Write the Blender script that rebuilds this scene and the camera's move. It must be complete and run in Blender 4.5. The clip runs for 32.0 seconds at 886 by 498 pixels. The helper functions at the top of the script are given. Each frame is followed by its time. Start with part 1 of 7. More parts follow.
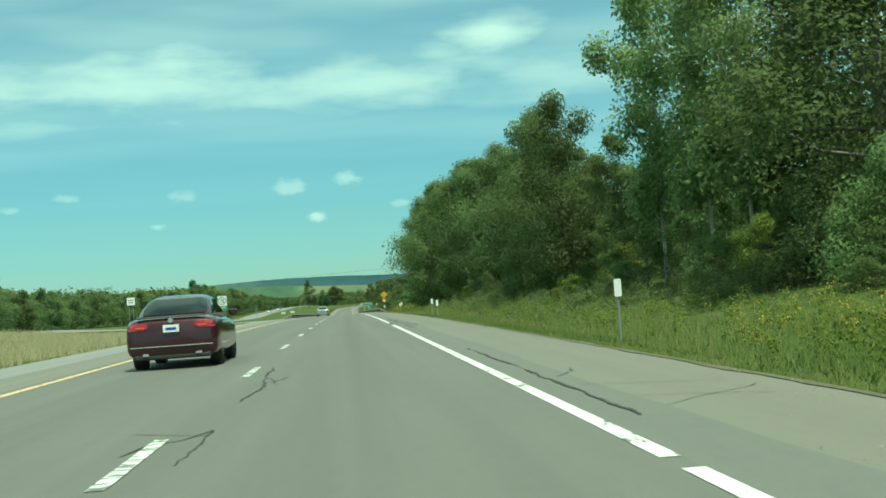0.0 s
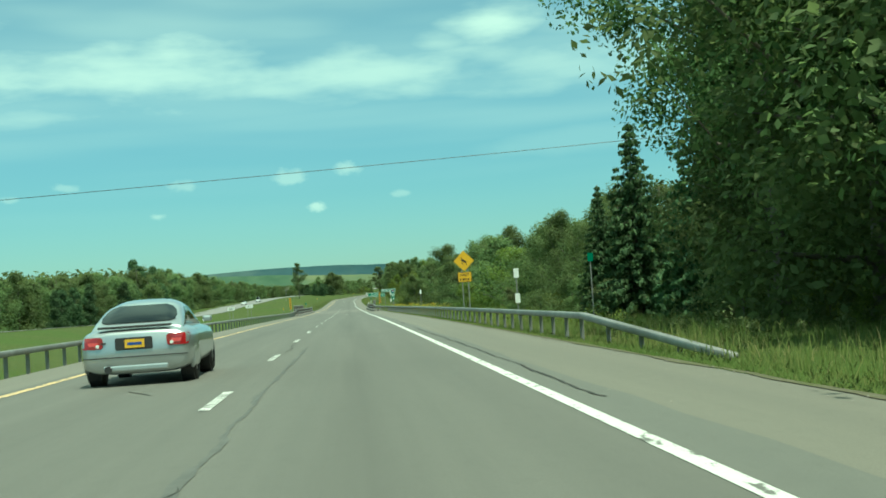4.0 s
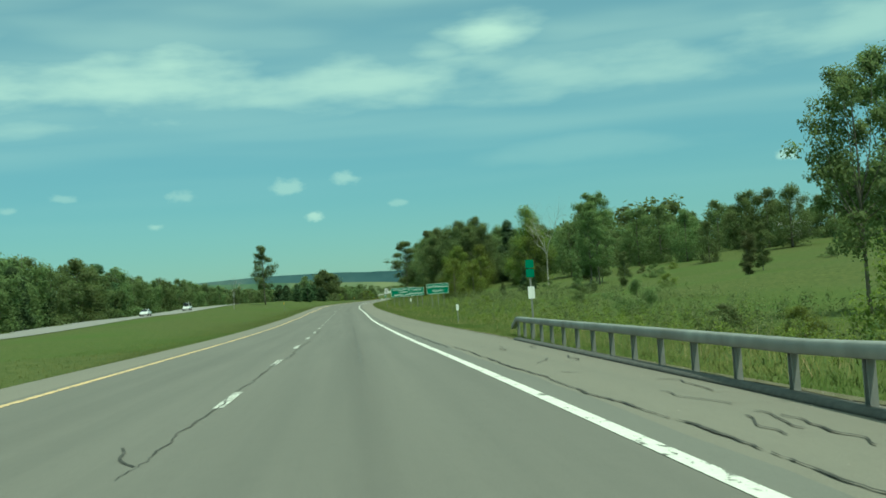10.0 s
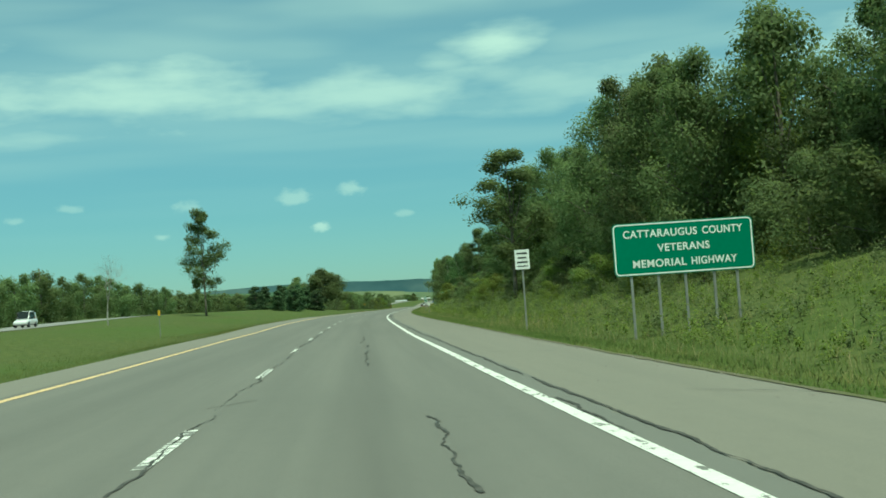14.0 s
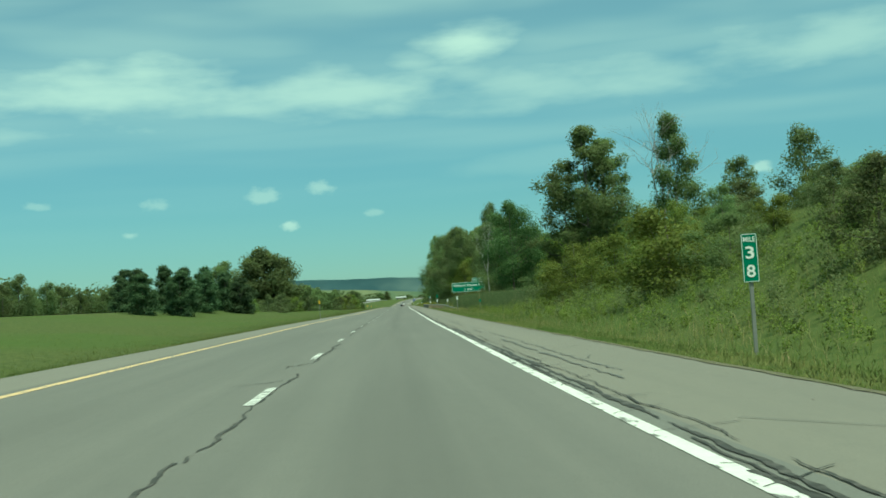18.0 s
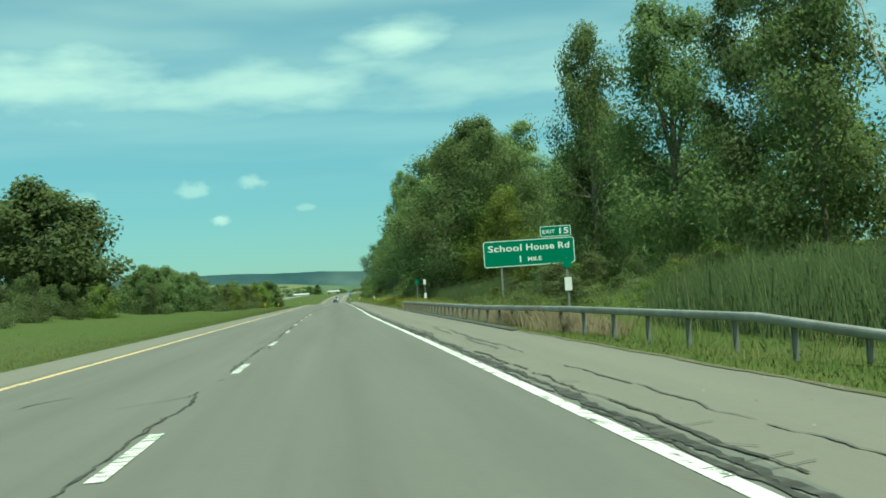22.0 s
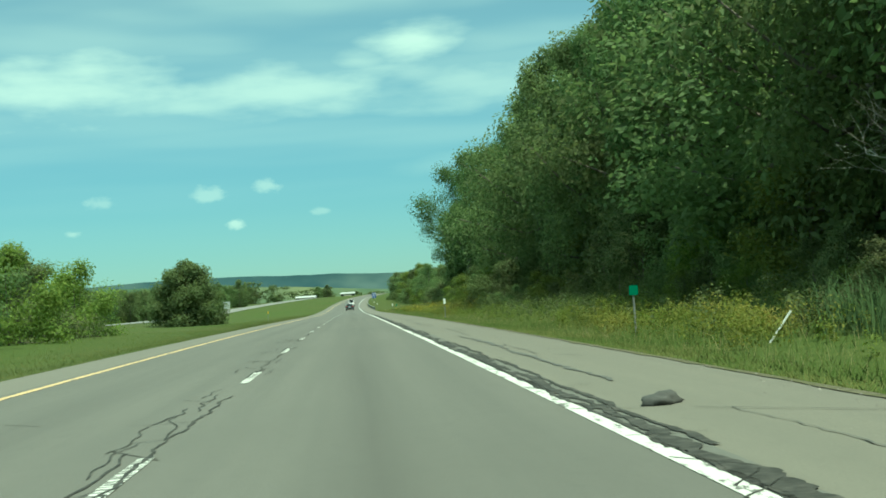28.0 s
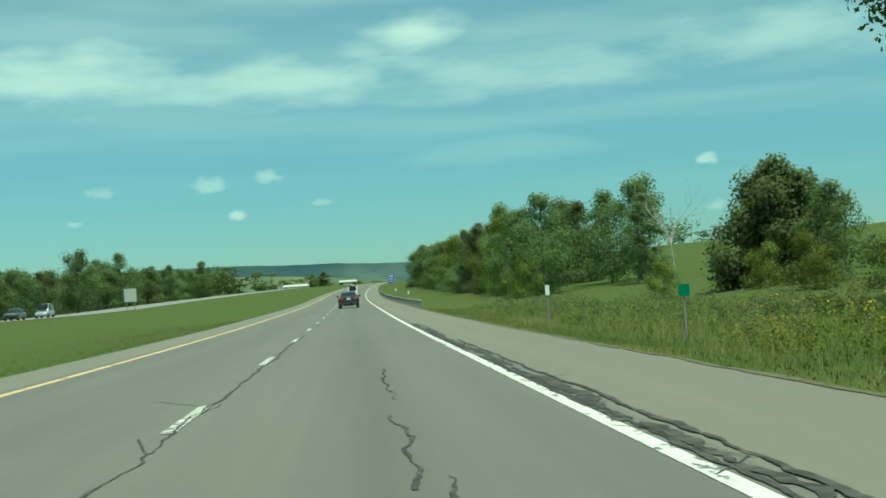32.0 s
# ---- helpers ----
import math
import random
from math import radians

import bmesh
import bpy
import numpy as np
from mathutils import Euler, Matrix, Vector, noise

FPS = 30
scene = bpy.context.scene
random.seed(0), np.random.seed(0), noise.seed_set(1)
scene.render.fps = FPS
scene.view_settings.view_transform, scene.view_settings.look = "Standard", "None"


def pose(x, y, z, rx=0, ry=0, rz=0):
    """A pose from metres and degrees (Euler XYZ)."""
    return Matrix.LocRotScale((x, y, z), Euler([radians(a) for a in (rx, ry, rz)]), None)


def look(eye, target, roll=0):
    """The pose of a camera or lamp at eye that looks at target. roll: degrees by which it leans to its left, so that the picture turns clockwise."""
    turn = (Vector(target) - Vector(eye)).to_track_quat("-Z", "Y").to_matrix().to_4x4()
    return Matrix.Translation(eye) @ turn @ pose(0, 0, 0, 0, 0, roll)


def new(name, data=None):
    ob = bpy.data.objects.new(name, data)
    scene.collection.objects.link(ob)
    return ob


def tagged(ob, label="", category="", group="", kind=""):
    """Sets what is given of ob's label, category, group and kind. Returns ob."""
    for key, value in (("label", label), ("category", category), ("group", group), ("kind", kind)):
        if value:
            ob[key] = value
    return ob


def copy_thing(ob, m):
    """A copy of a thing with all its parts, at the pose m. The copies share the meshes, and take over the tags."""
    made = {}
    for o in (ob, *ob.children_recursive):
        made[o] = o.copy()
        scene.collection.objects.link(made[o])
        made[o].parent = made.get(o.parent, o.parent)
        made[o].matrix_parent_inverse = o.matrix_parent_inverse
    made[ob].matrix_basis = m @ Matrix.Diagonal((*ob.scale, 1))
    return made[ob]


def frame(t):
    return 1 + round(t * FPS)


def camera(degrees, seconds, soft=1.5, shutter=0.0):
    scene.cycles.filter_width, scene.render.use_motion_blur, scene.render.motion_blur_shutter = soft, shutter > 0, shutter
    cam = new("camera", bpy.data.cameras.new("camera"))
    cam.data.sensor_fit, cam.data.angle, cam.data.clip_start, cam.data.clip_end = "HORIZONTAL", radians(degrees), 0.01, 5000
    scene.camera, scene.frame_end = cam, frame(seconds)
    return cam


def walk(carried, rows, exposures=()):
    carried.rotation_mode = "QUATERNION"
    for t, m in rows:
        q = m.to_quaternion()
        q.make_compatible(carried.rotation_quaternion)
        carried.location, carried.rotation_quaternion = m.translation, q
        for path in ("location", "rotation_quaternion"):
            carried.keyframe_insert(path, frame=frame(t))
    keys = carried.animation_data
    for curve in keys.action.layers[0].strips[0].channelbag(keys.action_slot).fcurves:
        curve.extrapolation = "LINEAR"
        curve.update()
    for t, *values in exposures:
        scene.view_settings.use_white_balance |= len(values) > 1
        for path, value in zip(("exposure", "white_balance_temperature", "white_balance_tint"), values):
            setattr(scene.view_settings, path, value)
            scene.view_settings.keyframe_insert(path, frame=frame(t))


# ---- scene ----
# the camera and its walk
cam = camera(38.6, 32.0, 1.7)
KELVIN, TINT = 6450, -19
EXPOSURES = [(0, 0.30), (4, 0.30), (7, 0.05), (8, 0.06), (10, 0.0), (12, 0.05), (15, 0.06), (18, 0.05), (20, 0.13), (21, 0.2), (23, 0.29), (30, 0.31), (32, 0.10)]
V = 39.5            # metres a second along the road
EYE = 1.07
STEP, S_MIN, S_MAX = 2.0, -200.0, 3600.0


def profile(s, table):
    """Smooth interpolation of (s, value) rows."""
    xs = [r[0] for r in table]
    if s <= xs[0]:
        return table[0][1]
    for (a, va), (b, vb) in zip(table, table[1:]):
        if s <= b:
            u = (s - a) / (b - a)
            u = u * u * (3 - 2 * u)
            return va + (vb - va) * u
    return table[-1][1]


# heading (degrees to the left) and slope (degrees up) along the road
HEADING = [(0, 0.0), (545, -0.15), (610, -0.75), (745, -3.3), (810, -3.85), (1400, -3.9), (1560, -5.2), (1800, -7.5), (2300, -9.0)]
SLOPE = [(0, -0.05), (158, -0.55), (276, -0.75), (355, -0.6), (434, -0.42), (513, 0.0), (592, 0.12), (750, 0.05), (1106, 0.0),
         (1185, -0.22), (1264, -0.3), (1360, 0.1), (1500, 0.75), (1750, 0.7), (2100, 0.0)]
N_LINE = int((S_MAX - S_MIN) / STEP) + 1
LINE = []
_x = _y = _z = 0.0
_s = S_MIN
_y = S_MIN
for _i in range(N_LINE):
    LINE.append((_x, _y, _z))
    _h, _g = radians(profile(_s + STEP / 2, HEADING)), radians(profile(_s + STEP / 2, SLOPE))
    _x, _y, _z, _s = _x - math.sin(_h) * STEP, _y + math.cos(_h) * STEP, _z + math.tan(_g) * STEP, _s + STEP


# cross fall of the carriageway through the bend, raising its outer lane
CROSS = [(540, 0.0), (575, 0.012), (610, 0.025), (640, 0.045), (680, 0.048), (720, 0.03), (770, 0.022), (830, 0.012), (870, 0.0)]


def P(s, l=0.0, dz=0.0):
    """The place s metres along the road, l metres to the right of the camera's line and dz over the road."""
    u = min(max((s - S_MIN) / STEP, 0.0), N_LINE - 1.001)
    i = int(u)
    u -= i
    a, b = LINE[i], LINE[i + 1]
    if -14 < l < 0 and 540 < s < 870:
        dz += profile(s, CROSS) * min(-l, 7.0) * min((l + 14) / 7, 1.0)
    h = radians(profile(s, HEADING))
    return Vector((a[0] + (b[0] - a[0]) * u + math.cos(h) * l, a[1] + (b[1] - a[1]) * u + math.sin(h) * l, a[2] + (b[2] - a[2]) * u + dz))

# seconds, yaw, pitch, roll
TURNS = [
    (0, -4.42, 1.98, 3.97), (0.5, -4.57, 1.89, 3.92), (1, -4.56, 1.75, 3.97), (1.5, -4.56, 1.55, 3.96), (2, -4.53, 1.48, 3.83),
    (2.5, -4.51, 1.42, 3.73), (3, -4.48, 1.42, 3.78), (3.5, -4.36, 1.49, 3.70), (4, -4.43, 1.55, 3.82), (4.5, -4.50, 1.61, 3.80),
    (6.5, -4.32, 1.59, 3.94), (7, -4.30, 1.53, 3.81), (7.5, -4.31, 1.44, 3.82), (8, -4.34, 1.33, 3.59), (8.5, -4.30, 1.75, 3.56),
    (9, -4.31, 1.90, 3.55), (9.5, -4.47, 2.00, 3.59), (10, -4.52, 1.96, 4.07), (10.5, -4.77, 1.89, 3.85), (11, -4.77, 1.81, 3.85),
    (11.5, -4.73, 1.76, 3.66), (12, -4.68, 1.69, 3.70), (12.5, -4.62, 1.88, 3.69), (13, -4.51, 2.01, 3.80), (13.5, -4.38, 2.25, 3.88),
    (14, -4.24, 2.45, 4.00), (14.5, -4.33, 2.65, 3.80), (15, -4.50, 2.68, 3.94), (15.5, -4.67, 2.69, 4.05), (17.5, -5.04, 2.49, 3.98),
    (18, -5.64, 2.35, 3.78), (18.5, -6.49, 2.23, 3.77), (19, -7.15, 2.08, 3.97), (19.5, -7.65, 2.00, 3.90), (20, -8.04, 1.95, 3.81),
    (20.5, -8.51, 1.90, 3.97), (21, -8.72, 1.90, 3.91), (21.5, -8.77, 1.87, 3.97), (22, -8.71, 1.91, 3.87), (22.5, -8.64, 1.95, 3.87),
    (23, -8.52, 1.99, 3.94), (23.5, -8.32, 2.04, 3.80), (24, -8.04, 2.09, 3.93), (24.5, -7.71, 2.16, 3.72), (25, -7.52, 2.18, 3.80),
    (25.5, -7.56, 2.14, 3.92), (27.5, -7.94, 2.22, 3.76), (28, -8.05, 2.12, 3.93), (28.5, -8.12, 2.08, 3.81), (29, -8.12, 1.98, 4.01),
    (29.5, -8.05, 1.97, 3.85), (30, -7.93, 1.85, 3.81), (30.5, -7.86, 1.77, 3.85), (31, -7.83, 1.71, 3.77), (31.5, -7.91, 1.71, 3.62),
    (32, -8.00, 1.74, 3.75),
]
walk(cam, [(t, Matrix.Translation(P(V * t, 0, EYE)) @ pose(0, 0, 0, 90 + p, r, y)) for t, y, p, r in TURNS],
     exposures=[(t, e, KELVIN, TINT) for t, e in EXPOSURES])

# ---- sky and sun ----
SUN_EL, SUN_AZ = 67.0, 154.0      # degrees up, and degrees clockwise from straight ahead


def link(tree, a, b):
    tree.links.new(a, b)


def math_node(tree, op, a, b=None, clamp=False):
    n = tree.nodes.new("ShaderNodeMath")
    n.operation, n.use_clamp = op, clamp
    for i, v in enumerate((a, b)):
        if v is None:
            continue
        if isinstance(v, (int, float)):
            n.inputs[i].default_value = v
        else:
            link(tree, v, n.inputs[i])
    return n.outputs[0]


def ramp_node(t, fac, stops):
    r = t.nodes.new("ShaderNodeValToRGB")
    while len(r.color_ramp.elements) < len(stops):
        r.color_ramp.elements.new(0.5)
    for e, (p, c) in zip(r.color_ramp.elements, stops):
        e.position, e.color = p, (*c, 1)
    link(t, fac, r.inputs[0])
    return r.outputs[0]


def build_sky():
    w = bpy.data.worlds.new("sky")
    scene.world = w
    w.use_nodes = True
    t = w.node_tree
    t.nodes.clear()
    out = t.nodes.new("ShaderNodeOutputWorld")
    bg = t.nodes.new("ShaderNodeBackground")
    sky = t.nodes.new("ShaderNodeTexSky")
    sky.sky_type = "NISHITA"
    sky.sun_disc = False
    sky.sun_elevation, sky.sun_rotation = radians(SUN_EL), radians(SUN_AZ)
    sky.air_density, sky.dust_density, sky.ozone_density = 1.0, 0.15, 2.0
    tint = t.nodes.new("ShaderNodeMix")
    tint.data_type, tint.blend_type = "RGBA", "MULTIPLY"
    tint.inputs[0].default_value = 1.0
    link(t, sky.outputs[0], tint.inputs[6])
    co = t.nodes.new("ShaderNodeTexCoord")
    sep = t.nodes.new("ShaderNodeSeparateXYZ")
    link(t, co.outputs["Generated"], sep.inputs[0])
    m = lambda op, a, b=None, c=False: math_node(t, op, a, b, c)
    az = m("MULTIPLY", m("ARCTAN2", sep.outputs[0], sep.outputs[1]), 57.29578)
    el = m("MULTIPLY", m("ARCSINE", sep.outputs[2]), 57.29578)
    # haze: the air is dimmer and greener low down
    link(t, ramp_node(t, m("DIVIDE", el, 12.0, True), [(0.0, (0.47, 0.76, 0.90)), (0.35, (0.54, 0.87, 0.95)), (0.75, (0.64, 1.0, 0.99)), (1.0, (0.72, 1.08, 1.02))]), tint.inputs[7])

    def noise_at(sx, sy, scale, detail, rough, seed):
        c = t.nodes.new("ShaderNodeCombineXYZ")
        link(t, m("MULTIPLY", az, sx), c.inputs[0])
        link(t, m("MULTIPLY", el, sy), c.inputs[1])
        c.inputs[2].default_value = seed
        n = t.nodes.new("ShaderNodeTexNoise")
        n.inputs["Scale"].default_value = scale
        n.inputs["Detail"].default_value = detail
        n.inputs["Roughness"].default_value = rough
        link(t, c.outputs[0], n.inputs["Vector"])
        return n.outputs[0]

    def smooth(v, lo, hi):
        n = t.nodes.new("ShaderNodeMapRange")
        n.interpolation_type = "SMOOTHSTEP"
        n.inputs[1].default_value, n.inputs[2].default_value = lo, hi
        link(t, v, n.inputs[0])
        return n.outputs[0]

    fine = noise_at(1.0, 1.6, 1.3, 6, 0.6, 3.0)
    broad = noise_at(0.08, 0.42, 1.0, 2.5, 0.45, 8.0)
    wisp = noise_at(0.045, 0.6, 1.0, 2.5, 0.45, 21.0)
    wob = m("MULTIPLY", m("SUBTRACT", fine, 0.5), 2.2)
    soft_wob = m("MULTIPLY", m("SUBTRACT", noise_at(0.22, 0.75, 1.0, 5, 0.5, 13.0), 0.5), 2.4)

    def blob(a, e, ra, re, power, soft=0.5):
        """A puff: 1 in its middle, ragged towards its edge."""
        da = m("DIVIDE", m("SUBTRACT", az, a), ra)
        de = m("DIVIDE", m("SUBTRACT", el, e), re)
        d = m("SQRT", m("ADD", m("MULTIPLY", da, da), m("MULTIPLY", de, de)))
        d = m("ADD", d, m("MULTIPLY", soft_wob if ra > 1.3 else wob, 0.9))
        return m("MULTIPLY", smooth(d, 1.2, 1.2 - soft), power)

    cover = None
    puffs = [(-1.06, 3.85, 0.42, 0.25, 0.62), (0.4, 5.45, 0.6, 0.36, 0.42), (-2.15, 5.2, 0.85, 0.4, 0.4), (-6.8, 5.05, 0.9, 0.28, 0.3),
             (-8.1, 3.75, 0.4, 0.18, 0.38), (-11.9, 5.2, 0.7, 0.2, 0.28), (-14.3, 4.75, 0.5, 0.2, 0.28), (2.82, 4.2, 0.45, 0.2, 0.28),
             (20.1, 4.95, 0.55, 0.28, 0.55), (20.4, 2.85, 0.5, 0.25, 0.3), (7.6, 11.6, 2.4, 1.1, 0.75), (4.8, 10.8, 1.8, 0.6, 0.4),
             (-9.0, 10.1, 9.5, 1.7, 0.66), (1.0, 9.6, 8.5, 1.45, 0.6), (-3.0, 9.1, 7.0, 0.9, 0.5), (11.0, 9.5, 10.0, 1.5, 0.42), (24, 10.0, 9.0, 1.4, 0.45), (-19, 10.3, 8, 2.2, 0.62),
             (11.0, 6.1, 6.0, 0.8, 0.14), (-13.0, 8.2, 3.5, 0.6, 0.4)]
    for i, p in enumerate(puffs):
        b = blob(*p, soft=1.3 if p[2] > 1.3 else 0.9)
        cover = b if cover is None else m("MAXIMUM", cover, b)
    band = m("MULTIPLY", m("MULTIPLY", smooth(broad, 0.36, 0.78), smooth(el, 5.5, 10.0)), 0.30)
    veil = m("MULTIPLY", m("MULTIPLY", smooth(wisp, 0.38, 0.82), smooth(el, 2.0, 8.5)), 0.22)
    # unseen cloud above the view, added thickly to strengthen the fill light
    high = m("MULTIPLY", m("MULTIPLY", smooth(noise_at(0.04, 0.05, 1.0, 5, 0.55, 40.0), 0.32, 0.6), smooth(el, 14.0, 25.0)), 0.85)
    thin = m("MULTIPLY", smooth(el, 4.0, 12.0), 0.12)
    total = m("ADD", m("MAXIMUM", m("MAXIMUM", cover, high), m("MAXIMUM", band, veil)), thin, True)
    mix = t.nodes.new("ShaderNodeMix")
    mix.data_type = "RGBA"
    link(t, total, mix.inputs[0])
    link(t, tint.outputs[2], mix.inputs[6])
    mix.inputs[7].default_value = (7.5, 9.9, 9.1, 1)
    link(t, mix.outputs[2], bg.inputs[0])
    bg.inputs[1].default_value = 0.086
    link(t, bg.outputs[0], out.inputs[0])


build_sky()
sun_data = bpy.data.lights.new("sun", "SUN")
sun_data.energy, sun_data.angle, sun_data.color = 4.2, radians(0.55), (1.0, 0.95, 0.86)
sun = new("sun", sun_data)
_a, _e = radians(SUN_AZ), radians(SUN_EL)
sun.matrix_world = look((0, 0, 0), (-math.sin(_a) * math.cos(_e), -math.cos(_a) * math.cos(_e), -math.sin(_e)))


# ---- materials ----
def tex_noise(t, scale, detail=5, rough=0.55, vector=None, stretch=(1, 1, 1)):
    n = t.nodes.new("ShaderNodeTexNoise")
    n.inputs["Scale"].default_value, n.inputs["Detail"].default_value, n.inputs["Roughness"].default_value = scale, detail, rough
    mp = t.nodes.new("ShaderNodeMapping")
    mp.inputs["Scale"].default_value = stretch
    if vector is None:
        vector = t.nodes.new("ShaderNodeTexCoord").outputs["Object"]
    link(t, vector, mp.inputs[0])
    link(t, mp.outputs[0], n.inputs["Vector"])
    return n.outputs[0]


def blend(t, kind, fac, a, b):
    n = t.nodes.new("ShaderNodeMix")
    n.data_type, n.blend_type = "RGBA", kind
    for sock, v in ((n.inputs[0], fac), (n.inputs[6], a), (n.inputs[7], b)):
        if isinstance(v, (int, float)):
            sock.default_value = v
        elif isinstance(v, tuple):
            sock.default_value = (*v, 1)
        else:
            link(t, v, sock)
    return n.outputs[2]


def surface(name, c1, c2, scale=4.0, rough=0.7, metal=0.0, bump=0.15, bump_scale=30.0, scale2=0.3, c3=None, coat=0.0, spec=0.5):
    """A painted or natural surface: two colours mixed by fine grain, a third by broad patches, and a fine relief."""
    mt = bpy.data.materials.new(name)
    mt.use_nodes = True
    t = mt.node_tree
    b = t.nodes["Principled BSDF"]
    col = ramp_node(t, tex_noise(t, scale), [(0.3, c1), (0.7, c2)])
    if c3:
        col = blend(t, "MIX", ramp_node(t, tex_noise(t, scale2, 3), [(0.45, (0, 0, 0)), (0.7, (0.8, 0.8, 0.8))]), col, c3)
    link(t, col, b.inputs["Base Color"])
    b.inputs["Roughness"].default_value, b.inputs["Metallic"].default_value = rough, metal
    b.inputs["Coat Weight"].default_value = coat
    b.inputs["Coat Roughness"].default_value = 0.06
    b.inputs["Specular IOR Level"].default_value = spec
    if bump:
        bn = t.nodes.new("ShaderNodeBump")
        bn.inputs["Strength"].default_value = bump
        bn.inputs["Distance"].default_value = 0.02
        link(t, tex_noise(t, bump_scale, 4), bn.inputs["Height"])
        link(t, bn.outputs[0], b.inputs["Normal"])
    return mt


def leaf_material(name, dark, mid, light, trans=0.35, patchy=False):
    mt = bpy.data.materials.new(name)
    mt.use_nodes = True
    t = mt.node_tree
    b = t.nodes["Principled BSDF"]
    geo = t.nodes.new("ShaderNodeNewGeometry")
    info = t.nodes.new("ShaderNodeObjectInfo")
    col = ramp_node(t, geo.outputs["Random Per Island"], [(0.0, dark), (0.5, mid), (1.0, light)])
    hue = t.nodes.new("ShaderNodeHueSaturation")
    link(t, col, hue.inputs["Color"])
    link(t, math_node(t, "ADD", math_node(t, "MULTIPLY", info.outputs["Random"], 0.035), 0.482), hue.inputs["Hue"])
    link(t, math_node(t, "ADD", math_node(t, "MULTIPLY", info.outputs["Random"], 0.5), 0.75), hue.inputs["Value"])
    shade = hue.outputs[0]
    if patchy:
        # drier and greener stretches, a few metres across
        where = tex_noise(t, 0.33, 4, 0.6, geo.outputs["Position"], (1, 0.6, 1))
        shade = blend(t, "MULTIPLY", 1.0, shade, ramp_node(t, where, [(0.32, (0.72, 0.86, 0.72)), (0.5, (1.0, 1.0, 1.0)), (0.7, (1.55, 1.22, 1.5))]))
    link(t, shade, b.inputs["Base Color"])
    b.inputs["Roughness"].default_value = 0.7
    b.inputs["Specular IOR Level"].default_value = 0.15
    tr = t.nodes.new("ShaderNodeBsdfTranslucent")
    link(t, blend(t, "MULTIPLY", 1.0, shade, (1.22, 1.22, 1.02)), tr.inputs["Color"])
    ms = t.nodes.new("ShaderNodeMixShader")
    ms.inputs[0].default_value = trans
    link(t, b.outputs[0], ms.inputs[1])
    link(t, tr.outputs[0], ms.inputs[2])
    link(t, ms.outputs[0], t.nodes["Material Output"].inputs["Surface"])
    return mt


def road_material(name, base, patch, streak, streaky=1.0, oily=False):
    """Worn asphalt; its UV runs in metres across (u) and along (v) the road."""
    mt = bpy.data.materials.new(name)
    mt.use_nodes = True
    t = mt.node_tree
    b = t.nodes["Principled BSDF"]
    uv = t.nodes.new("ShaderNodeUVMap")
    uv.uv_map = "along"
    v = uv.outputs[0]
    grain = tex_noise(t, 45.0, 4, 0.7, v)
    col = ramp_node(t, grain, [(0.25, tuple(c * 0.78 for c in base)), (0.75, tuple(c * 1.18 for c in base))])
    col = blend(t, "MIX", ramp_node(t, tex_noise(t, 1.0, 5, 0.6, v, (1.6, 0.03, 1)), [(0.35, (0, 0, 0)), (0.75, (streaky, streaky, streaky))]), col, streak)
    col = blend(t, "MIX", ramp_node(t, tex_noise(t, 0.35, 4, 0.6, v, (1, 0.25, 1)), [(0.5, (0, 0, 0)), (0.8, (0.7, 0.7, 0.7))]), col, patch)
    col = blend(t, "MULTIPLY", ramp_node(t, tex_noise(t, 6.0, 5, 0.65, v, (1, 0.4, 1)), [(0.2, (0.3, 0.3, 0.3)), (0.5, (0, 0, 0))]), col, (0.7, 0.7, 0.7))
    if oily:
        sep = t.nodes.new("ShaderNodeSeparateXYZ")
        link(t, v, sep.inputs[0])
        for centre, half, most in ((0.1, 0.6, 0.75), (-3.3, 0.55, 0.4)):
            d = math_node(t, "DIVIDE", math_node(t, "ABSOLUTE", math_node(t, "SUBTRACT", sep.outputs[0], centre)), half)
            d = math_node(t, "SUBTRACT", 1.0, d, True)
            n = ramp_node(t, tex_noise(t, 1.0, 4, 0.6, v, (1.2, 0.022, 1)), [(0.38, (0.12, 0.12, 0.12)), (0.68, (most, most, most))])
            col = blend(t, "MIX", math_node(t, "MULTIPLY", d, n), col, tuple(c * 0.6 for c in base))
    link(t, col, b.inputs["Base Color"])
    b.inputs["Roughness"].default_value = 0.85
    bn = t.nodes.new("ShaderNodeBump")
    bn.inputs["Strength"].default_value, bn.inputs["Distance"].default_value = 0.35, 0.01
    link(t, grain, bn.inputs["Height"])
    link(t, bn.outputs[0], b.inputs["Normal"])
    return mt


def worn_paint(name, c, under, wear, stretch=(1, 1, 1), scale=3.2):
    """Road paint worn through to the asphalt in flakes."""
    mt = bpy.data.materials.new(name)
    mt.use_nodes = True
    t = mt.node_tree
    b = t.nodes["Principled BSDF"]
    g = t.nodes.new("ShaderNodeNewGeometry").outputs["Position"]
    n = tex_noise(t, scale, 6, 0.7, g, stretch)
    f = ramp_node(t, n, [(wear - 0.03, (1, 1, 1)), (wear + 0.02, (0, 0, 0))])
    col = ramp_node(t, tex_noise(t, 14.0, 4, 0.6, g), [(0.3, tuple(x * 0.85 for x in c)), (0.7, c)])
    link(t, blend(t, "MIX", f, col, under), b.inputs["Base Color"])
    b.inputs["Roughness"].default_value = 0.7
    return mt


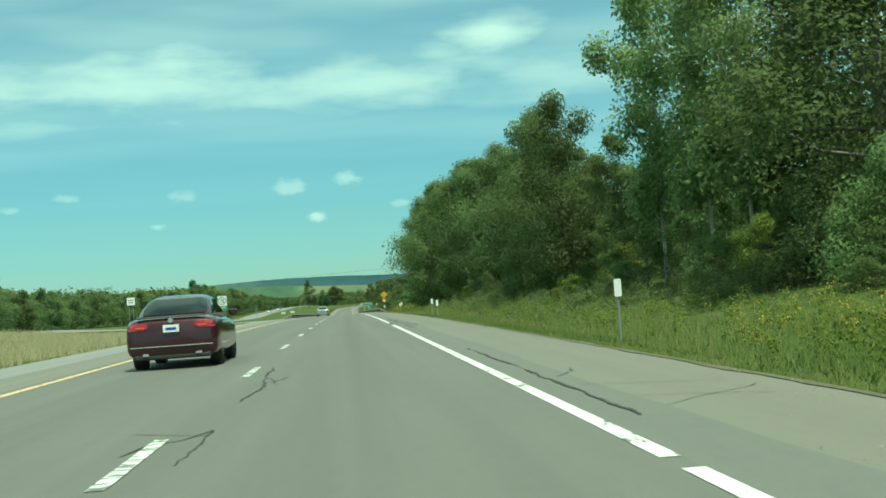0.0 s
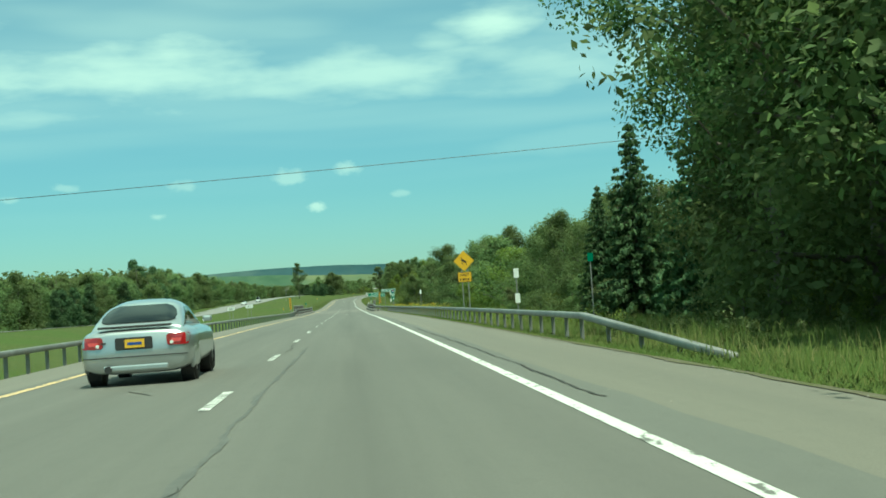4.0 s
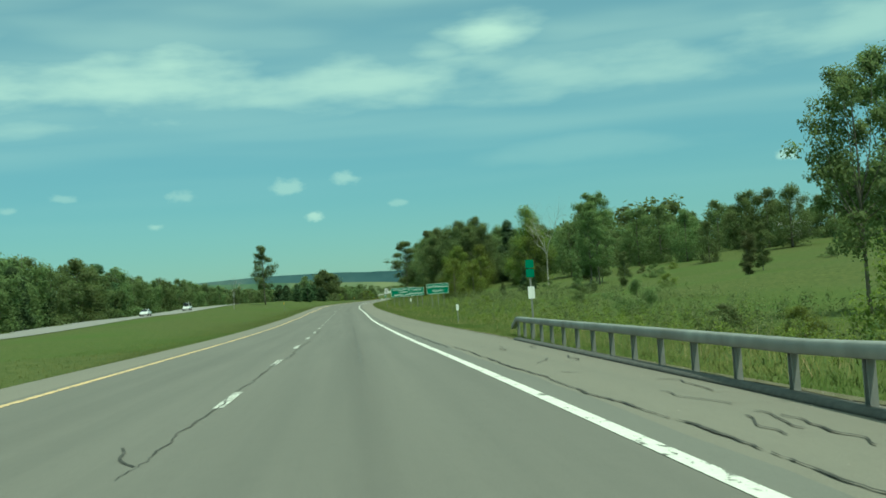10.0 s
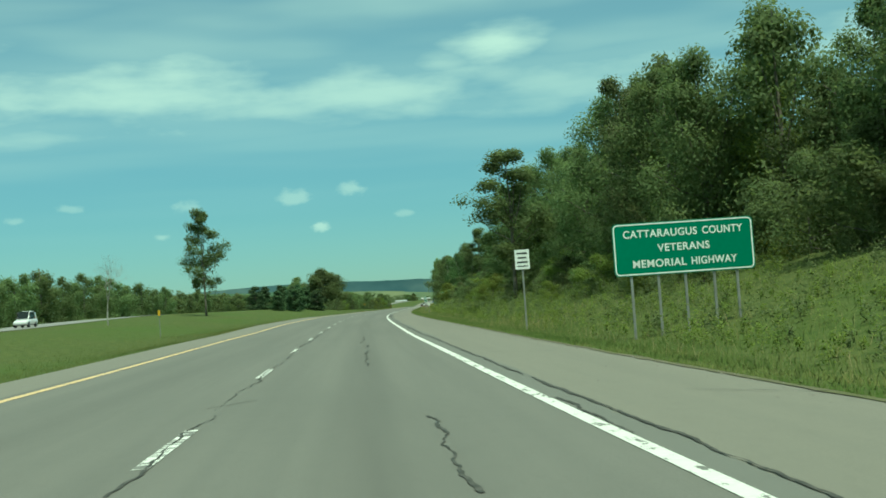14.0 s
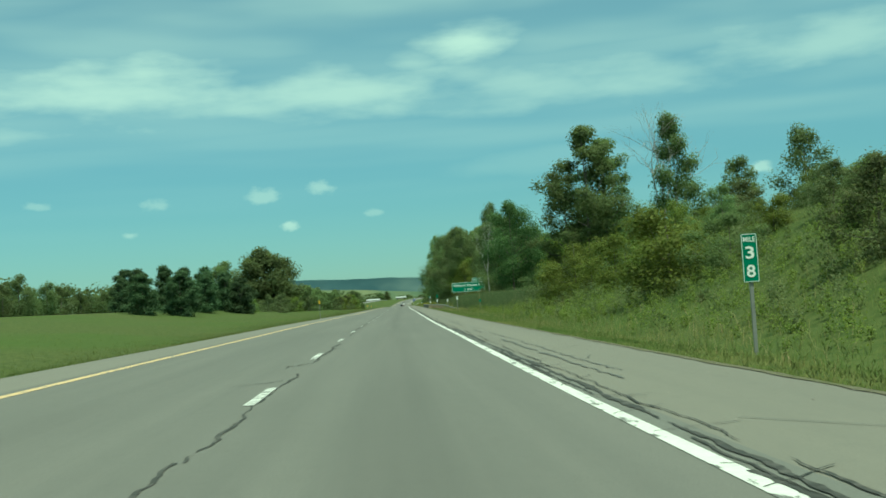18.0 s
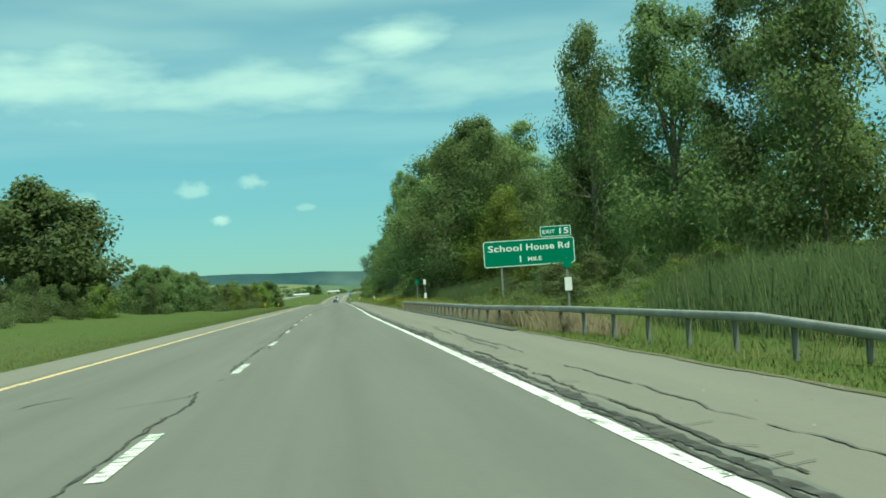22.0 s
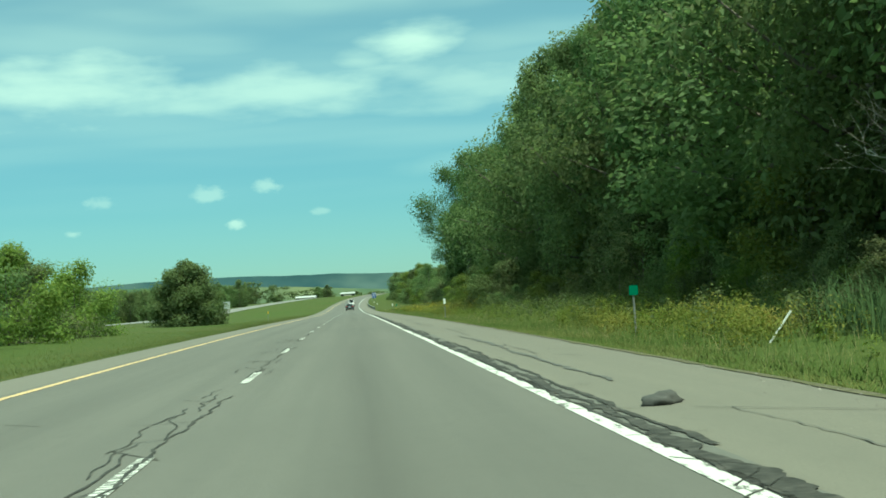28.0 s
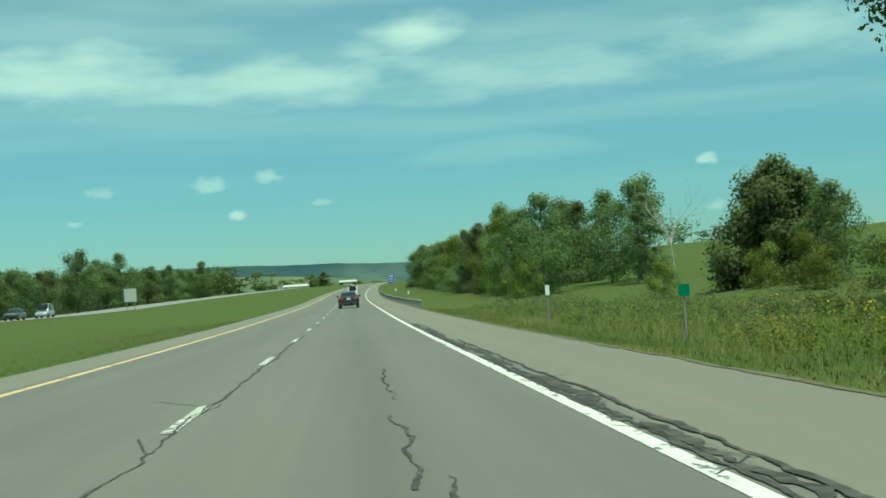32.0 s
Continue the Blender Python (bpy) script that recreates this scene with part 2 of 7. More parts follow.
ASPHALT = road_material("asphalt", (0.148, 0.142, 0.122), (0.113, 0.110, 0.095), (0.114, 0.111, 0.096), 0.95, True)
INNER = road_material("shoulder_seam_asphalt", (0.152, 0.150, 0.129), (0.123, 0.122, 0.107), (0.125, 0.124, 0.109), 0.9)
SHOULDER = road_material("shoulder_asphalt", (0.183, 0.170, 0.137), (0.163, 0.152, 0.124), (0.150, 0.141, 0.116), 0.8)
FAR_ROAD = road_material("pale_asphalt", (0.235, 0.228, 0.21), (0.2, 0.195, 0.18), (0.185, 0.18, 0.17))
WHITE_PAINT = worn_paint("white_road_paint", (0.72, 0.72, 0.66), (0.15, 0.147, 0.13), 0.495, (0.9, 3.2, 1))
EDGE_PAINT = worn_paint("white_edge_paint", (0.70, 0.70, 0.64), (0.15, 0.147, 0.13), 0.42, (1, 0.3, 1), 8.0)
YELLOW_PAINT = worn_paint("yellow_road_paint", (0.66, 0.46, 0.23), (0.18, 0.17, 0.15), 0.42, (1, 0.3, 1), 6.0)
TAR = surface("crack_sealant", (0.034, 0.034, 0.030), (0.066, 0.064, 0.057), 9.0, 0.75, bump=0.15, scale2=5.0, c3=(0.115, 0.108, 0.096), spec=0.2)
GRASS_GROUND = surface("verge_soil_and_grass", (0.044, 0.068, 0.020), (0.112, 0.125, 0.044), 3.4, 0.95, bump=1.0, bump_scale=9.0, scale2=0.045, c3=(0.064, 0.104, 0.024), spec=0.05)
BARK = surface("grey_brown_bark", (0.10, 0.085, 0.065), (0.2, 0.175, 0.14), 6.0, 0.9, bump=0.6, bump_scale=14)
PALE_BARK = surface("pale_bark", (0.3, 0.28, 0.24), (0.5, 0.47, 0.42), 3.0, 0.85, bump=0.3, bump_scale=10, scale2=1.5, c3=(0.14, 0.13, 0.11))
LEAF = leaf_material("summer_leaves", (0.110, 0.158, 0.062), (0.145, 0.198, 0.083), (0.185, 0.24, 0.108), 0.55)
LEAF_DARK = leaf_material("dark_green_leaves", (0.055, 0.098, 0.034), (0.088, 0.142, 0.05), (0.135, 0.195, 0.075), 0.4)
LEAF_LIGHT = leaf_material("light_green_leaves", (0.115, 0.165, 0.036), (0.165, 0.215, 0.05), (0.225, 0.27, 0.072), 0.48)
LEAF_PALE = leaf_material("pale_poplar_leaves", (0.16, 0.225, 0.09), (0.23, 0.305, 0.135), (0.31, 0.375, 0.19), 0.55)
LEAF_DRY = leaf_material("dull_olive_leaves", (0.075, 0.105, 0.042), (0.125, 0.155, 0.068), (0.19, 0.21, 0.105), 0.48)
NEEDLES = leaf_material("dark_needles", (0.042, 0.08, 0.036), (0.068, 0.118, 0.052), (0.10, 0.155, 0.07), 0.3)
GRASS = leaf_material("grass_blades", (0.082, 0.120, 0.028), (0.105, 0.142, 0.037), (0.145, 0.168, 0.054), 0.4, True)
GOLDEN = leaf_material("yellow_green_weeds", (0.13, 0.16, 0.034), (0.165, 0.188, 0.042), (0.235, 0.228, 0.055), 0.4, True)
GRASS_DRY = leaf_material("seeding_grass", (0.16, 0.18, 0.06), (0.26, 0.26, 0.11), (0.36, 0.33, 0.17), 0.4, True)
REED = leaf_material("cattail_leaves", (0.06, 0.104, 0.040), (0.072, 0.122, 0.046), (0.092, 0.138, 0.056), 0.4)
STRAW = leaf_material("dry_straw", (0.20, 0.18, 0.10), (0.27, 0.24, 0.145), (0.35, 0.315, 0.205), 0.4)
FLOWER = leaf_material("yellow_flowers", (0.5, 0.38, 0.03), (0.62, 0.48, 0.05), (0.7, 0.58, 0.12), 0.3)


# ---- ways to build ----
def mesh_arrays(name, verts, faces, mat, uv=None, smooth=False, normals=None):
    """A mesh from numpy arrays; faces all have the same number of corners."""
    me = bpy.data.meshes.new(name)
    verts = np.asarray(verts, np.float32)
    faces = np.asarray(faces, np.int32)
    n, k = faces.shape
    me.vertices.add(len(verts))
    me.vertices.foreach_set("co", verts.ravel())
    me.loops.add(n * k)
    me.loops.foreach_set("vertex_index", faces.ravel())
    me.polygons.add(n)
    me.polygons.foreach_set("loop_start", np.arange(0, n * k, k, dtype=np.int32))
    if uv is not None:
        layer = me.uv_layers.new(name="along")
        layer.data.foreach_set("uv", np.asarray(uv, np.float32)[faces.ravel()].ravel())
    if smooth:
        me.polygons.foreach_set("use_smooth", np.ones(n, bool))
    me.update(calc_edges=True)
    if normals is not None:
        me.normals_split_custom_set_from_vertices(np.asarray(normals, np.float32).tolist())
    for m in (mat if isinstance(mat, (list, tuple)) else [mat]):
        me.materials.append(m)
    return me


def bm_mesh(name, bm, mat, smooth=False):
    me = bpy.data.meshes.new(name)
    bm.normal_update()
    bm.to_mesh(me)
    bm.free()
    if smooth:
        me.polygons.foreach_set("use_smooth", np.ones(len(me.polygons), bool))
    for m in (mat if isinstance(mat, (list, tuple)) else [mat]):
        me.materials.append(m)
    return me


def part(name, bm, mat, parent, label="", smooth=False):
    """Links a bmesh (or a ready mesh) as one mesh object under a thing or a part."""
    me = bm_mesh(name, bm, mat, smooth) if isinstance(bm, bmesh.types.BMesh) else bm
    ob = new(name, me)
    ob.parent = parent
    if label:
        ob["label"] = label
    return ob


def thing(name, label, category, group="", m=None, kind=""):
    ob = new(name)
    if m is not None:
        ob.matrix_world = m
        ob.matrix_basis = m
    return tagged(ob, label, category, group, kind)


def box(bm, x0, x1, y0, y1, z0, z1, bevel=0.0):
    r = bmesh.ops.create_cube(bm, size=1.0)
    vs = r["verts"]
    for v in vs:
        v.co = Vector((x0 + (v.co.x + 0.5) * (x1 - x0), y0 + (v.co.y + 0.5) * (y1 - y0), z0 + (v.co.z + 0.5) * (z1 - z0)))
    if bevel:
        es = list({e for v in vs for e in v.link_edges})
        bmesh.ops.bevel(bm, geom=es, offset=bevel, segments=2, affect="EDGES", profile=0.5)
    return bm


def tube(bm, pts, radii, sides=8, cap=True):
    """A tapered tube along points."""
    rings = []
    n = len(pts)
    for i, (p, r) in enumerate(zip(pts, radii)):
        p = Vector(p)
        d = (Vector(pts[min(i + 1, n - 1)]) - Vector(pts[max(i - 1, 0)])).normalized()
        a = d.orthogonal().normalized() if abs(d.z) < 0.99 else Vector((1, 0, 0))
        if abs(d.z) >= 0.99:
            a = (a - d * a.dot(d)).normalized()
        b = d.cross(a)
        rings.append([bm.verts.new(p + (a * math.cos(2 * math.pi * k / sides) + b * math.sin(2 * math.pi * k / sides)) * r) for k in range(sides)])
    for ra, rb in zip(rings, rings[1:]):
        for k in range(sides):
            bm.faces.new((ra[k], ra[(k + 1) % sides], rb[(k + 1) % sides], rb[k]))
    if cap and sides > 2:
        bm.faces.new(list(reversed(rings[0])))
        bm.faces.new(rings[-1])
    return bm


def at(s, l, dz=0.0, turn=0.0):
    """A pose standing upright s along the road: its y axis points down the road."""
    return Matrix.Translation(P(s, l, dz)) @ Matrix.Rotation(radians(profile(s, HEADING) + turn), 4, "Z")


# ---- the lie of the land ----
BANK = [(-200, 1.0), (60, 1.1), (140, 1.6), (180, -0.3), (260, -1.5), (320, -4.0), (345, -5.5), (380, -5.5), (405, -3.0), (432, -0.3), (480, 0.8), (540, 1.1),
        (600, 2.0), (680, 3.0), (735, 4.2), (785, 3.8), (812, 2.0), (836, 0.6), (860, -0.3), (900, 0.3), (950, 0.9), (1010, 0.8), (1130, 1.3), (1230, 1.6),
        (1262, 1.8), (1285, 0.2), (1330, -0.3), (1400, 0.2)]
RISE = [(-200, 2.0), (150, 2.0), (200, 0.0), (420, 2.5), (480, 4.0), (620, 4.5), (760, 5.0), (840, 4.0), (950, 3.0), (1250, 3.0), (1400, 5.0)]
MEDIAN = [(-200, -0.3), (120, -0.35), (280, -1.2), (335, -4.5), (380, -4.5), (410, -1.0), (450, -0.2), (540, 0.55), (700, 0.9), (850, 0.5), (1000, 0.4), (1200, 0.1),
          (1300, -0.2), (1400, -0.2), (1600, 0.0)]
FAR_SIDE = [(-200, 0.6), (300, 0.6), (450, 0.2), (530, 0.0), (650, 0.9), (780, 2.2), (900, 2.3), (1100, 1.4), (1370, 0.6), (1500, 0.1), (1700, 0.0)]
R_EDGE, L_EDGE = 4.3, -6.9
OPP_IN, OPP_OUT = -37.0, -47.5


def ease(a, b, u):
    u = min(max(u, 0.0), 1.0)
    u = u * u * (3 - 2 * u)
    return a + (b - a) * u


def ground(s, l):
    """Height of the ground over the road's level at s."""
    if l > R_EDGE:
        lump = 0.12 * noise.noise(Vector((s * 0.08, l * 0.12, 0))) if l > 6 else 0.0
        bank = profile(s, BANK)
        if l < 6.5:
            return ease(-0.014, -0.28, (l - R_EDGE) / 2.2)
        if l < 18:
            return ease(-0.28, bank, (l - 6.5) / 11.5) + lump
        return bank + profile(s, RISE) * min((l - 18) / 60, 1.6) + lump * 3
    if l < L_EDGE:
        lump = 0.1 * noise.noise(Vector((s * 0.06, l * 0.1, 7)))
        med, opp = profile(s, MEDIAN), profile(s, FAR_SIDE)
        if l > -9.5:
            return ease(-0.05, min(-0.2, med), (L_EDGE - l) / 2.6)
        if l > -20:
            return ease(min(-0.2, med), med, (-9.5 - l) / 10.5) + lump
        if l > OPP_IN:
            return ease(med, opp - 0.06, (-20 - l) / 16.5) + lump * min(1, (l - OPP_IN) / 4)
        if l > OPP_OUT:
            return opp - 0.06
        return ease(opp - 0.06, opp - 1.0, (OPP_OUT - l) / 8) + lump * 3
    return -0.10


def stand(s, l, sink=0.05, turn=0.0):
    return at(s, l, ground(s, l) - sink, turn)


def strip(name, s0, s1, lanes, step, mat, dz=0.0, zs=None):
    """A ribbon along the road with the given edges across (l), as a mesh with UV in metres."""
    ss = np.arange(s0, s1 + step * 0.5, step)
    verts, uv, faces = [], [], []
    k = len(lanes)
    for s in ss:
        for j, l in enumerate(lanes):
            lv = l(s) if callable(l) else l
            verts.append(P(s, lv, dz + (zs(s, lv) if zs else 0.0)))
            uv.append((lv, s))
    for i in range(len(ss) - 1):
        for j in range(k - 1):
            a = i * k + j
            faces.append((a, a + 1, a + k + 1, a + k))
    return mesh_arrays(name, verts, faces, mat, uv)


def build_ground():
    ss = list(np.arange(-200, 1500, 4.0)) + list(np.arange(1500, 3600, 24.0))
    ls = [-2600, -1500, -900, -600, -400, -280, -200, -150, -115, -90, -72, -62, -55, -50, -47.5, -42, -37, -33, -28, -24, -20, -17, -14.5, -12, -10.5, -9.5, -8.4, -7.6, -6.9,
          -6.0, 0.0, 4.0, 4.3, 4.8, 5.4, 6.0, 6.5, 7.5, 8.5, 9.5, 11, 12.5, 14, 16, 18, 21, 25, 30, 36, 44, 54, 66, 80, 100, 130, 180, 260, 400, 600, 900, 1500, 2600]
    verts, faces = [], []
    for s in ss:
        for l in ls:
            verts.append(P(s, l, ground(s, l)))
    k = len(ls)
    for i in range(len(ss) - 1):
        for j in range(k - 1):
            a = i * k + j
            faces.append((a, a + 1, a + k + 1, a + k))
    g = new("ground", mesh_arrays("ground", verts, faces, GRASS_GROUND, smooth=True))
    tagged(g, "rolling green meadow and grassy verges of the highway", "ground", kind="structure")


build_ground()


# the white edge line and the shoulder's seam wander across
EDGE = [(0, 1.88), (49, 1.83), (100, 1.84), (139, 1.97), (184, 2.01), (285, 2.03), (318, 2.17), (340, 2.12), (405, 2.02), (445, 1.86), (484, 1.8), (543, 1.97), (575, 1.87), (600, 1.75), (640, 1.74), (720, 1.92), (760, 2.06), (798, 2.11), (835, 2.05), (885, 1.93), (938, 1.77), (970, 1.87), (1007, 1.96), (1100, 1.92), (1160, 1.83), (1243, 1.91)]
# the lane dashes stray a little from side to side
DASH_L = [(56, -1.62), (150, -1.62), (290, -1.46), (412, -1.62), (490, -1.68), (552, -1.59), (608, -1.78), (660, -1.75), (728, -1.57), (805, -1.38), (850, -1.5), (890, -1.63), (942, -1.9), (1010, -1.74), (1105, -1.6), (1170, -1.72), (1245, -1.7)]
SEAM = [(0, 2.66), (300, 2.6), (420, 2.4), (520, 2.28), (900, 2.25)]
# the painters' spacing of the lane dashes drifts a little
DASH_SHIFT = [(300, 1.0), (330, 2.3), (374, -0.6), (410, 0.9), (450, 0.4), (492, 0.3), (575, 0.7), (608, -0.4), (760, -0.4), (807, -0.2), (843, 0.4), (880, -0.3), (923, -0.9), (958, -1.3), (1005, -0.8), (1125, 1.4), (1160, 0.2), (1275, 0.0)]


def build_roads():
    r = new("road", strip("road", -200, 2600, [-5.5, -3.4, -1.65, 0.1, 1.95], 4.0, ASPHALT))
    tagged(r, "worn grey asphalt of a two-lane carriageway with sealed cracks", "road", kind="structure")
    sh = new("shoulder", strip("shoulder", -200, 2600, [1.95, 3.0, R_EDGE], 4.0, SHOULDER, -0.006))
    tagged(sh, "pale weathered asphalt shoulder beside the grass verge", "shoulder", kind="structure")
    si = new("shoulder_seam", strip("shoulder_seam", -200, 2600, [1.95, 2.05, lambda s: profile(s, SEAM) + 0.04 * math.sin(s * 0.31) + 0.03 * math.sin(s * 1.3)], 2.0, INNER, -0.002))
    tagged(si, "darker asphalt seam between driving lane and shoulder", "shoulder", kind="structure")
    sl_ = new("inner_shoulder", strip("inner_shoulder", -200, 2600, [L_EDGE, -6.2, -5.5], 4.0, SHOULDER, -0.004))
    tagged(sl_, "narrow pale asphalt shoulder beside the median", "shoulder", kind="structure")
    opp = new("opposite_carriageway", strip("opposite_carriageway", -200, 2600, [OPP_OUT, -44, -40, OPP_IN], 8.0, FAR_ROAD, 0.0, lambda s, l: profile(s, FAR_SIDE)))
    tagged(opp, "pale asphalt carriageway beyond the grass median", "road", kind="structure")
    for a, b in ((-60, 7.0), (7.5, 50.5), (55.5, 2200)):
        e = new("edge_line", strip("edge_line", a, b, [lambda s: profile(s, EDGE) - 0.07, lambda s: profile(s, EDGE) + 0.07], (b - a) / round((b - a) / 2), EDGE_PAINT, 0.005))
        e.parent = r
        e["label"] = "solid white edge line, chipped"
    y = new("yellow_line", strip("yellow_line", -60, 2200, [-5.29, -5.12], 2.0, YELLOW_PAINT, 0.005))
    y.parent = r
    y["label"] = "solid yellow edge line, faded"
    me = mesh_arrays("lane_dash", [(-0.065, 0, 0), (0.065, 0, 0), (0.065, 1.46, 0), (-0.065, 1.46, 0), (0.065, 2.93, 0), (-0.065, 2.93, 0)], [(0, 1, 2, 3), (3, 2, 4, 5)], WHITE_PAINT)
    starts = [8.0 + 11.7 * k for k in range(-3, 24)] + [287.8, 298.7] + [s + profile(s, DASH_SHIFT) for s in (304.2 + 11.7 * k for k in range(0, 110))]
    for s in starts:
        if 285 < s < 325 and s not in (287.8, 298.7):
            continue
        d = new("lane_dash", me)
        d.parent = r
        g = math.atan((P(s + 2.93).z - P(s).z) / 2.93)
        d.matrix_basis = at(s, profile(s, DASH_L), 0.006) @ Matrix.Rotation(g, 4, "X")
    return r


ROAD = build_roads()


# ---- trees ----
def leaf_cloud(rng, centres, radii, per, leaf, flat=0.7, droop=0.0, up=0.6, soft=0.55):
    """Folded leaves scattered through loose clumps. Returns corners, faces and soft normals."""
    n = len(centres) * per
    c = np.repeat(np.asarray(centres, float), per, 0)
    r = np.repeat(np.asarray(radii, float), per)
    d = rng.normal(size=(n, 3))
    k = np.linalg.norm(d, axis=1)[:, None]
    d *= np.minimum(0.52, 1.1 / k)
    d[:, 2] -= 0.12 * (d[:, 0] ** 2 + d[:, 1] ** 2)
    pos = c + d * r[:, None] * np.array([1, 1, flat])
    out = d / (np.linalg.norm(d, axis=1)[:, None] + 1e-9)
    nrm = out * 0.7 + rng.normal(size=(n, 3)) * 0.5 + np.array([0, 0, up])
    nrm /= np.linalg.norm(nrm, axis=1)[:, None]
    t = np.cross(nrm, rng.normal(size=(n, 3)))
    t /= np.linalg.norm(t, axis=1)[:, None] + 1e-9
    b = np.cross(nrm, t)
    s = (leaf * rng.uniform(0.55, 1.4, n))[:, None]
    tip = pos + t * s - np.array([0, 0, droop]) * s
    v = np.stack([pos - t * s, pos - b * s * 0.55 + nrm * s * 0.15, tip, pos + b * s * 0.55 + nrm * s * 0.15], 1).reshape(-1, 3)
    f = np.arange(n * 4).reshape(n, 4)
    sn = nrm * (1 - soft) + out * soft + np.array([0, 0, 0.55 * soft])
    sn /= np.linalg.norm(sn, axis=1)[:, None]
    return v, f, np.repeat(sn, 4, 0)


def limbs(bm, rng, height, trunk_r, fork, ends, lean=0.0, sides=7):
    """A trunk that carries on to the top and limbs that reach towards the clumps."""
    pts, radii = [], []
    for i in range(7):
        u = i / 6
        pts.append((lean * u * u + rng.normal() * 0.05 * u, rng.normal() * 0.05 * u, -0.3 + (height * 0.9 + 0.3) * u))
        radii.append(trunk_r * (1.25 - 0.25 * min(u * 8, 1)) * (1 - 0.86 * u))
    tube(bm, pts, radii, sides)
    for e in ends:
        e = np.asarray(e)
        z0 = fork + (e[2] - fork) * rng.uniform(0.15, 0.6) if e[2] > fork else max(e[2] * 0.75, 0.2)
        u = min(max((z0 + 0.3) / (height * 0.9 + 0.3), 0), 1)
        a = np.array([lean * u * u, 0, z0])
        mid = (a + e) / 2 + np.array([0, 0, -0.08 * np.linalg.norm(e - a)]) + rng.normal(size=3) * 0.12
        r0 = trunk_r * (1 - 0.8 * u) * 0.55
        tube(bm, [a, mid, e], [r0, r0 * 0.6, r0 * 0.2], 5, cap=False)


def make_tree(kind, seed, per, leaf, clumps, label, mat, bark=None, height=10.0, width=3.4, base=2.2, clump=(1.0, 1.6), shape="round", fork=2.5, trunk_r=0.17, flat=0.9, n_limbs=14, category="tree"):
    """A tree 10 m high at the origin: trunk with limbs, and a crown of leaves in clumps."""
    rng = np.random.default_rng(seed)
    cs, rs, tips = [], [], []
    boughs = max(9, clumps // 7)
    for i in range(boughs):
        u = (i + rng.uniform(0.05, 0.95)) / boughs
        a = i * 2.39996 + rng.normal() * 0.4
        if shape == "round":
            w = math.sin(math.pi * min(max(0.06 + 0.94 * u, 0), 1) ** 0.75) ** 0.65
        elif shape == "oval":
            w = math.sin(math.pi * (0.1 + 0.88 * u)) ** 0.7 * (0.82 + 0.18 * math.sin(8 * u + seed))
        elif shape == "heap":
            w = (1 - u) ** 0.55 * (0.8 + 0.2 * math.sin(11 * u + seed)) + 0.08
        elif shape == "dome":
            w = (1 - u ** 2.4) ** 0.55 * (0.92 + 0.08 * math.sin(7 * u + seed))
        else:
            w = (1 - u) ** 0.9 + 0.04
        lobe = 1 + 0.18 * math.sin(3 * a + seed) + 0.12 * math.sin(5 * a + 2 * seed + 6 * u)
        reach = width * max(w, 0.12) * lobe * rng.uniform(0.75, 1.02)
        z = base + u * (height - base - clump[0] * flat)
        tip = np.array([reach * math.cos(a), reach * math.sin(a), z])
        root = np.array([0, 0, max(z - 0.4 * reach - 0.3, base * 0.5)])
        tips.append(tip)
        for _ in range(max(clumps // boughs, 2)):
            q = rng.uniform(0.12, 1.0) ** 0.62
            cs.append(root + (tip - root) * q + rng.normal(size=3) * np.array([0.17, 0.17, 0.10]) * reach)
            rs.append(rng.uniform(*clump) * (1.3 - 0.65 * q) * (0.65 + 0.35 * min(w, 1)))
    v, f, sn = leaf_cloud(rng, cs, rs, per, leaf, flat)
    t = thing(kind, label, category)
    bm = bmesh.new()
    pick = rng.choice(len(tips), min(n_limbs, len(tips)), replace=False)
    limbs(bm, rng, height, trunk_r, fork, [tips[i] for i in pick])
    part("trunk", bm, bark or BARK, t, smooth=True)
    part("crown", mesh_arrays("crown", v, f, mat, None, True, sn), None, t)
    return t


def make_spruce(kind, seed, tiers, per, leaf, label, mat, height=10.0, width=2.6, gap=0.0):
    rng = np.random.default_rng(seed)
    cs, rs, t = [], [], thing(kind, label, "tree")
    bm = bmesh.new()
    tube(bm, [(0, 0, -0.3), (0, 0, height * 0.5), (0, 0, height * 0.99)], [0.17, 0.09, 0.015], 7)
    for i in range(tiers):
        u = i / (tiers - 1)
        z = height * (0.09 + 0.88 * u)
        w = width * (1 - u) ** 0.85 + 0.12
        k = max(4, int(9 * (1 - u) + 3))
        a0 = rng.uniform(0, 6.28)
        for j in range(k):
            if rng.uniform() < gap:
                continue
            a = a0 + j * 2 * math.pi / k + rng.normal() * 0.15
            reach = w * rng.uniform(0.7, 1.1)
            tipz = z - 0.22 * reach
            tube(bm, [(0, 0, z), (reach * math.cos(a), reach * math.sin(a), tipz)], [0.03, 0.006], 4, cap=False)
            for q in np.linspace(0.3, 1.0, max(2, int(reach / 0.35))):
                cs.append((reach * q * math.cos(a), reach * q * math.sin(a), z + (tipz - z) * q - 0.05))
                rs.append(0.32 * (1.15 - 0.5 * q) * (0.5 + 0.5 * min(w, 1.0)))
    v, f, sn = leaf_cloud(rng, cs, rs, per, leaf, 0.45, droop=0.5, up=0.3)
    part("trunk", bm, BARK, t, smooth=True)
    part("crown", mesh_arrays("crown", v, f, mat, None, True, sn), None, t)
    return t


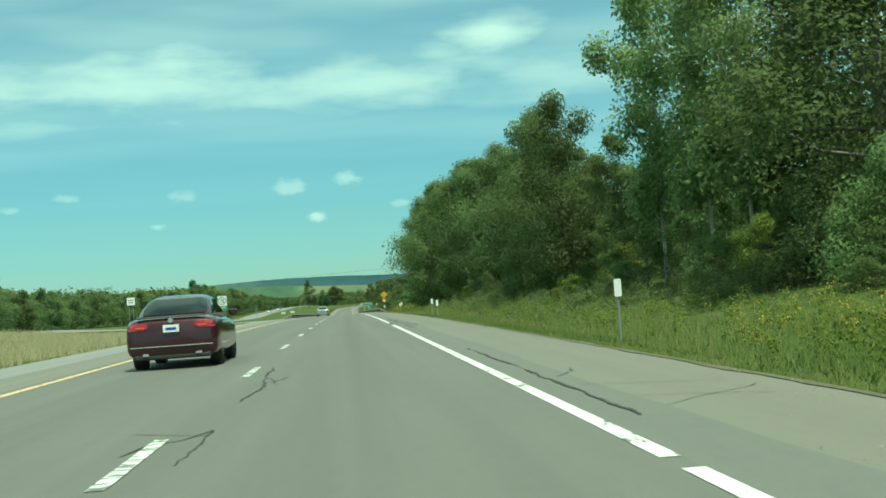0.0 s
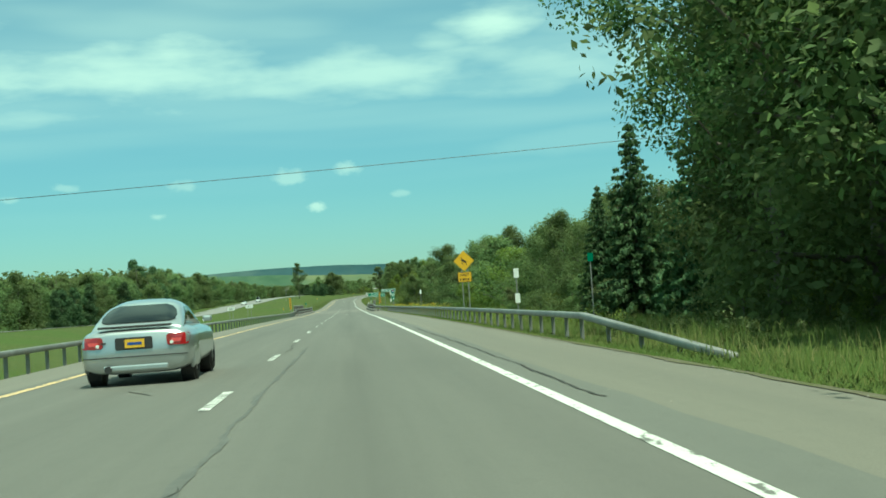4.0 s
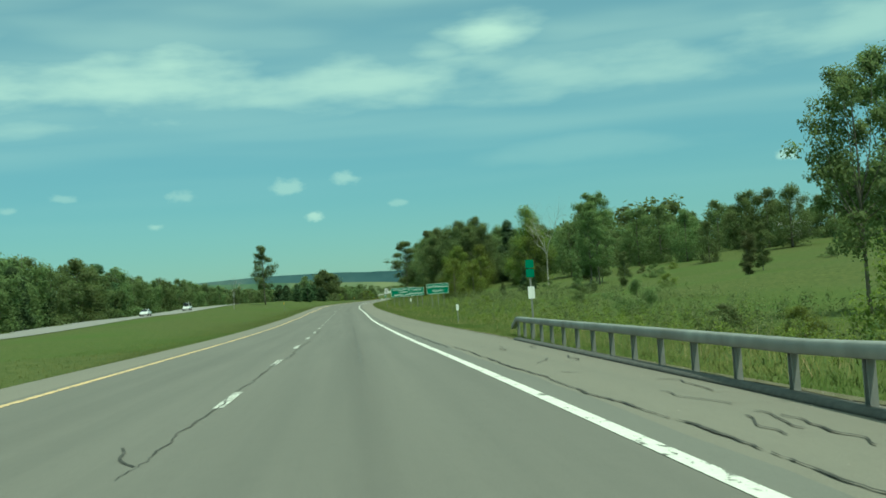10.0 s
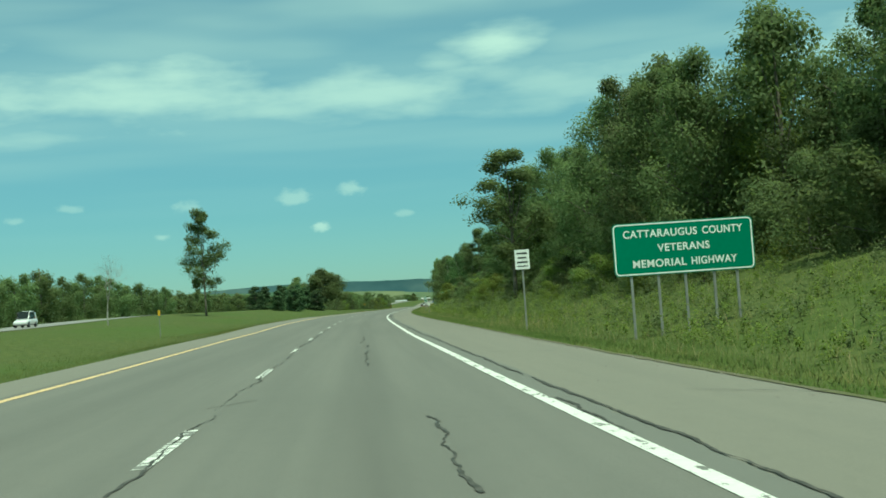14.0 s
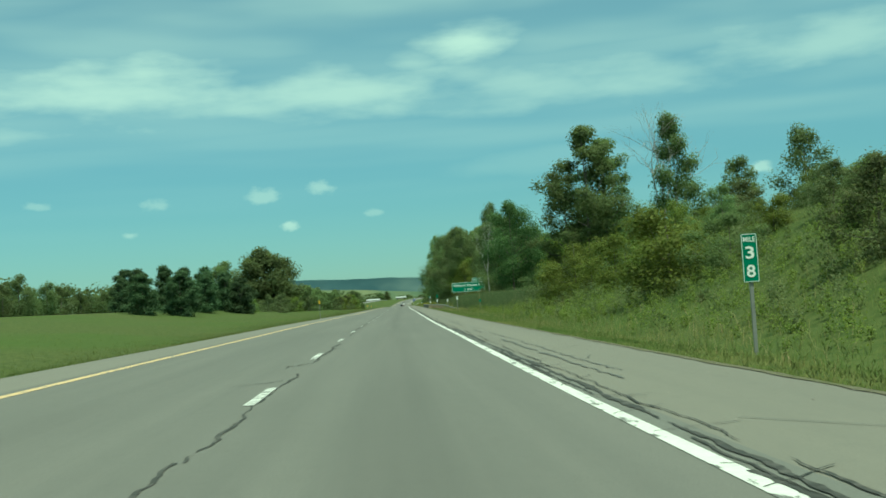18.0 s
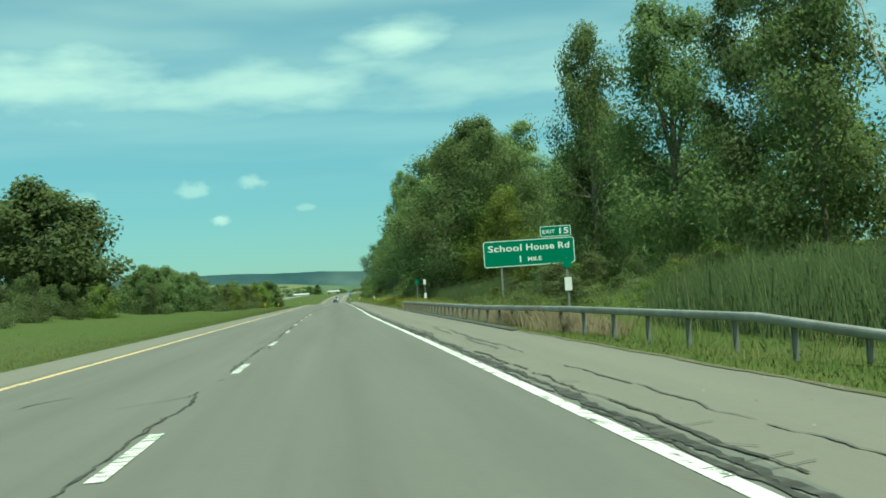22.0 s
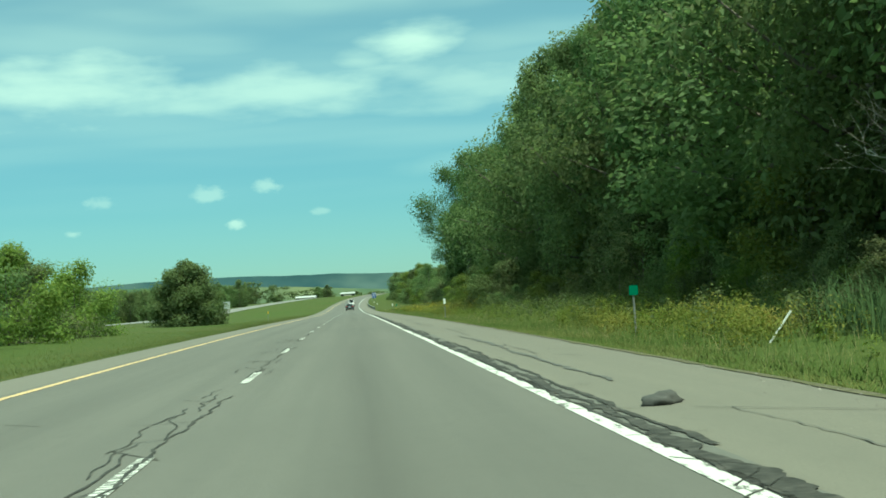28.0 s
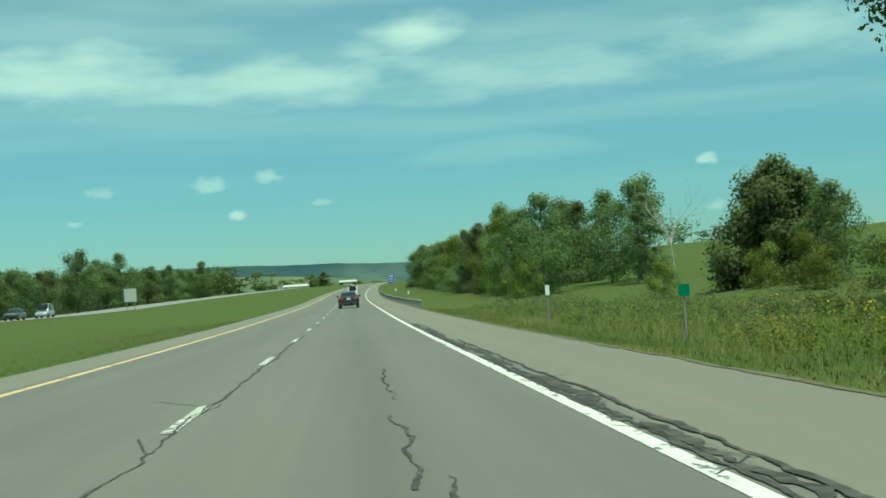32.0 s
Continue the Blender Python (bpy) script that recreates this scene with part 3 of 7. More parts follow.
def make_bare(kind, seed, label, height=10.0, spread=2.4):
    rng = np.random.default_rng(seed)
    t = thing(kind, label, "tree")
    bm = bmesh.new()

    def grow(p, d, length, r, depth):
        q = p + d * length * 0.5 + rng.normal(size=3) * 0.06 * length
        e = p + d * length + rng.normal(size=3) * 0.08 * length
        tube(bm, [p, q, e], [r, r * 0.8, r * 0.6], 6 if depth < 2 else 3, cap=False)
        if depth >= 5:
            return
        for _ in range((4, 3, 3, 2, 2)[depth]):
            n = d + rng.normal(size=3) * (0.5 if depth else 0.34) + np.array([0, 0, 0.2])
            grow(e, n / np.linalg.norm(n), length * rng.uniform(0.6, 0.85), r * 0.55, depth + 1)

    grow(np.array([0, 0, -0.2]), np.array([0.03, 0, 1.0]), height * 0.3, 0.11, 0)
    zmax = max(v.co.z for v in bm.verts)
    for v in bm.verts:
        v.co.z *= height / zmax if v.co.z > 0 else 1
    part("trunk", bm, PALE_BARK, t, smooth=True)
    return t


KINDS = {}


def add_kind(key, made):
    KINDS.setdefault(key, []).append(made)


def build_kinds():
    for i in range(3):
        add_kind("broad", make_tree("broadleaf_tree", 11 + i, 200, 0.078, 126, "tall leafy roadside tree with a dense dark green crown", LEAF, width=3.5 - 0.25 * i, base=0.7 + 0.4 * i, clump=(0.9, 1.45), n_limbs=20))
    for i in range(2):
        add_kind("high", make_tree("spreading_tree", 21 + i, 380, 0.052, 98, "tall spreading tree whose high dark crown leans over the shoulder", LEAF_DARK, width=3.8, base=3.6, clump=(0.7, 1.2), fork=2.4, trunk_r=0.15, n_limbs=40))
    add_kind("dark", make_tree("dark_broadleaf_tree", 25, 220, 0.075, 126, "dense dark green tree with a lobed crown", LEAF_DARK, width=3.3, base=2.6, clump=(0.85, 1.4), n_limbs=20))
    for i in range(3):
        add_kind("aspen", make_tree("slender_tree", 31 + i, 230, 0.07, 105, "slender tree with pale trunk and grey-green leaves", LEAF_DRY if i == 1 else LEAF, PALE_BARK, width=2.2, base=0.9 + 0.4 * i, shape="oval", fork=3.0, trunk_r=0.065, clump=(0.65, 1.15)))
    for i in range(2):
        add_kind("poplar", make_tree("poplar_tree", 41 + i, 150, 0.07, 120, "slender poplar with pale trunk, bare lower limbs and pale grey-green leaves", LEAF_PALE, PALE_BARK, width=2.3, base=1.9 + 0.5 * i, shape="oval", fork=2.2, trunk_r=0.075, clump=(0.55, 1.0), n_limbs=26))
    for i in range(3):
        add_kind("mid", make_tree("broadleaf_tree", 51 + i, 90, 0.12, 98, "leafy green tree among the roadside woods", LEAF, width=3.4, base=0.6 + 0.4 * i, n_limbs=8))
    for i in range(2):
        add_kind("light", make_tree("light_green_tree", 61 + i, 170, 0.085, 77, "young tree with light yellow-green leaves", LEAF_LIGHT, width=3.0, base=1.0, n_limbs=10))
    for i in range(2):
        add_kind("far", make_tree("distant_tree", 71 + i, 80, 0.16, 77, "distant green tree beyond the highway", LEAF, width=3.8, base=0.2, n_limbs=3, shape="dome", clump=(1.2, 1.9)))
    for i in range(2):
        add_kind("open", make_tree("tall_open_tree", 81 + i, 115, 0.075, 120, "tall open-crowned tree with separate clumps of leaves on bare limbs", LEAF, width=2.7, base=2.9, shape="oval", fork=2.4, clump=(0.45, 0.85), n_limbs=36, trunk_r=0.10))
    for i in range(2):
        add_kind("shrub", make_tree("shrub" if i else "leafy_bush", 91 + i, 170, 0.16, 49, "dense green roadside shrub" if i else "light green leafy bush", LEAF if i else LEAF_LIGHT, width=6.0, base=0.4, fork=0.3, trunk_r=0.12, clump=(1.5, 2.7), n_limbs=8, shape="dome", category="shrub"))
    add_kind("shrub", make_tree("olive_bush", 95, 170, 0.15, 49, "dull olive shrub on the grassy bank", LEAF_DRY, width=5.8, base=0.3, fork=0.3, trunk_r=0.12, clump=(1.3, 2.5), n_limbs=10, shape="dome", category="shrub"))
    add_kind("bush", make_tree("round_bush_tree", 97, 190, 0.17, 154, "round dense bush-like tree with leaves to the ground", LEAF, width=5.6, base=0.2, clump=(1.3, 2.1), n_limbs=8, fork=0.5, shape="dome"))
    add_kind("spruce", make_spruce("spruce", 101, 24, 22, 0.14, "tall dark spruce behind the guardrail", NEEDLES))
    for i in range(2):
        add_kind("pine", make_tree("pine", 105 + i, 120, 0.14, 112, "bushy dark pine beyond the median", NEEDLES, width=2.9, base=0.1, shape="heap" if i else "dome", clump=(0.8, 1.35), n_limbs=12))
    for i in range(2):
        add_kind("bare", make_bare("leafless_tree", 111 + i, "bare dead tree with thin grey branches"))
    for made in KINDS.values():
        for t in made:
            t.matrix_basis = at(-150, 160, -60)


PLANTED = [0]
TRNG = random.Random(5)


DISTANT = []


def plant(kind, s, l, top, wide=1.0, label="", group=""):
    """A tree whose crown ends `top` metres over the road's level; wide: its width against the kind's own."""
    if kind == "stand":
        g = ground(s, l)
        h = max(top - g, 1.0) / 10.0
        DISTANT.append(stand(s, l, 0.1, TRNG.uniform(0, 360)) @ Matrix.Diagonal((h * wide, h * wide, h, 1)))
        return None
    made = KINDS[kind]
    src = made[TRNG.randrange(len(made))]
    g = ground(s, l)
    h = max(top - g, 1.0) / 10.0
    w = h * wide
    m = stand(s, l, 0.1, TRNG.uniform(0, 360)) @ Matrix.Diagonal((w, w, h, 1))
    t = copy_thing(src, m)
    if label:
        t["label"] = label
    t["group"] = group or "roadside trees"
    PLANTED[0] += 1
    return t


def wood(s0, s1, ls, tops, kinds, gap, jitter=2.5, wide=(0.85, 1.2)):
    """Rows of trees along the road."""
    for row, l in enumerate(ls):
        s = s0 + row * gap * 0.4
        while s < s1:
            u = (s - s0) / max(s1 - s0, 1)
            top = tops[0] + (tops[1] - tops[0]) * u
            plant(TRNG.choice(kinds), s + TRNG.uniform(-jitter, jitter), l + TRNG.uniform(-jitter, jitter) * 0.6, top * TRNG.uniform(0.9, 1.12), TRNG.uniform(*wide))
            s += gap * TRNG.uniform(0.8, 1.25)


build_kinds()


def right_woods():
    # beside the start
    wood(-10, 50, [17], (13.6, 13), ["broad", "broad", "aspen"], 8.5, 1.8)
    wood(46, 63, [15.2], (16.5, 17.4), ["poplar", "broad"], 5.5, 1.2, (0.75, 0.95))
    wood(74, 113, [17], (10.0, 11.2), ["broad", "aspen"], 7.5, 1.5)
    wood(115, 165, [17], (17.2, 17.6), ["broad", "broad", "aspen"], 8.5, 1.8)
    wood(20, 72, [24, 36], (12.5, 14), ["mid"], 11)
    wood(72, 116, [24, 36], (10, 11), ["mid"], 10)
    wood(118, 200, [24, 36], (13, 19), ["mid"], 11)
    wood(0, 190, [50, 70], (14, 18), ["stand"], 16)
    for s, l, top, w in ((176, 13.5, 17.5, 1.1), (190, 14.0, 17.0, 1.1), (160, 13, 17, 1.1), (142, 14, 16.5, 1.0)):
        plant("broad", s, l, top, w)
    for s, l, h in ((52, 11, 1.6), (88, 11.5, 3.0), (95, 13, 3.6), (101, 13.5, 2.6), (120, 12, 1.5), (128, 12.5, 2.4), (40, 12, 2.6), (60, 13, 3.0)):
        plant("shrub", s, l, h)
    for s, l, top, w in ((172, 17.5, 18, 1.1), (184, 18.5, 18.5, 1.1), (196, 17.5, 16.5, 1.0), (203, 15.5, 14.5, 0.9), (100, 17, 14.0, 0.9), (87, 13.4, 14.5, 0.8), (79, 13.8, 14.2, 0.8)):
        plant("broad", s, l, top, w)
    for s, l, top, w in ((199, 14.4, 19.0, 0.9), (187, 14.0, 18.5, 0.95), (204, 17, 17.0, 0.8)):
        plant("high", s, l, top, w)
    # spruces and the hollow by the bridge
    plant("spruce", 222, 15, 9.6, 0.9)
    plant("spruce", 214, 16.5, 10.6, 0.95)
    plant("spruce", 236, 16, 7.6, 0.8)
    wood(205, 330, [19], (7.8, 8.0), ["broad", "mid", "light"], 8.5)
    wood(210, 340, [28, 40], (10, 11), ["mid"], 10)
    plant("broad", 318, 19, 9.0)
    for s, l, top, k in ((340, 18, 5.0, "mid"), (331, 17, 5.2, "light"), (324, 16, 5.6, "mid"), (316, 15, 5.8, "aspen"), (309, 14.5, 5.2, "mid"), (346, 21, 5.6, "mid"), (300, 13.5, 3.4, "light"), (335, 24, 6.2, "mid")):
        plant(k, s, l, top, 1.1)
    plant("broad", 326, 22, 11.0)
    for s, l, top in ((326, 14, 7.2), (332, 14.5, 6.8), (338, 15, 6.6), (344, 16, 6.4), (350, 17.5, 6.2), (330, 19, 10.2), (336, 21, 9.0)):
        plant("broad", s, l, top, 0.9)
    plant("aspen", 348, 13, 5.7)
    plant("aspen", 360, 16, 5.0)
    wood(384, 418, [12.5], (6.2, 6.8), ["broad", "light"], 7)
    wood(388, 420, [19], (8.2, 8.8), ["mid"], 8)
    wood(430, 470, [44], (7.5, 8), ["mid"], 9)
    plant("broad", 394, 18.7, 11.8, 1.1)
    plant("open", 426, 18, 9.4, 1.0)
    plant("open", 437, 19, 9.6, 1.0)
    plant("open", 434, 16.5, 8.4, 0.9)
    plant("aspen", 484, 30, 5.2, 1.2)
    plant("aspen", 478, 27, 4.6, 1.1)
    wood(560, 740, [60, 74], (13.5, 15), ["mid", "far"], 9)
    plant("mid", 580, 60, 13.4, 1.2)
    plant("mid", 441, 24, 8.0)
    plant("mid", 455, 38, 8.5)
    # open field with single trees
    plant("open", 507, 22, 9.4, 0.9)
    plant("aspen", 515, 24, 9.8, 1.3)
    plant("aspen", 522, 25.5, 10.6, 1.3)
    plant("aspen", 528, 26, 10.2, 1.2)
    plant("open", 511, 23.5, 10.6, 0.9)
    plant("aspen", 517, 25, 8.5)
    for s, l, top in ((498, 19, 3.6), (505, 16, 3.0), (489, 21, 4.0), (515, 15, 2.4), (470, 14, 1.6), (451, 13, 1.7)):
        plant("aspen" if top > 2 else "shrub", s, l, top)
    plant("light", 564, 25, 13.4, 1.0)
    plant("bare", 550, 25, 12.6, 0.7)
    plant("mid", 545, 44, 8.5)
    plant("spruce", 540, 21, 5.0, 1.3)
    wood(470, 760, [92, 110], (13, 15), ["stand"], 13)
    plant("mid", 592, 70, 12.0)
    # woods behind the county signs
    wood(572, 600, [18], (9.5, 10.5), ["broad", "light", "aspen"], 8)
    wood(600, 660, [18], (10.5, 12.5), ["broad", "light", "aspen"], 8)
    wood(562, 600, [25], (8.5, 10.5), ["mid", "broad"], 8)
    wood(600, 660, [25], (10.5, 14.5), ["mid", "broad"], 8)
    wood(560, 600, [33, 45], (11, 12.5), ["mid"], 9)
    wood(600, 640, [33, 45], (9.5, 12.5), ["mid"], 9)
    wood(640, 700, [33, 45], (13, 16), ["mid"], 9)
    wood(600, 780, [52], (15, 15), ["stand"], 12)
    for s, l, top, k in ((606, 15, 11.8, "broad"), (614, 15.5, 12.4, "broad"), (622, 15, 13.6, "aspen"), (631, 16, 13.8, "broad")):
        plant(k, s, l, top, 0.95)
    plant("open", 584, 18.5, 11.8, 0.9)
    plant("open", 648, 11.5, 13.0, 1.45)
    plant("broad", 640, 16, 11.5, 0.9)
    for s, l, top, w in ((560, 14.2, 6.5, 1.2), (553, 16.0, 5.6, 1.2), (567, 15.0, 6.0, 1.1), (572, 19, 6.8, 1.2)):
        plant("light", s, l, top, w)
    for s, l, top, k in ((691, 15.5, 14.0, "broad"), (683, 16, 13.6, "aspen"), (675, 16.8, 14.2, "broad"), (666, 17.4, 14.8, "broad"), (655, 17.8, 14.0, "broad"), (697, 19, 13.0, "mid"), (686, 22, 14.0, "mid")):
        plant(k, s, l, top, 0.95)
    plant("broad", 580, 16, 6.4, 1.1)
    plant("light", 561, 25, 10.2, 0.9)
    plant("pine", 585, 25, 12.3, 0.9)
    for s in range(600, 836, 9):
        plant("shrub", s + TRNG.uniform(-3, 3), TRNG.uniform(15, 19), ground(s, 17) + TRNG.uniform(0.9, 2.4))
        plant("shrub", s + TRNG.uniform(-3, 3), TRNG.uniform(21, 30), ground(s, 25) + TRNG.uniform(1.5, 3.5))
    for s in range(664, 740, 11):
        plant("shrub", s, TRNG.uniform(11, 14), ground(s, 12.5) + TRNG.uniform(0.7, 1.3))
    for s in range(690, 836, 4):
        plant("shrub", s + TRNG.uniform(-2, 2), TRNG.uniform(10.5, 17.5), ground(s, 14) + TRNG.uniform(0.4, 1.6), TRNG.uniform(1.0, 1.6))
    wood(668, 780, [30, 44], (12.5, 11.5), ["mid"], 10)
    for s, l, top, k in ((788, 26, 11, "mid"), (800, 25, 10.5, "mid"), (828, 18.3, 17.5, "open"), (831, 20.5, 16.5, "open"), (833, 17, 13.5, "open"), (823, 24, 17.5, "bare"),
                         (822, 25.5, 17, "aspen"), (858, 25, 9.2, "mid"), (846, 24, 8.0, "light"), (870, 20, 9.0, "light")):
        plant(k, s, l, top, 1.15 if k == "open" else 0.9)
    plant("bush", 760, 10.8, 2.9, 0.8, "dark round bush on the grassy bank")
    # reed bed, then the close woods
    plant("dark", 867, 14.5, 13.6, 0.85)
    plant("broad", 878, 18, 11.0, 0.9)
    plant("bare", 897, 13.4, 14.5, 0.42)
    wood(852, 930, [22], (8, 11), ["broad", "light"], 9)
    wood(860, 920, [31, 42], (11, 13), ["mid"], 9)
    for s, l, top, w, k in ((914, 18, 14.7, 0.85, "broad"), (957, 18.6, 20.5, 0.55, "broad"), (964, 20.5, 18.5, 0.55, "aspen"), (932, 17.6, 16.5, 0.85, "broad"), (924, 19, 15.5, 0.8, "aspen")):
        plant(k, s, l, top, w)
    plant("aspen", 961, 20, 15.0, 1.2)
    plant("bare", 957, 22, 12.0)
    for s in range(905, 968, 6):
        plant("shrub", s, TRNG.uniform(18, 21), ground(s, 18) + TRNG.uniform(1.6, 3.4))
    wood(974, 1043, [13.4], (16.5, 17.5), ["poplar", "poplar", "poplar", "broad"], 5.5, 1.5)
    wood(992, 1062, [20], (16, 18.5), ["poplar", "poplar", "mid"], 6.5)
    wood(968, 990, [28, 40], (10, 14), ["mid"], 10)
    wood(990, 1072, [28, 40], (16, 19), ["mid"], 10)
    for s, l, top in ((972, 12.6, 6.0), (979, 12.4, 7.4), (985, 13, 8.5), (968, 13.5, 9.5), (975, 14, 11.0), (982, 14.5, 12.0)):
        plant("light", s, l, top, 1.1)
    plant("poplar", 1046, 9.9, 19.0, 0.65)
    plant("poplar", 1042, 11.0, 18.0, 0.7)
    plant("poplar", 1051, 12.6, 17.5, 0.85)
    plant("poplar", 1055, 16.2, 16.5, 0.9)
    plant("bare", 1096, 13.4, 16.5, 0.45)
    plant("bare", 1129, 12.0, 5.6, 1.3, "dry leafless shrub with pale tangled twigs")
    plant("bare", 1131, 12.6, 4.8, 1.4, "dry leafless shrub with pale tangled twigs")
    for s, l, top in ((1074, 12.2, 3.6), (1070, 14.6, 4.0), (1086, 12.6, 3.4)):
        plant("shrub", s, l, top)
    wood(1103, 1150, [15.0], (15.5, 19.0), ["broad", "poplar", "aspen"], 6.5, 1.5)
    wood(1108, 1200, [18], (17, 19), ["mid"], 8)
    wood(1088, 1160, [25], (14, 17), ["mid"], 8)
    for s in range(1096, 1150, 8):
        plant("shrub", s, 11.5 + TRNG.uniform(-1, 2), 1.4 + TRNG.uniform(0, 1.6))
    wood(1152, 1206, [15.8], (18, 18.5), ["broad", "high", "poplar"], 7, 1.5, (0.8, 1.0))
    wood(1150, 1208, [22, 34], (19, 19), ["mid"], 10)
    wood(1210, 1262, [24, 36], (14.5, 14), ["mid"], 9)
    for s, l, top, w in ((1257, 14.4, 19.3, 1.05), (1247, 15.4, 15.5, 0.9), (1234, 16.0, 17.6, 0.95), (1222, 16.2, 17.5, 0.95), (1212, 16.0, 18, 0.95)):
        plant("high", s, l, top, w)
    for s, l, top in ((1252, 18.5, 14), (1240, 19, 14.5), (1228, 18.5, 14.5), (1217, 19, 15)):
        plant("broad", s, l, top, 0.9)
    for s in range(1175, 1276, 6):
        plant("shrub", s, 12 + TRNG.uniform(-1.2, 2), ground(s, 13) + TRNG.uniform(1.5, 3.4))
    plant("dark", 1292, 16.5, 16.6, 0.8)
    plant("dark", 1296, 18.0, 13.5, 0.8)
    plant("broad", 1294, 19.5, 9.5, 1.0)
    for s, l, top, w in ((1263, 14.6, 8.6, 0.75), (1268, 15.0, 7.6, 0.8), (1274, 15.6, 6.2, 0.9), (1280, 16.0, 5.0, 1.0), (1287, 16.5, 4.0, 1.0)):
        plant("bush", s, l, top, w, "bank of shrubs overgrown with leafy vines")
    plant("mid", 1290, 22, 10.0)
    for s in range(1282, 1345, 8):
        plant("shrub", s, 20 + TRNG.uniform(-1.5, 4), ground(s, 20) + TRNG.uniform(2.0, 4.0))
    for s, l, top, k in ((1336, 25, 8.2, "bush"), (1328, 25, 6.2, "mid"), (1342, 28, 6.5, "mid"), (1361, 25, 8.8, "bare"), (1366, 24, 8.4, "open"), (1352, 30, 6, "mid")):
        plant(k, s, l, top)
    wood(1372, 1500, [17.5], (9.5, 9.0), ["mid", "light", "aspen"], 8)
    wood(1372, 1560, [25], (10.5, 10.0), ["mid"], 10)
    wood(1500, 1640, [16, 26], (9.5, 10), ["far"], 10)
    # the tall middle of the wood behind the county signs
    for s, l, top, k in ((583, 20.5, 12.2, "broad"), (590, 18.5, 13.0, "broad"), (597, 21, 14.0, "broad"), (603, 17.5, 13.2, "mid"), (609, 19.5, 14.2, "broad"), (616, 16.5, 13.6, "mid"), (624, 17, 14.2, "broad")):
        plant(k, s, l, top, 0.85)


def bush(s, l, h, wide=1.0):
    plant("shrub", s, l, ground(s, l) + h, wide)


def bank_shrubs():
    rnd = random.Random(57)
    for s0, s1, l0, l1, lo, hi, gap in ((690, 836, 11, 19, 0.7, 2.0, 1.5), (690, 830, 19, 30, 1.2, 3.2, 3.0), (600, 690, 12, 18, 0.6, 1.8, 4.0), (905, 965, 10, 18, 0.6, 2.4, 2.2), (1185, 1290, 10.5, 15, 1.2, 3.4, 2.6),
                                        (1150, 1190, 10.5, 13, 0.8, 2.4, 4.0), (1095, 1150, 10, 13, 0.6, 2.0, 5.0), (30, 100, 11, 16, 0.5, 2.0, 5.0), (398, 432, 8, 16, 0.5, 1.5, 5.0), (1040, 1095, 10.5, 12.5, 0.7, 2.0, 4.0),
                                        (440, 560, 12, 40, 0.4, 1.5, 9.0), (1262, 1290, 13, 18, 2.5, 4.6, 3.0), (560, 604, 13, 18, 0.6, 2.0, 3.0), (606, 700, 10.5, 19, 0.6, 2.4, 1.5), (964, 1050, 9.5, 12.5, 0.8, 2.2, 2.0)):
        s = s0
        while s < s1:
            bush(s, rnd.uniform(l0, l1), rnd.uniform(lo, hi), rnd.uniform(1.1, 1.7))
            s += gap * rnd.uniform(0.6, 1.4)


bank_shrubs()


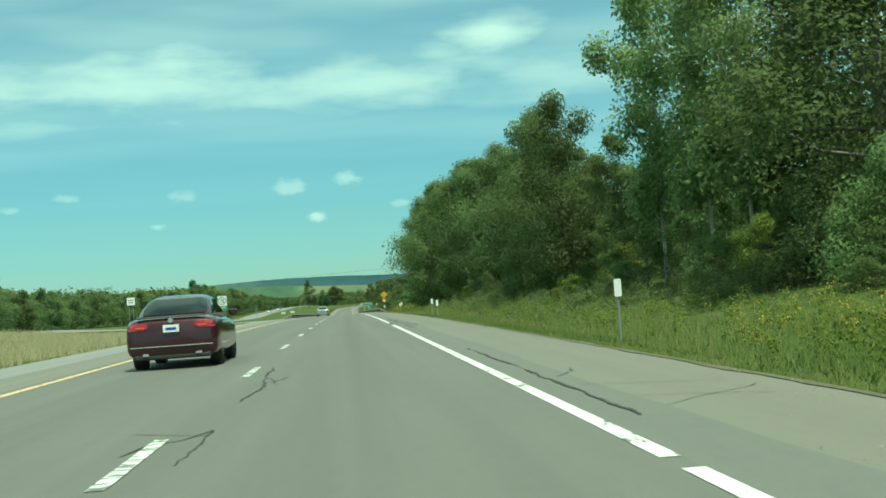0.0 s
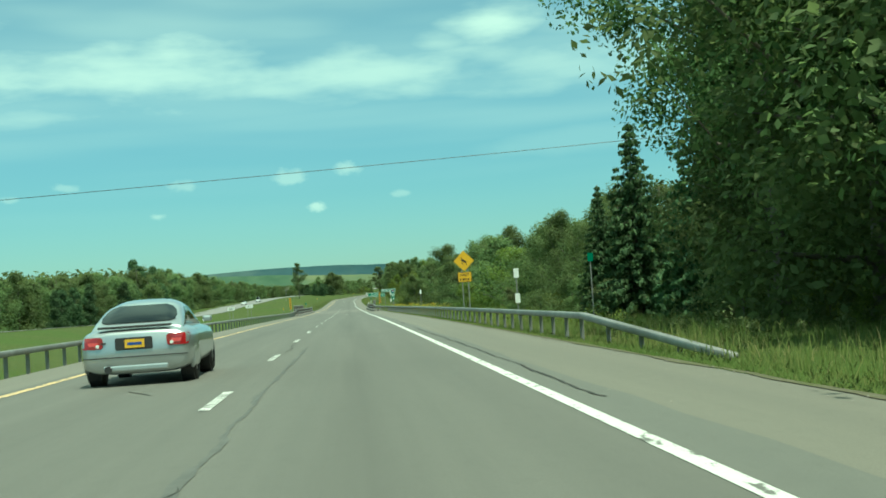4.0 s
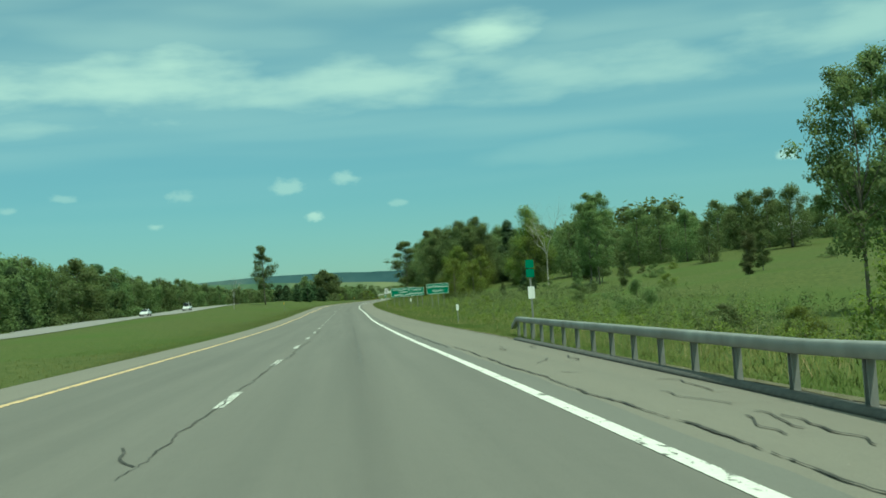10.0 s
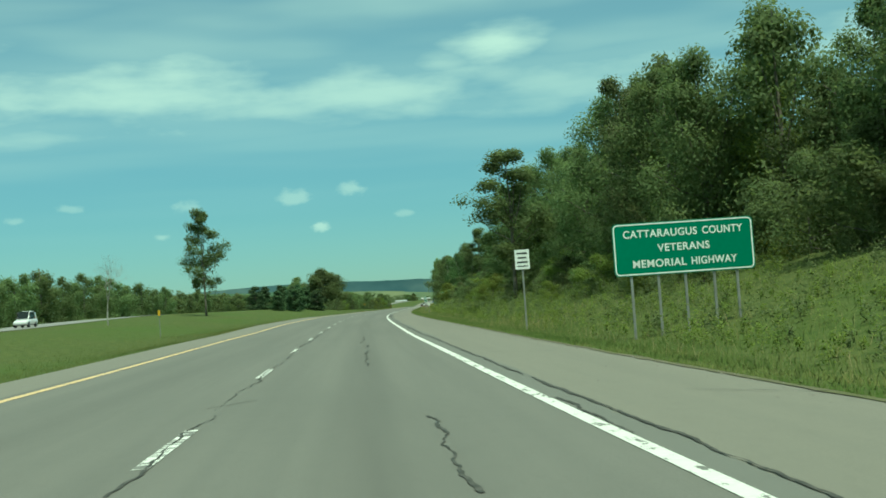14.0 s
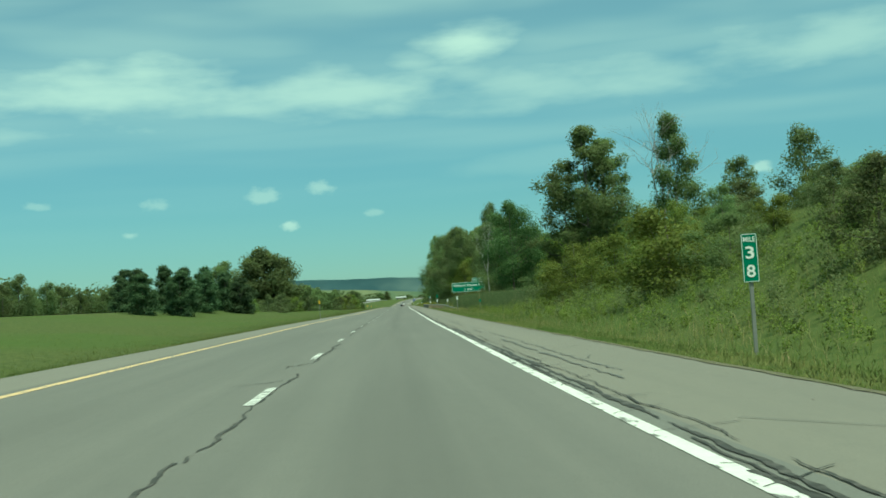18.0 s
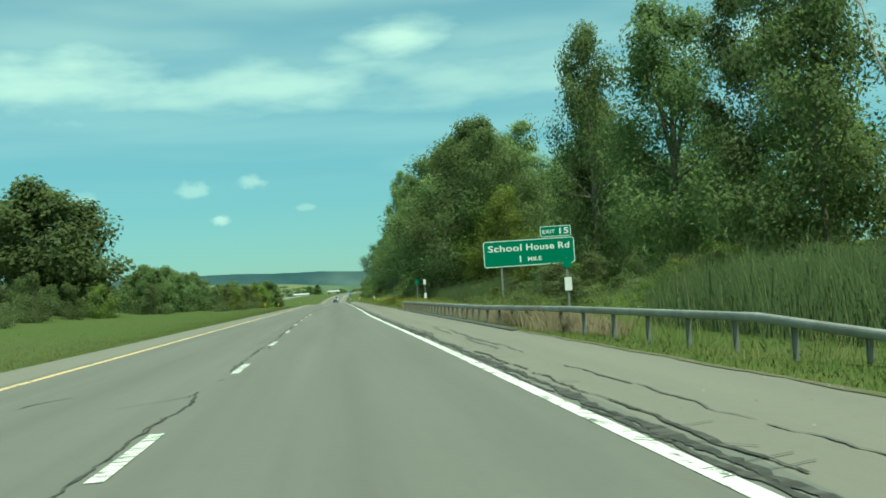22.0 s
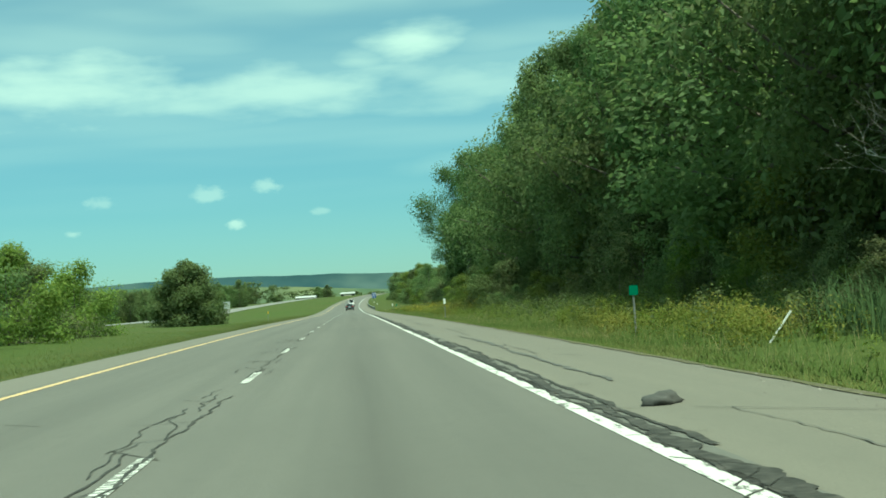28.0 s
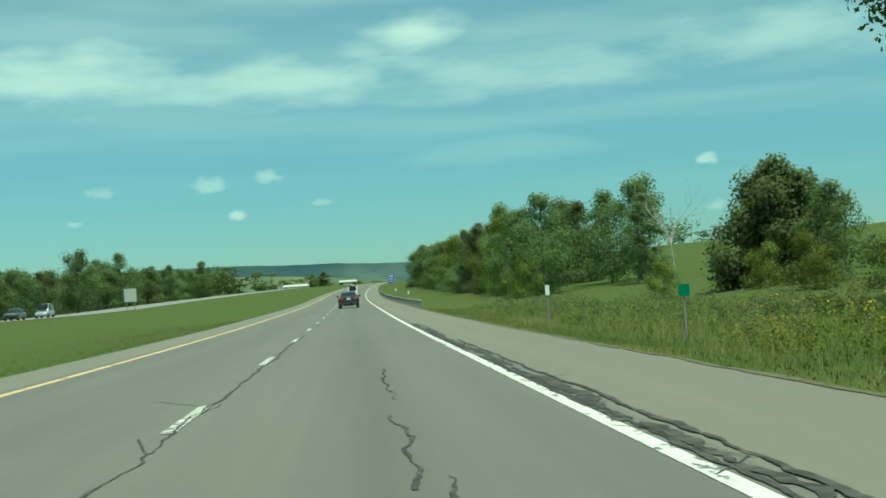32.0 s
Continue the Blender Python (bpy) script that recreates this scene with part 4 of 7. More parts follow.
def left_woods():
    plant("mid", 160, -44, 9.0, 1.3)
    plant("mid", 172, -52, 9.0, 1.2)
    wood(240, 560, [-68], (9.8, 14.2), ["far"], 9)
    wood(200, 560, [-78, -90, -110], (11.0, 15.4), ["stand"], 11)
    wood(420, 640, [-60], (9, 12), ["far", "pine"], 13)
    plant("pine", 571, -68, 20.0, 0.7)
    plant("pine", 594, -66, 18.0, 0.7)
    wood(560, 720, [-66], (17, 14.8), ["pine", "far", "far"], 7)
    wood(560, 720, [-78, -92], (17, 14.5), ["stand"], 9)
    wood(720, 900, [-64], (13.6, 10.5), ["far"], 8)
    wood(720, 900, [-75, -90], (13, 10), ["stand"], 9)
    wood(900, 1000, [-58], (9, 9), ["far"], 9)
    wood(900, 1250, [-70], (10, 11), ["stand"], 9)
    plant("open", 750, -27.7, 19.0, 1.0, "tall lone tree with a ragged open crown on the median")
    plant("bare", 688, -27.8, 8.8, 1.0)
    for s, l, top in ((884, -29, 8.2), (892, -33, 9.0), (903, -29, 8.0), (915, -31, 9.4), (925, -36, 9.5), (878, -36, 7)):
        plant("pine", s, l, top, 1.35)
    for s, l, top in ((862, -30, 7.0), (870, -27, 7.4), (898, -38, 9.0), (908, -42, 9.6), (932, -30, 9.0), (920, -26, 7.6)):
        plant("pine", s, l, top, 1.5)
    plant("bush", 1009, -31.5, 17.2, 1.15)
    plant("mid", 990, -40, 13.0, 1.3)
    plant("mid", 1018, -42, 15.0, 1.2)
    for s, l, top in ((955, -23, 4.4), (963, -26, 4.8), (972, -24, 5.0), (981, -26, 4.6), (990, -25, 4.5), (945, -27, 3.9), (1000, -24, 4.4), (935, -26, 3.6),
                      (1030, -23, 4.8), (1060, -18, 4.0), (1068, -17, 4.2), (1077, -18, 4.3), (1086, -17, 4.4), (1096, -18, 4.6), (1106, -19, 4.6), (1118, -19, 5.0),
                      (1130, -18, 5.4), (1141, -19, 5.8), (1152, -18, 6.0), (1163, -19, 6.0), (1174, -18, 6.0), (1184, -20, 6.2), (1195, -19, 6.0), (1206, -22, 5.6), (1214, -24, 5.0)):
        plant("shrub", s, l, top, 1.0, "rounded thicket of bright green leafy shrubs on the median")
    plant("bush", 1300, -40, 6.0, 1.0)
    for s, l, top in ((1041, -25, 7.7), (1052, -27, 8.0), (1064, -26, 8.2), (1076, -27, 8.2), (1090, -27, 8.2), (1102, -26, 8.1), (1208, -27, 8.2)):
        plant("bush", s, l, top, 1.05)
    plant("bush", 1276, -21.6, 9.4, 1.1, "big round leafy bush standing alone in the grass")
    wood(1330, 1500, [-62], (6, 8), ["far"], 15)
    wood(1440, 1760, [-66], (9, 11.5), ["far"], 14)
    wood(1300, 1900, [-85, -110], (9, 12.5), ["stand"], 13)
    for s, l, top in ((1522, -56, 13.8), (1594, -62, 14.5), (1726, -62, 13.8), (1605, -70, 14), (1455, -60, 9)):
        plant("mid", s, l, top)


def far_woods():
    for s, l, top in ((2026, -44, 10), (2036, -52, 9.5), (2050, -46, 9)):
        plant("far", s, l, top, 1.4)
    rnd = random.Random(9)
    for _ in range(260):
        s = rnd.uniform(1650, 3300)
        l = rnd.choice([-1, 1]) * rnd.uniform(70, 500)
        plant("stand", s, l, rnd.uniform(9, 15), rnd.uniform(1.2, 2.2))


def understory():
    """Shrubs and saplings that close the woods below the crowns."""
    rnd = random.Random(31)
    for s0, s1, l, lo, hi, gap in ((-5, 40, 12.5, 2.2, 4.0, 4.0), (40, 185, 15.5, 2.0, 4.0, 4.5), (100, 200, 13.5, 1.2, 3.0, 6.0), (205, 330, 16, 2.2, 4.0, 5.0), (340, 420, 12, 2.0, 4.5, 4.5), (575, 660, 17, 2.5, 5.0, 5.0), (855, 905, 19, 2.5, 4.5, 5.0),
                               (975, 1095, 14.2, 1.2, 3.2, 4.0), (965, 1095, 17.5, 2.0, 4.5, 4.5), (1095, 1255, 13.5, 2.0, 4.5, 4.0), (1150, 1276, 17, 3.0, 6.0, 4.5), (1370, 1520, 15, 2.5, 4.5, 5.0)):
        s = s0
        while s < s1:
            ll = l + rnd.uniform(-1.0, 1.5)
            plant("shrub", s, ll, ground(s, ll) + rnd.uniform(lo, hi), rnd.uniform(0.8, 1.3))
            s += gap * rnd.uniform(0.7, 1.4)


right_woods()
understory()
left_woods()
far_woods()


def build_distant():
    rng = np.random.default_rng(77)
    vs, fs, ns, n = [], [], [], 0
    for m in DISTANT:
        cs = np.stack([rng.normal(size=22) * 1.7, rng.normal(size=22) * 1.7, rng.uniform(1.2, 8.6, 22)], 1)
        v, f, sn = leaf_cloud(rng, cs, rng.uniform(1.1, 2.0, 22), 24, 0.42)
        ns.append(sn)
        a = np.array(m)
        vs.append(v @ a[:3, :3].T + a[:3, 3])
        fs.append(f + n)
        n += len(v)
    o = new("distant_woods", mesh_arrays("distant_woods", np.concatenate(vs), np.concatenate(fs), LEAF, None, True, np.concatenate(ns)))
    tagged(o, "far green woods beyond the fields", "woods", kind="stuff")


build_distant()
for made in KINDS.values():
    for t in made:
        for o in (*t.children_recursive, t):
            bpy.data.objects.remove(o)


# ---- distant hills ----
def hill(name, y, x0, x1, top, seed, mat, label):
    rng = random.Random(seed)
    verts, faces = [], []
    n = 120
    for i in range(n + 1):
        x = x0 + (x1 - x0) * i / n
        e = math.sin(math.pi * i / n) ** 0.5
        z = top * e * (0.80 + 0.26 * noise.noise(Vector((x * 4.0 / y, seed, 0))) + 0.09 * noise.noise(Vector((x * 22.0 / y, seed, 3))) + 0.015 * noise.noise(Vector((x * 130.0 / y, seed, 9))))
        for j, u in enumerate((0.0, 0.35, 0.7, 1.0)):
            verts.append((x, y - 700 + 700 * u, -220 + (z + 220) * (u ** 1.3)))
    for i in range(n):
        for j in range(3):
            a = i * 4 + j
            faces.append((a, a + 4, a + 5, a + 1))
    h = new(name, mesh_arrays(name, verts, faces, mat, smooth=True))
    tagged(h, label, "hill", kind="structure")


# far ridge: the blue of distant haze is mixed into its base colour
HILL = surface("haze_tinted_far_hill", (0.030, 0.064, 0.072), (0.046, 0.090, 0.096), 0.006, 1.0, bump=0, scale2=0.004, c3=(0.10, 0.145, 0.13), spec=0.0)
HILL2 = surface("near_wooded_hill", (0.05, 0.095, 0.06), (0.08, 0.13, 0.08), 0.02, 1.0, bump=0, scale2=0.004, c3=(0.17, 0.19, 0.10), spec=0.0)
hill("backdrop_far_ridge", 4850, -1100, 900, 116, 4, HILL, "wooded ridge on the horizon, its blue-green haze put into the colour")
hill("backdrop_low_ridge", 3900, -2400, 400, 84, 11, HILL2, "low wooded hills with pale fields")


# ---- road details ----
def crack_mesh(name, paths, mat, dz=0.007):
    """Bands of sealant along wandering lines; each path: list of (s, l, half width)."""
    verts, faces = [], []
    for path in paths:
        base = len(verts)
        for i, (s, l, w) in enumerate(path):
            s0, l0, _ = path[max(i - 1, 0)]
            s1, l1, _ = path[min(i + 1, len(path) - 1)]
            d = Vector((l1 - l0, s1 - s0)).normalized()
            nx, ny = d.y, -d.x
            verts.append(P(s + ny * w, l + nx * w, dz))
            verts.append(P(s - ny * w, l - nx * w, dz))
        for i in range(len(path) - 1):
            a = base + 2 * i
            faces.append((a, a + 2, a + 3, a + 1))
    return mesh_arrays(name, verts, faces, mat)


def wander(rng, s0, s1, l0, l1, step, amp, w0, w1):
    """A wandering line between two places."""
    n = max(int(math.hypot(s1 - s0, l1 - l0) / step), 2)
    ph = rng.uniform(0, 99)
    out = []
    for i in range(n + 1):
        u = i / n
        s, l = s0 + (s1 - s0) * u, l0 + (l1 - l0) * u
        k = noise.noise(Vector((s * 0.5 + l * 0.7, ph, 0))) + 0.6 * noise.noise(Vector((s * 1.7 + l * 2.1, ph, 5)))
        k2 = noise.noise(Vector((s * 0.9 + l, ph, 9)))
        w = w0 + (w1 - w0) * (0.5 + 0.9 * noise.noise(Vector((s * 0.8 + l * 2, ph, 3))))
        along = abs(s1 - s0) > abs(l1 - l0)
        out.append((s + (0 if along else k * amp), l + (k * amp if along else 0) + k2 * 0.0, max(w, 0.008)))
    return out


def ragged(rng, paths, s0, s1, l0, l1, half, wild=0.06, step=0.09, gaps=0.0):
    """A band of sealant with ragged edges; its two sides wander apart from one another."""
    ph = rng.uniform(0, 99)
    n = max(int((s1 - s0) / step), 2)
    run = []
    for i in range(n + 1):
        u = i / n
        s = s0 + (s1 - s0) * u
        c = l0 + (l1 - l0) * u + wild * (noise.noise(Vector((s * 0.32, ph, 0))) + 0.7 * noise.noise(Vector((s * 1.3, ph, 5)))) + wild * 0.25 * noise.noise(Vector((s * 5.0, ph, 7)))
        a = half * (0.55 + 1.1 * noise.noise(Vector((s * 0.55, ph, 20))) + 0.7 * noise.noise(Vector((s * 2.6, ph, 30))) + 0.35 * noise.noise(Vector((s * 8.0, ph, 33))))
        b = half * (0.55 + 1.1 * noise.noise(Vector((s * 0.5, ph, 40))) + 0.7 * noise.noise(Vector((s * 2.9, ph, 50))) + 0.35 * noise.noise(Vector((s * 9.0, ph, 53))))
        if gaps and noise.noise(Vector((s * 0.12, ph, 70))) < gaps - 0.5:
            a = b = 0.0
        a, b = max(a, 0.0), max(b, 0.0)
        if a + b < 0.004:
            if len(run) > 2:
                paths.append(run)
            run = []
            continue
        run.append((s, c + (b - a) / 2, (a + b) / 2))
    if len(run) > 2:
        paths.append(run)


def twig(rng, paths, s, l, ds, dl, w, amp=0.1):
    paths.append(wander(rng, s, s + ds, l, l + dl, 0.08, amp, w * 0.4, w))


def build_cracks():
    rng = random.Random(21)
    paths = []
    # beside the lane line
    for a, b, mid, half, twigs in ((9, 22, -1.22, 0.02, 4), (44, 51, -1.5, 0.015, 1), (97, 132, -1.1, 0.02, 3), (132, 166, -1.2, 0.018, 2), (188, 197, -1.5, 0.015, 1), (276, 292, -1.6, 0.015, 1),
                                   (404, 425, -1.66, 0.016, 2), (425, 462, -1.5, 0.02, 5), (478, 545, -1.6, 0.022, 6), (548, 640, -1.62, 0.024, 10), (645, 720, -1.6, 0.026, 8), (720, 760, -1.55, 0.026, 6),
                                   (762, 860, -1.66, 0.03, 14), (862, 900, -1.78, 0.028, 10), (902, 985, -1.7, 0.03, 24), (985, 1070, -1.68, 0.035, 44), (1075, 1122, -1.66, 0.028, 22), (1126, 1185, -1.7, 0.026, 24),
                                   (1192, 1245, -1.48, 0.026, 12), (1245, 1305, -1.62, 0.024, 10)):
        if a > 400:
            mid += profile((a + b) / 2, DASH_L) + 1.65
        n = max(int((b - a) / 25), 1)
        drift = rng.uniform(-0.08, 0.08)
        for k in range(n):
            p, q = a + (b - a) * k / n, a + (b - a) * (k + 1) / n
            m0, m1 = (mid + (profile(x, DASH_L) - profile((a + b) / 2, DASH_L) if a > 400 else 0) + drift * (x - a) / (b - a) for x in (p, q))
            ragged(rng, paths, p, q, m0, m1, half, 0.11, 0.07, 0.12)
        for _ in range(twigs):
            s = rng.uniform(a, b)
            side = rng.choice((-1, -1, -1, 1))
            reach = rng.uniform(0.15, 0.8) * (1 if side < 0 else 0.5)
            twig(rng, paths, s, mid, rng.uniform(-1.6, 1.6), side * reach, rng.uniform(0.006, 0.016), 0.22)
            if twigs > 20:
                s += rng.uniform(-1, 1)
                q = mid + side * reach * rng.uniform(0.3, 1)
                twig(rng, paths, s, q, rng.uniform(0.8, 2.5), rng.uniform(-0.15, 0.15), rng.uniform(0.006, 0.016), 0.14)
    # the joint between lane and shoulder
    for a, b, off, half in ((10, 24, 0.42, 0.03), (44, 78, 0.45, 0.03), (78, 98, 0.4, 0.02), (106, 122, 0.36, 0.016), (170, 205, 0.4, 0.025), (212, 240, 0.4, 0.02), (395, 425, 0.55, 0.025), (425, 520, 0.38, 0.028), (520, 600, 0.34, 0.03),
                            (600, 660, 0.33, 0.035), (660, 760, 0.24, 0.05), (760, 830, 0.2, 0.05), (825, 905, 0.24, 0.085), (900, 985, 0.26, 0.06), (980, 1075, 0.24, 0.12), (1070, 1180, 0.2, 0.13), (1176, 1310, 0.24, 0.12)):
        n = max(int((b - a) / 20), 1)
        for k in range(n):
            p, q = a + (b - a) * k / n, a + (b - a) * (k + 1) / n
            ragged(rng, paths, p, q, profile(p, EDGE) + off, profile(q, EDGE) + off, half, 0.05, 0.06)
            if half > 0.045:
                ragged(rng, paths, p, q, profile(p, EDGE) + off - 0.1, profile(q, EDGE) + off - 0.1, half * 0.35, 0.06, 0.06, 0.3)
                ragged(rng, paths, p, q, profile(p, EDGE) + 0.1, profile(q, EDGE) + 0.1, 0.045, 0.07, 0.05, 0.42)
                ragged(rng, paths, p, q, profile(p, EDGE) + off + 0.16, profile(q, EDGE) + off + 0.16, half * 0.35, 0.08, 0.06, 0.35)
                for _ in range(int((q - p) * 0.8)):
                    s = rng.uniform(p, q)
                    twig(rng, paths, s, profile(s, EDGE) + off - 0.25, rng.uniform(-0.9, 0.9), rng.uniform(0.25, 0.75), rng.uniform(0.006, 0.016), 0.08)
    # the outer band on the shoulder, dull and broken
    dull = []
    for a, b, l, half in ((660, 760, 2.72, 0.055), (760, 900, 2.85, 0.04), (870, 905, 2.72, 0.05), (905, 990, 2.9, 0.035), (985, 1030, 2.72, 0.06), (1040, 1120, 2.8, 0.03), (1120, 1190, 2.85, 0.06), (1140, 1160, 3.1, 0.03)):
        ragged(rng, dull, a, b, l, l + 0.05, half * 0.8, 0.08, 0.07, 0.5)
        ragged(rng, dull, a, b, l + 0.2, l + 0.3, half * 0.4, 0.1, 0.07, 0.6)
    # single cracks across the shoulder and lanes
    for _ in range(120):
        s = rng.uniform(5, 1310)
        l = rng.uniform(2.4, 3.4)
        twig(rng, paths if rng.random() < 0.5 else dull, s, l, rng.uniform(-1.8, 1.8), rng.uniform(0.3, min(1.6, 4.25 - l)), rng.uniform(0.004, 0.012), 0.16)
    for _ in range(26):
        s = rng.choice((rng.uniform(498, 545), rng.uniform(400, 425), rng.uniform(440, 470)))
        twig(rng, paths, s, rng.uniform(2.9, 3.8), rng.uniform(-1.5, 2.5), rng.uniform(-0.4, 0.4), rng.uniform(0.008, 0.02), 0.2)
    for _ in range(80):
        s = rng.uniform(5, 1310)
        twig(rng, paths if rng.random() < 0.6 else dull, s, rng.uniform(-4.9, -2.3), rng.uniform(-2.0, 2.0), rng.uniform(-0.8, 0.8), rng.uniform(0.006, 0.02), 0.22)
    for a, b, l in ((282.5, 299, 0.9), (283, 288, 1.02), (528, 541, 0.25), (560, 565, 0.66), (576, 588, 0.14), (590, 597, 0.1), (562.3, 566, 2.0), (1214, 1226, 0.35), (1229, 1231.5, 0.37), (1233.5, 1236, 0.35), (1237, 1247, 0.36), (1250, 1262, 0.3), (1271, 1275.5, 0.29), (1270.5, 1272.2, 0.45), (1277, 1283, 0.35)):
        ragged(rng, paths, a, b, l, l + 0.03, 0.022, 0.12, 0.06)
    own = random.Random(4)
    for s0, s1, l0, l1, w in ((50.0, 56.5, 1.95, 1.8, 0.05), (55, 64, 2.35, 2.15, 0.028), (49.5, 56, 2.75, 2.4, 0.03), (48.2, 49.9, 2.75, 2.3, 0.025), (46.5, 48.2, 2.6, 2.5, 0.02), (45.2, 46.4, 2.95, 2.7, 0.022)):
        paths.append(wander(own, s0, s1, l0, l1, 0.08, 0.12, w * 0.4, w))
    c = new("crack_sealant", crack_mesh("crack_sealant", paths, TAR))
    tagged(c, "dark tar snakes sealing the cracks in the pavement", "sealant", kind="stuff")
    stain = surface("faint_stain", (0.092, 0.092, 0.082), (0.125, 0.123, 0.11), 5.0, 0.8, bump=0)
    for a, b, l in ((158, 190, -1.15), (1170, 1205, 0.8), (1160, 1190, -1.2), (420, 470, 0.2)):
        ragged(rng, dull, a, b, l, l + 0.1, 0.05, 0.06, 0.2)
    for s, l in ((1236.4, -0.72), (1236.6, -0.45), (136, 0.6)):
        twig(rng, dull, s, l, 1.1, 0.02, 0.05, 0.03)
    # rumble grooves across the shoulder, drawn as thin flat dark strokes
    for a, b in ((43, 52), (120, 134)):
        s = a
        while s < b:
            dull.append([(s + 0.02 * k, 2.95 + k * 0.13 + rng.uniform(-0.02, 0.02), rng.uniform(0.002, 0.012)) for k in range(rng.randint(4, 7))])
            s += 0.30
    c = new("pavement_stain", crack_mesh("pavement_stain", dull, stain, 0.0045))
    tagged(c, "long dull dark stains and old sealant on the pavement", "stain", kind="stuff")


build_cracks()


def build_worn_edges():
    worn = surface("worn_pale_asphalt", (0.158, 0.150, 0.134), (0.192, 0.182, 0.163), 2.5, 0.85, bump=0.2)
    n1 = lambda s, k: noise.noise(Vector((s * 0.45, k, 0))) + 0.5 * noise.noise(Vector((s * 1.7, k, 3)))
    for a, b, l0, l1 in ((283.2, 293.5, -0.34, 0.06), (294.2, 297.5, -0.5, 0.0), (298.5, 304.0, -0.66, -0.02)):
        p = new("worn_patch", strip("worn_patch", a, b, [lambda s: l0 + 0.10 * n1(s, 1) + 0.18 * max(0, 1 - (s - a) / 0.8) + 0.18 * max(0, 1 - (b - s) / 0.8), (l0 + l1) / 2, lambda s: l1 + 0.10 * n1(s, 6) - 0.18 * max(0, 1 - (s - a) / 0.8) - 0.18 * max(0, 1 - (b - s) / 0.8)], 0.2, worn, 0.0045))
        p.parent = ROAD
        p["label"] = "pale worn patch of polished asphalt"
    dirt = surface("roadside_dirt", (0.105, 0.10, 0.062), (0.16, 0.148, 0.10), 7.0, 0.95, bump=0.8, bump_scale=28, scale2=0.8, c3=(0.10, 0.11, 0.045), spec=0.1)
    rows = lambda s, l: 0.0035 if l < R_EDGE else ground(s, l) + 0.02
    e = new("dirt_edge", strip("dirt_edge", -10, 1360, [lambda s: R_EDGE - 0.06 + 0.09 * n1(s, 11), lambda s: R_EDGE - 0.005, lambda s: R_EDGE + 0.01, lambda s: R_EDGE + 0.05 + 0.07 * n1(s, 14)], 0.5, dirt, 0.0, rows))
    tagged(e, "crumbled brown dirt along the shoulder's edge", "dirt", kind="stuff")
    rng = np.random.default_rng(41)
    vs, fs = [], []
    for k in range(9000):
        s = rng.uniform(-2, 1330)
        l = R_EDGE - abs(rng.normal()) * 0.28 if rng.random() < 0.75 else rng.uniform(2.5, R_EDGE)
        p, r = P(s, l, 0.0), rng.uniform(0.006, 0.02)
        q = rng.uniform(0.6, 1.3, (5, 1)) * r * np.array([(1, 0, 0.1), (-0.5, 0.9, 0.1), (-0.5, -0.9, 0.1), (0.1, 0.1, 0.9), (0, 0, -0.6)])
        b = len(vs)
        vs += [(p.x + x, p.y + y, p.z + z) for x, y, z in q]
        fs += [(b, b + 1, b + 3), (b + 1, b + 2, b + 3), (b + 2, b, b + 3)]
    g = new("gravel", mesh_arrays("gravel", vs, fs, surface("gravel_stones", (0.10, 0.09, 0.075), (0.30, 0.28, 0.24), 3.0, 0.9, bump=0)))
    tagged(g, "loose gravel scattered along the shoulder", "gravel", kind="stuff")


build_worn_edges()

STEEL = surface("weathered_galvanised_steel", (0.21, 0.215, 0.20), (0.31, 0.315, 0.30), 2.5, 0.6, 0.3, 0.05, 40, 0.7, (0.17, 0.165, 0.145))
RUST_STEEL = surface("brown_weathered_steel", (0.13, 0.115, 0.10), (0.22, 0.2, 0.18), 6.0, 0.7, 0.2, 0.1, 40, 1.2, (0.17, 0.11, 0.075))
CONCRETE = surface("old_concrete", (0.15, 0.145, 0.125), (0.235, 0.225, 0.195), 5.0, 0.9, 0.0, 0.3, 30, 0.6, (0.10, 0.097, 0.08))
DARK_JOINT = surface("dark_joint", (0.05, 0.05, 0.046), (0.1, 0.098, 0.09), 8.0, 0.8, bump=0.2)
RUBBER = surface("black_rubber", (0.015, 0.015, 0.015), (0.03, 0.03, 0.03), 20.0, 0.8, bump=0.1)


def sweep(name, path, y0, y1, z0, z1, mat, bevel=0.015):
    """A box beam along (s, l, lift) places: y0..y1 across, z0..z1 up."""
    sect = [(y0 + bevel, z0), (y1 - bevel, z0), (y1, z0 + bevel), (y1, z1 - bevel), (y1 - bevel, z1), (y0 + bevel, z1), (y0, z1 - bevel), (y0, z0 + bevel)]
    k = len(sect)
    verts, faces = [], []
    for s, l, up in path:
        for a, z in sect:
            verts.append(P(s, l + a, z + up))
    for i in range(len(path) - 1):
        for j in range(k):
            a = i * k + j
            b = i * k + (j + 1) % k
            faces.append((a, b, b + k, a + k))
    e = (len(path) - 1) * k
    for o, rev in ((0, True), (e, False)):
        for q in ((0, 1, 2, 3), (4, 5, 6, 7), (0, 3, 4, 7)):
            f = tuple(o + i for i in q)
            faces.append(f[::-1] if rev else f)
    return mesh_arrays(name, verts, faces, mat)


def post_mesh(h, w=0.07, d=0.10):
    """A small steel post with flanges."""
    bm = bmesh.new()
    box(bm, -w / 2, w / 2, -d / 2, -d / 2 + 0.012, -0.5, h)
    box(bm, -w / 2, w / 2, d / 2 - 0.012, d / 2, -0.5, h)
    box(bm, -0.006, 0.006, -d / 2 + 0.012, d / 2 - 0.012, -0.5, h)
    return bm_mesh("post", bm, STEEL)


POST = post_mesh(0.40)


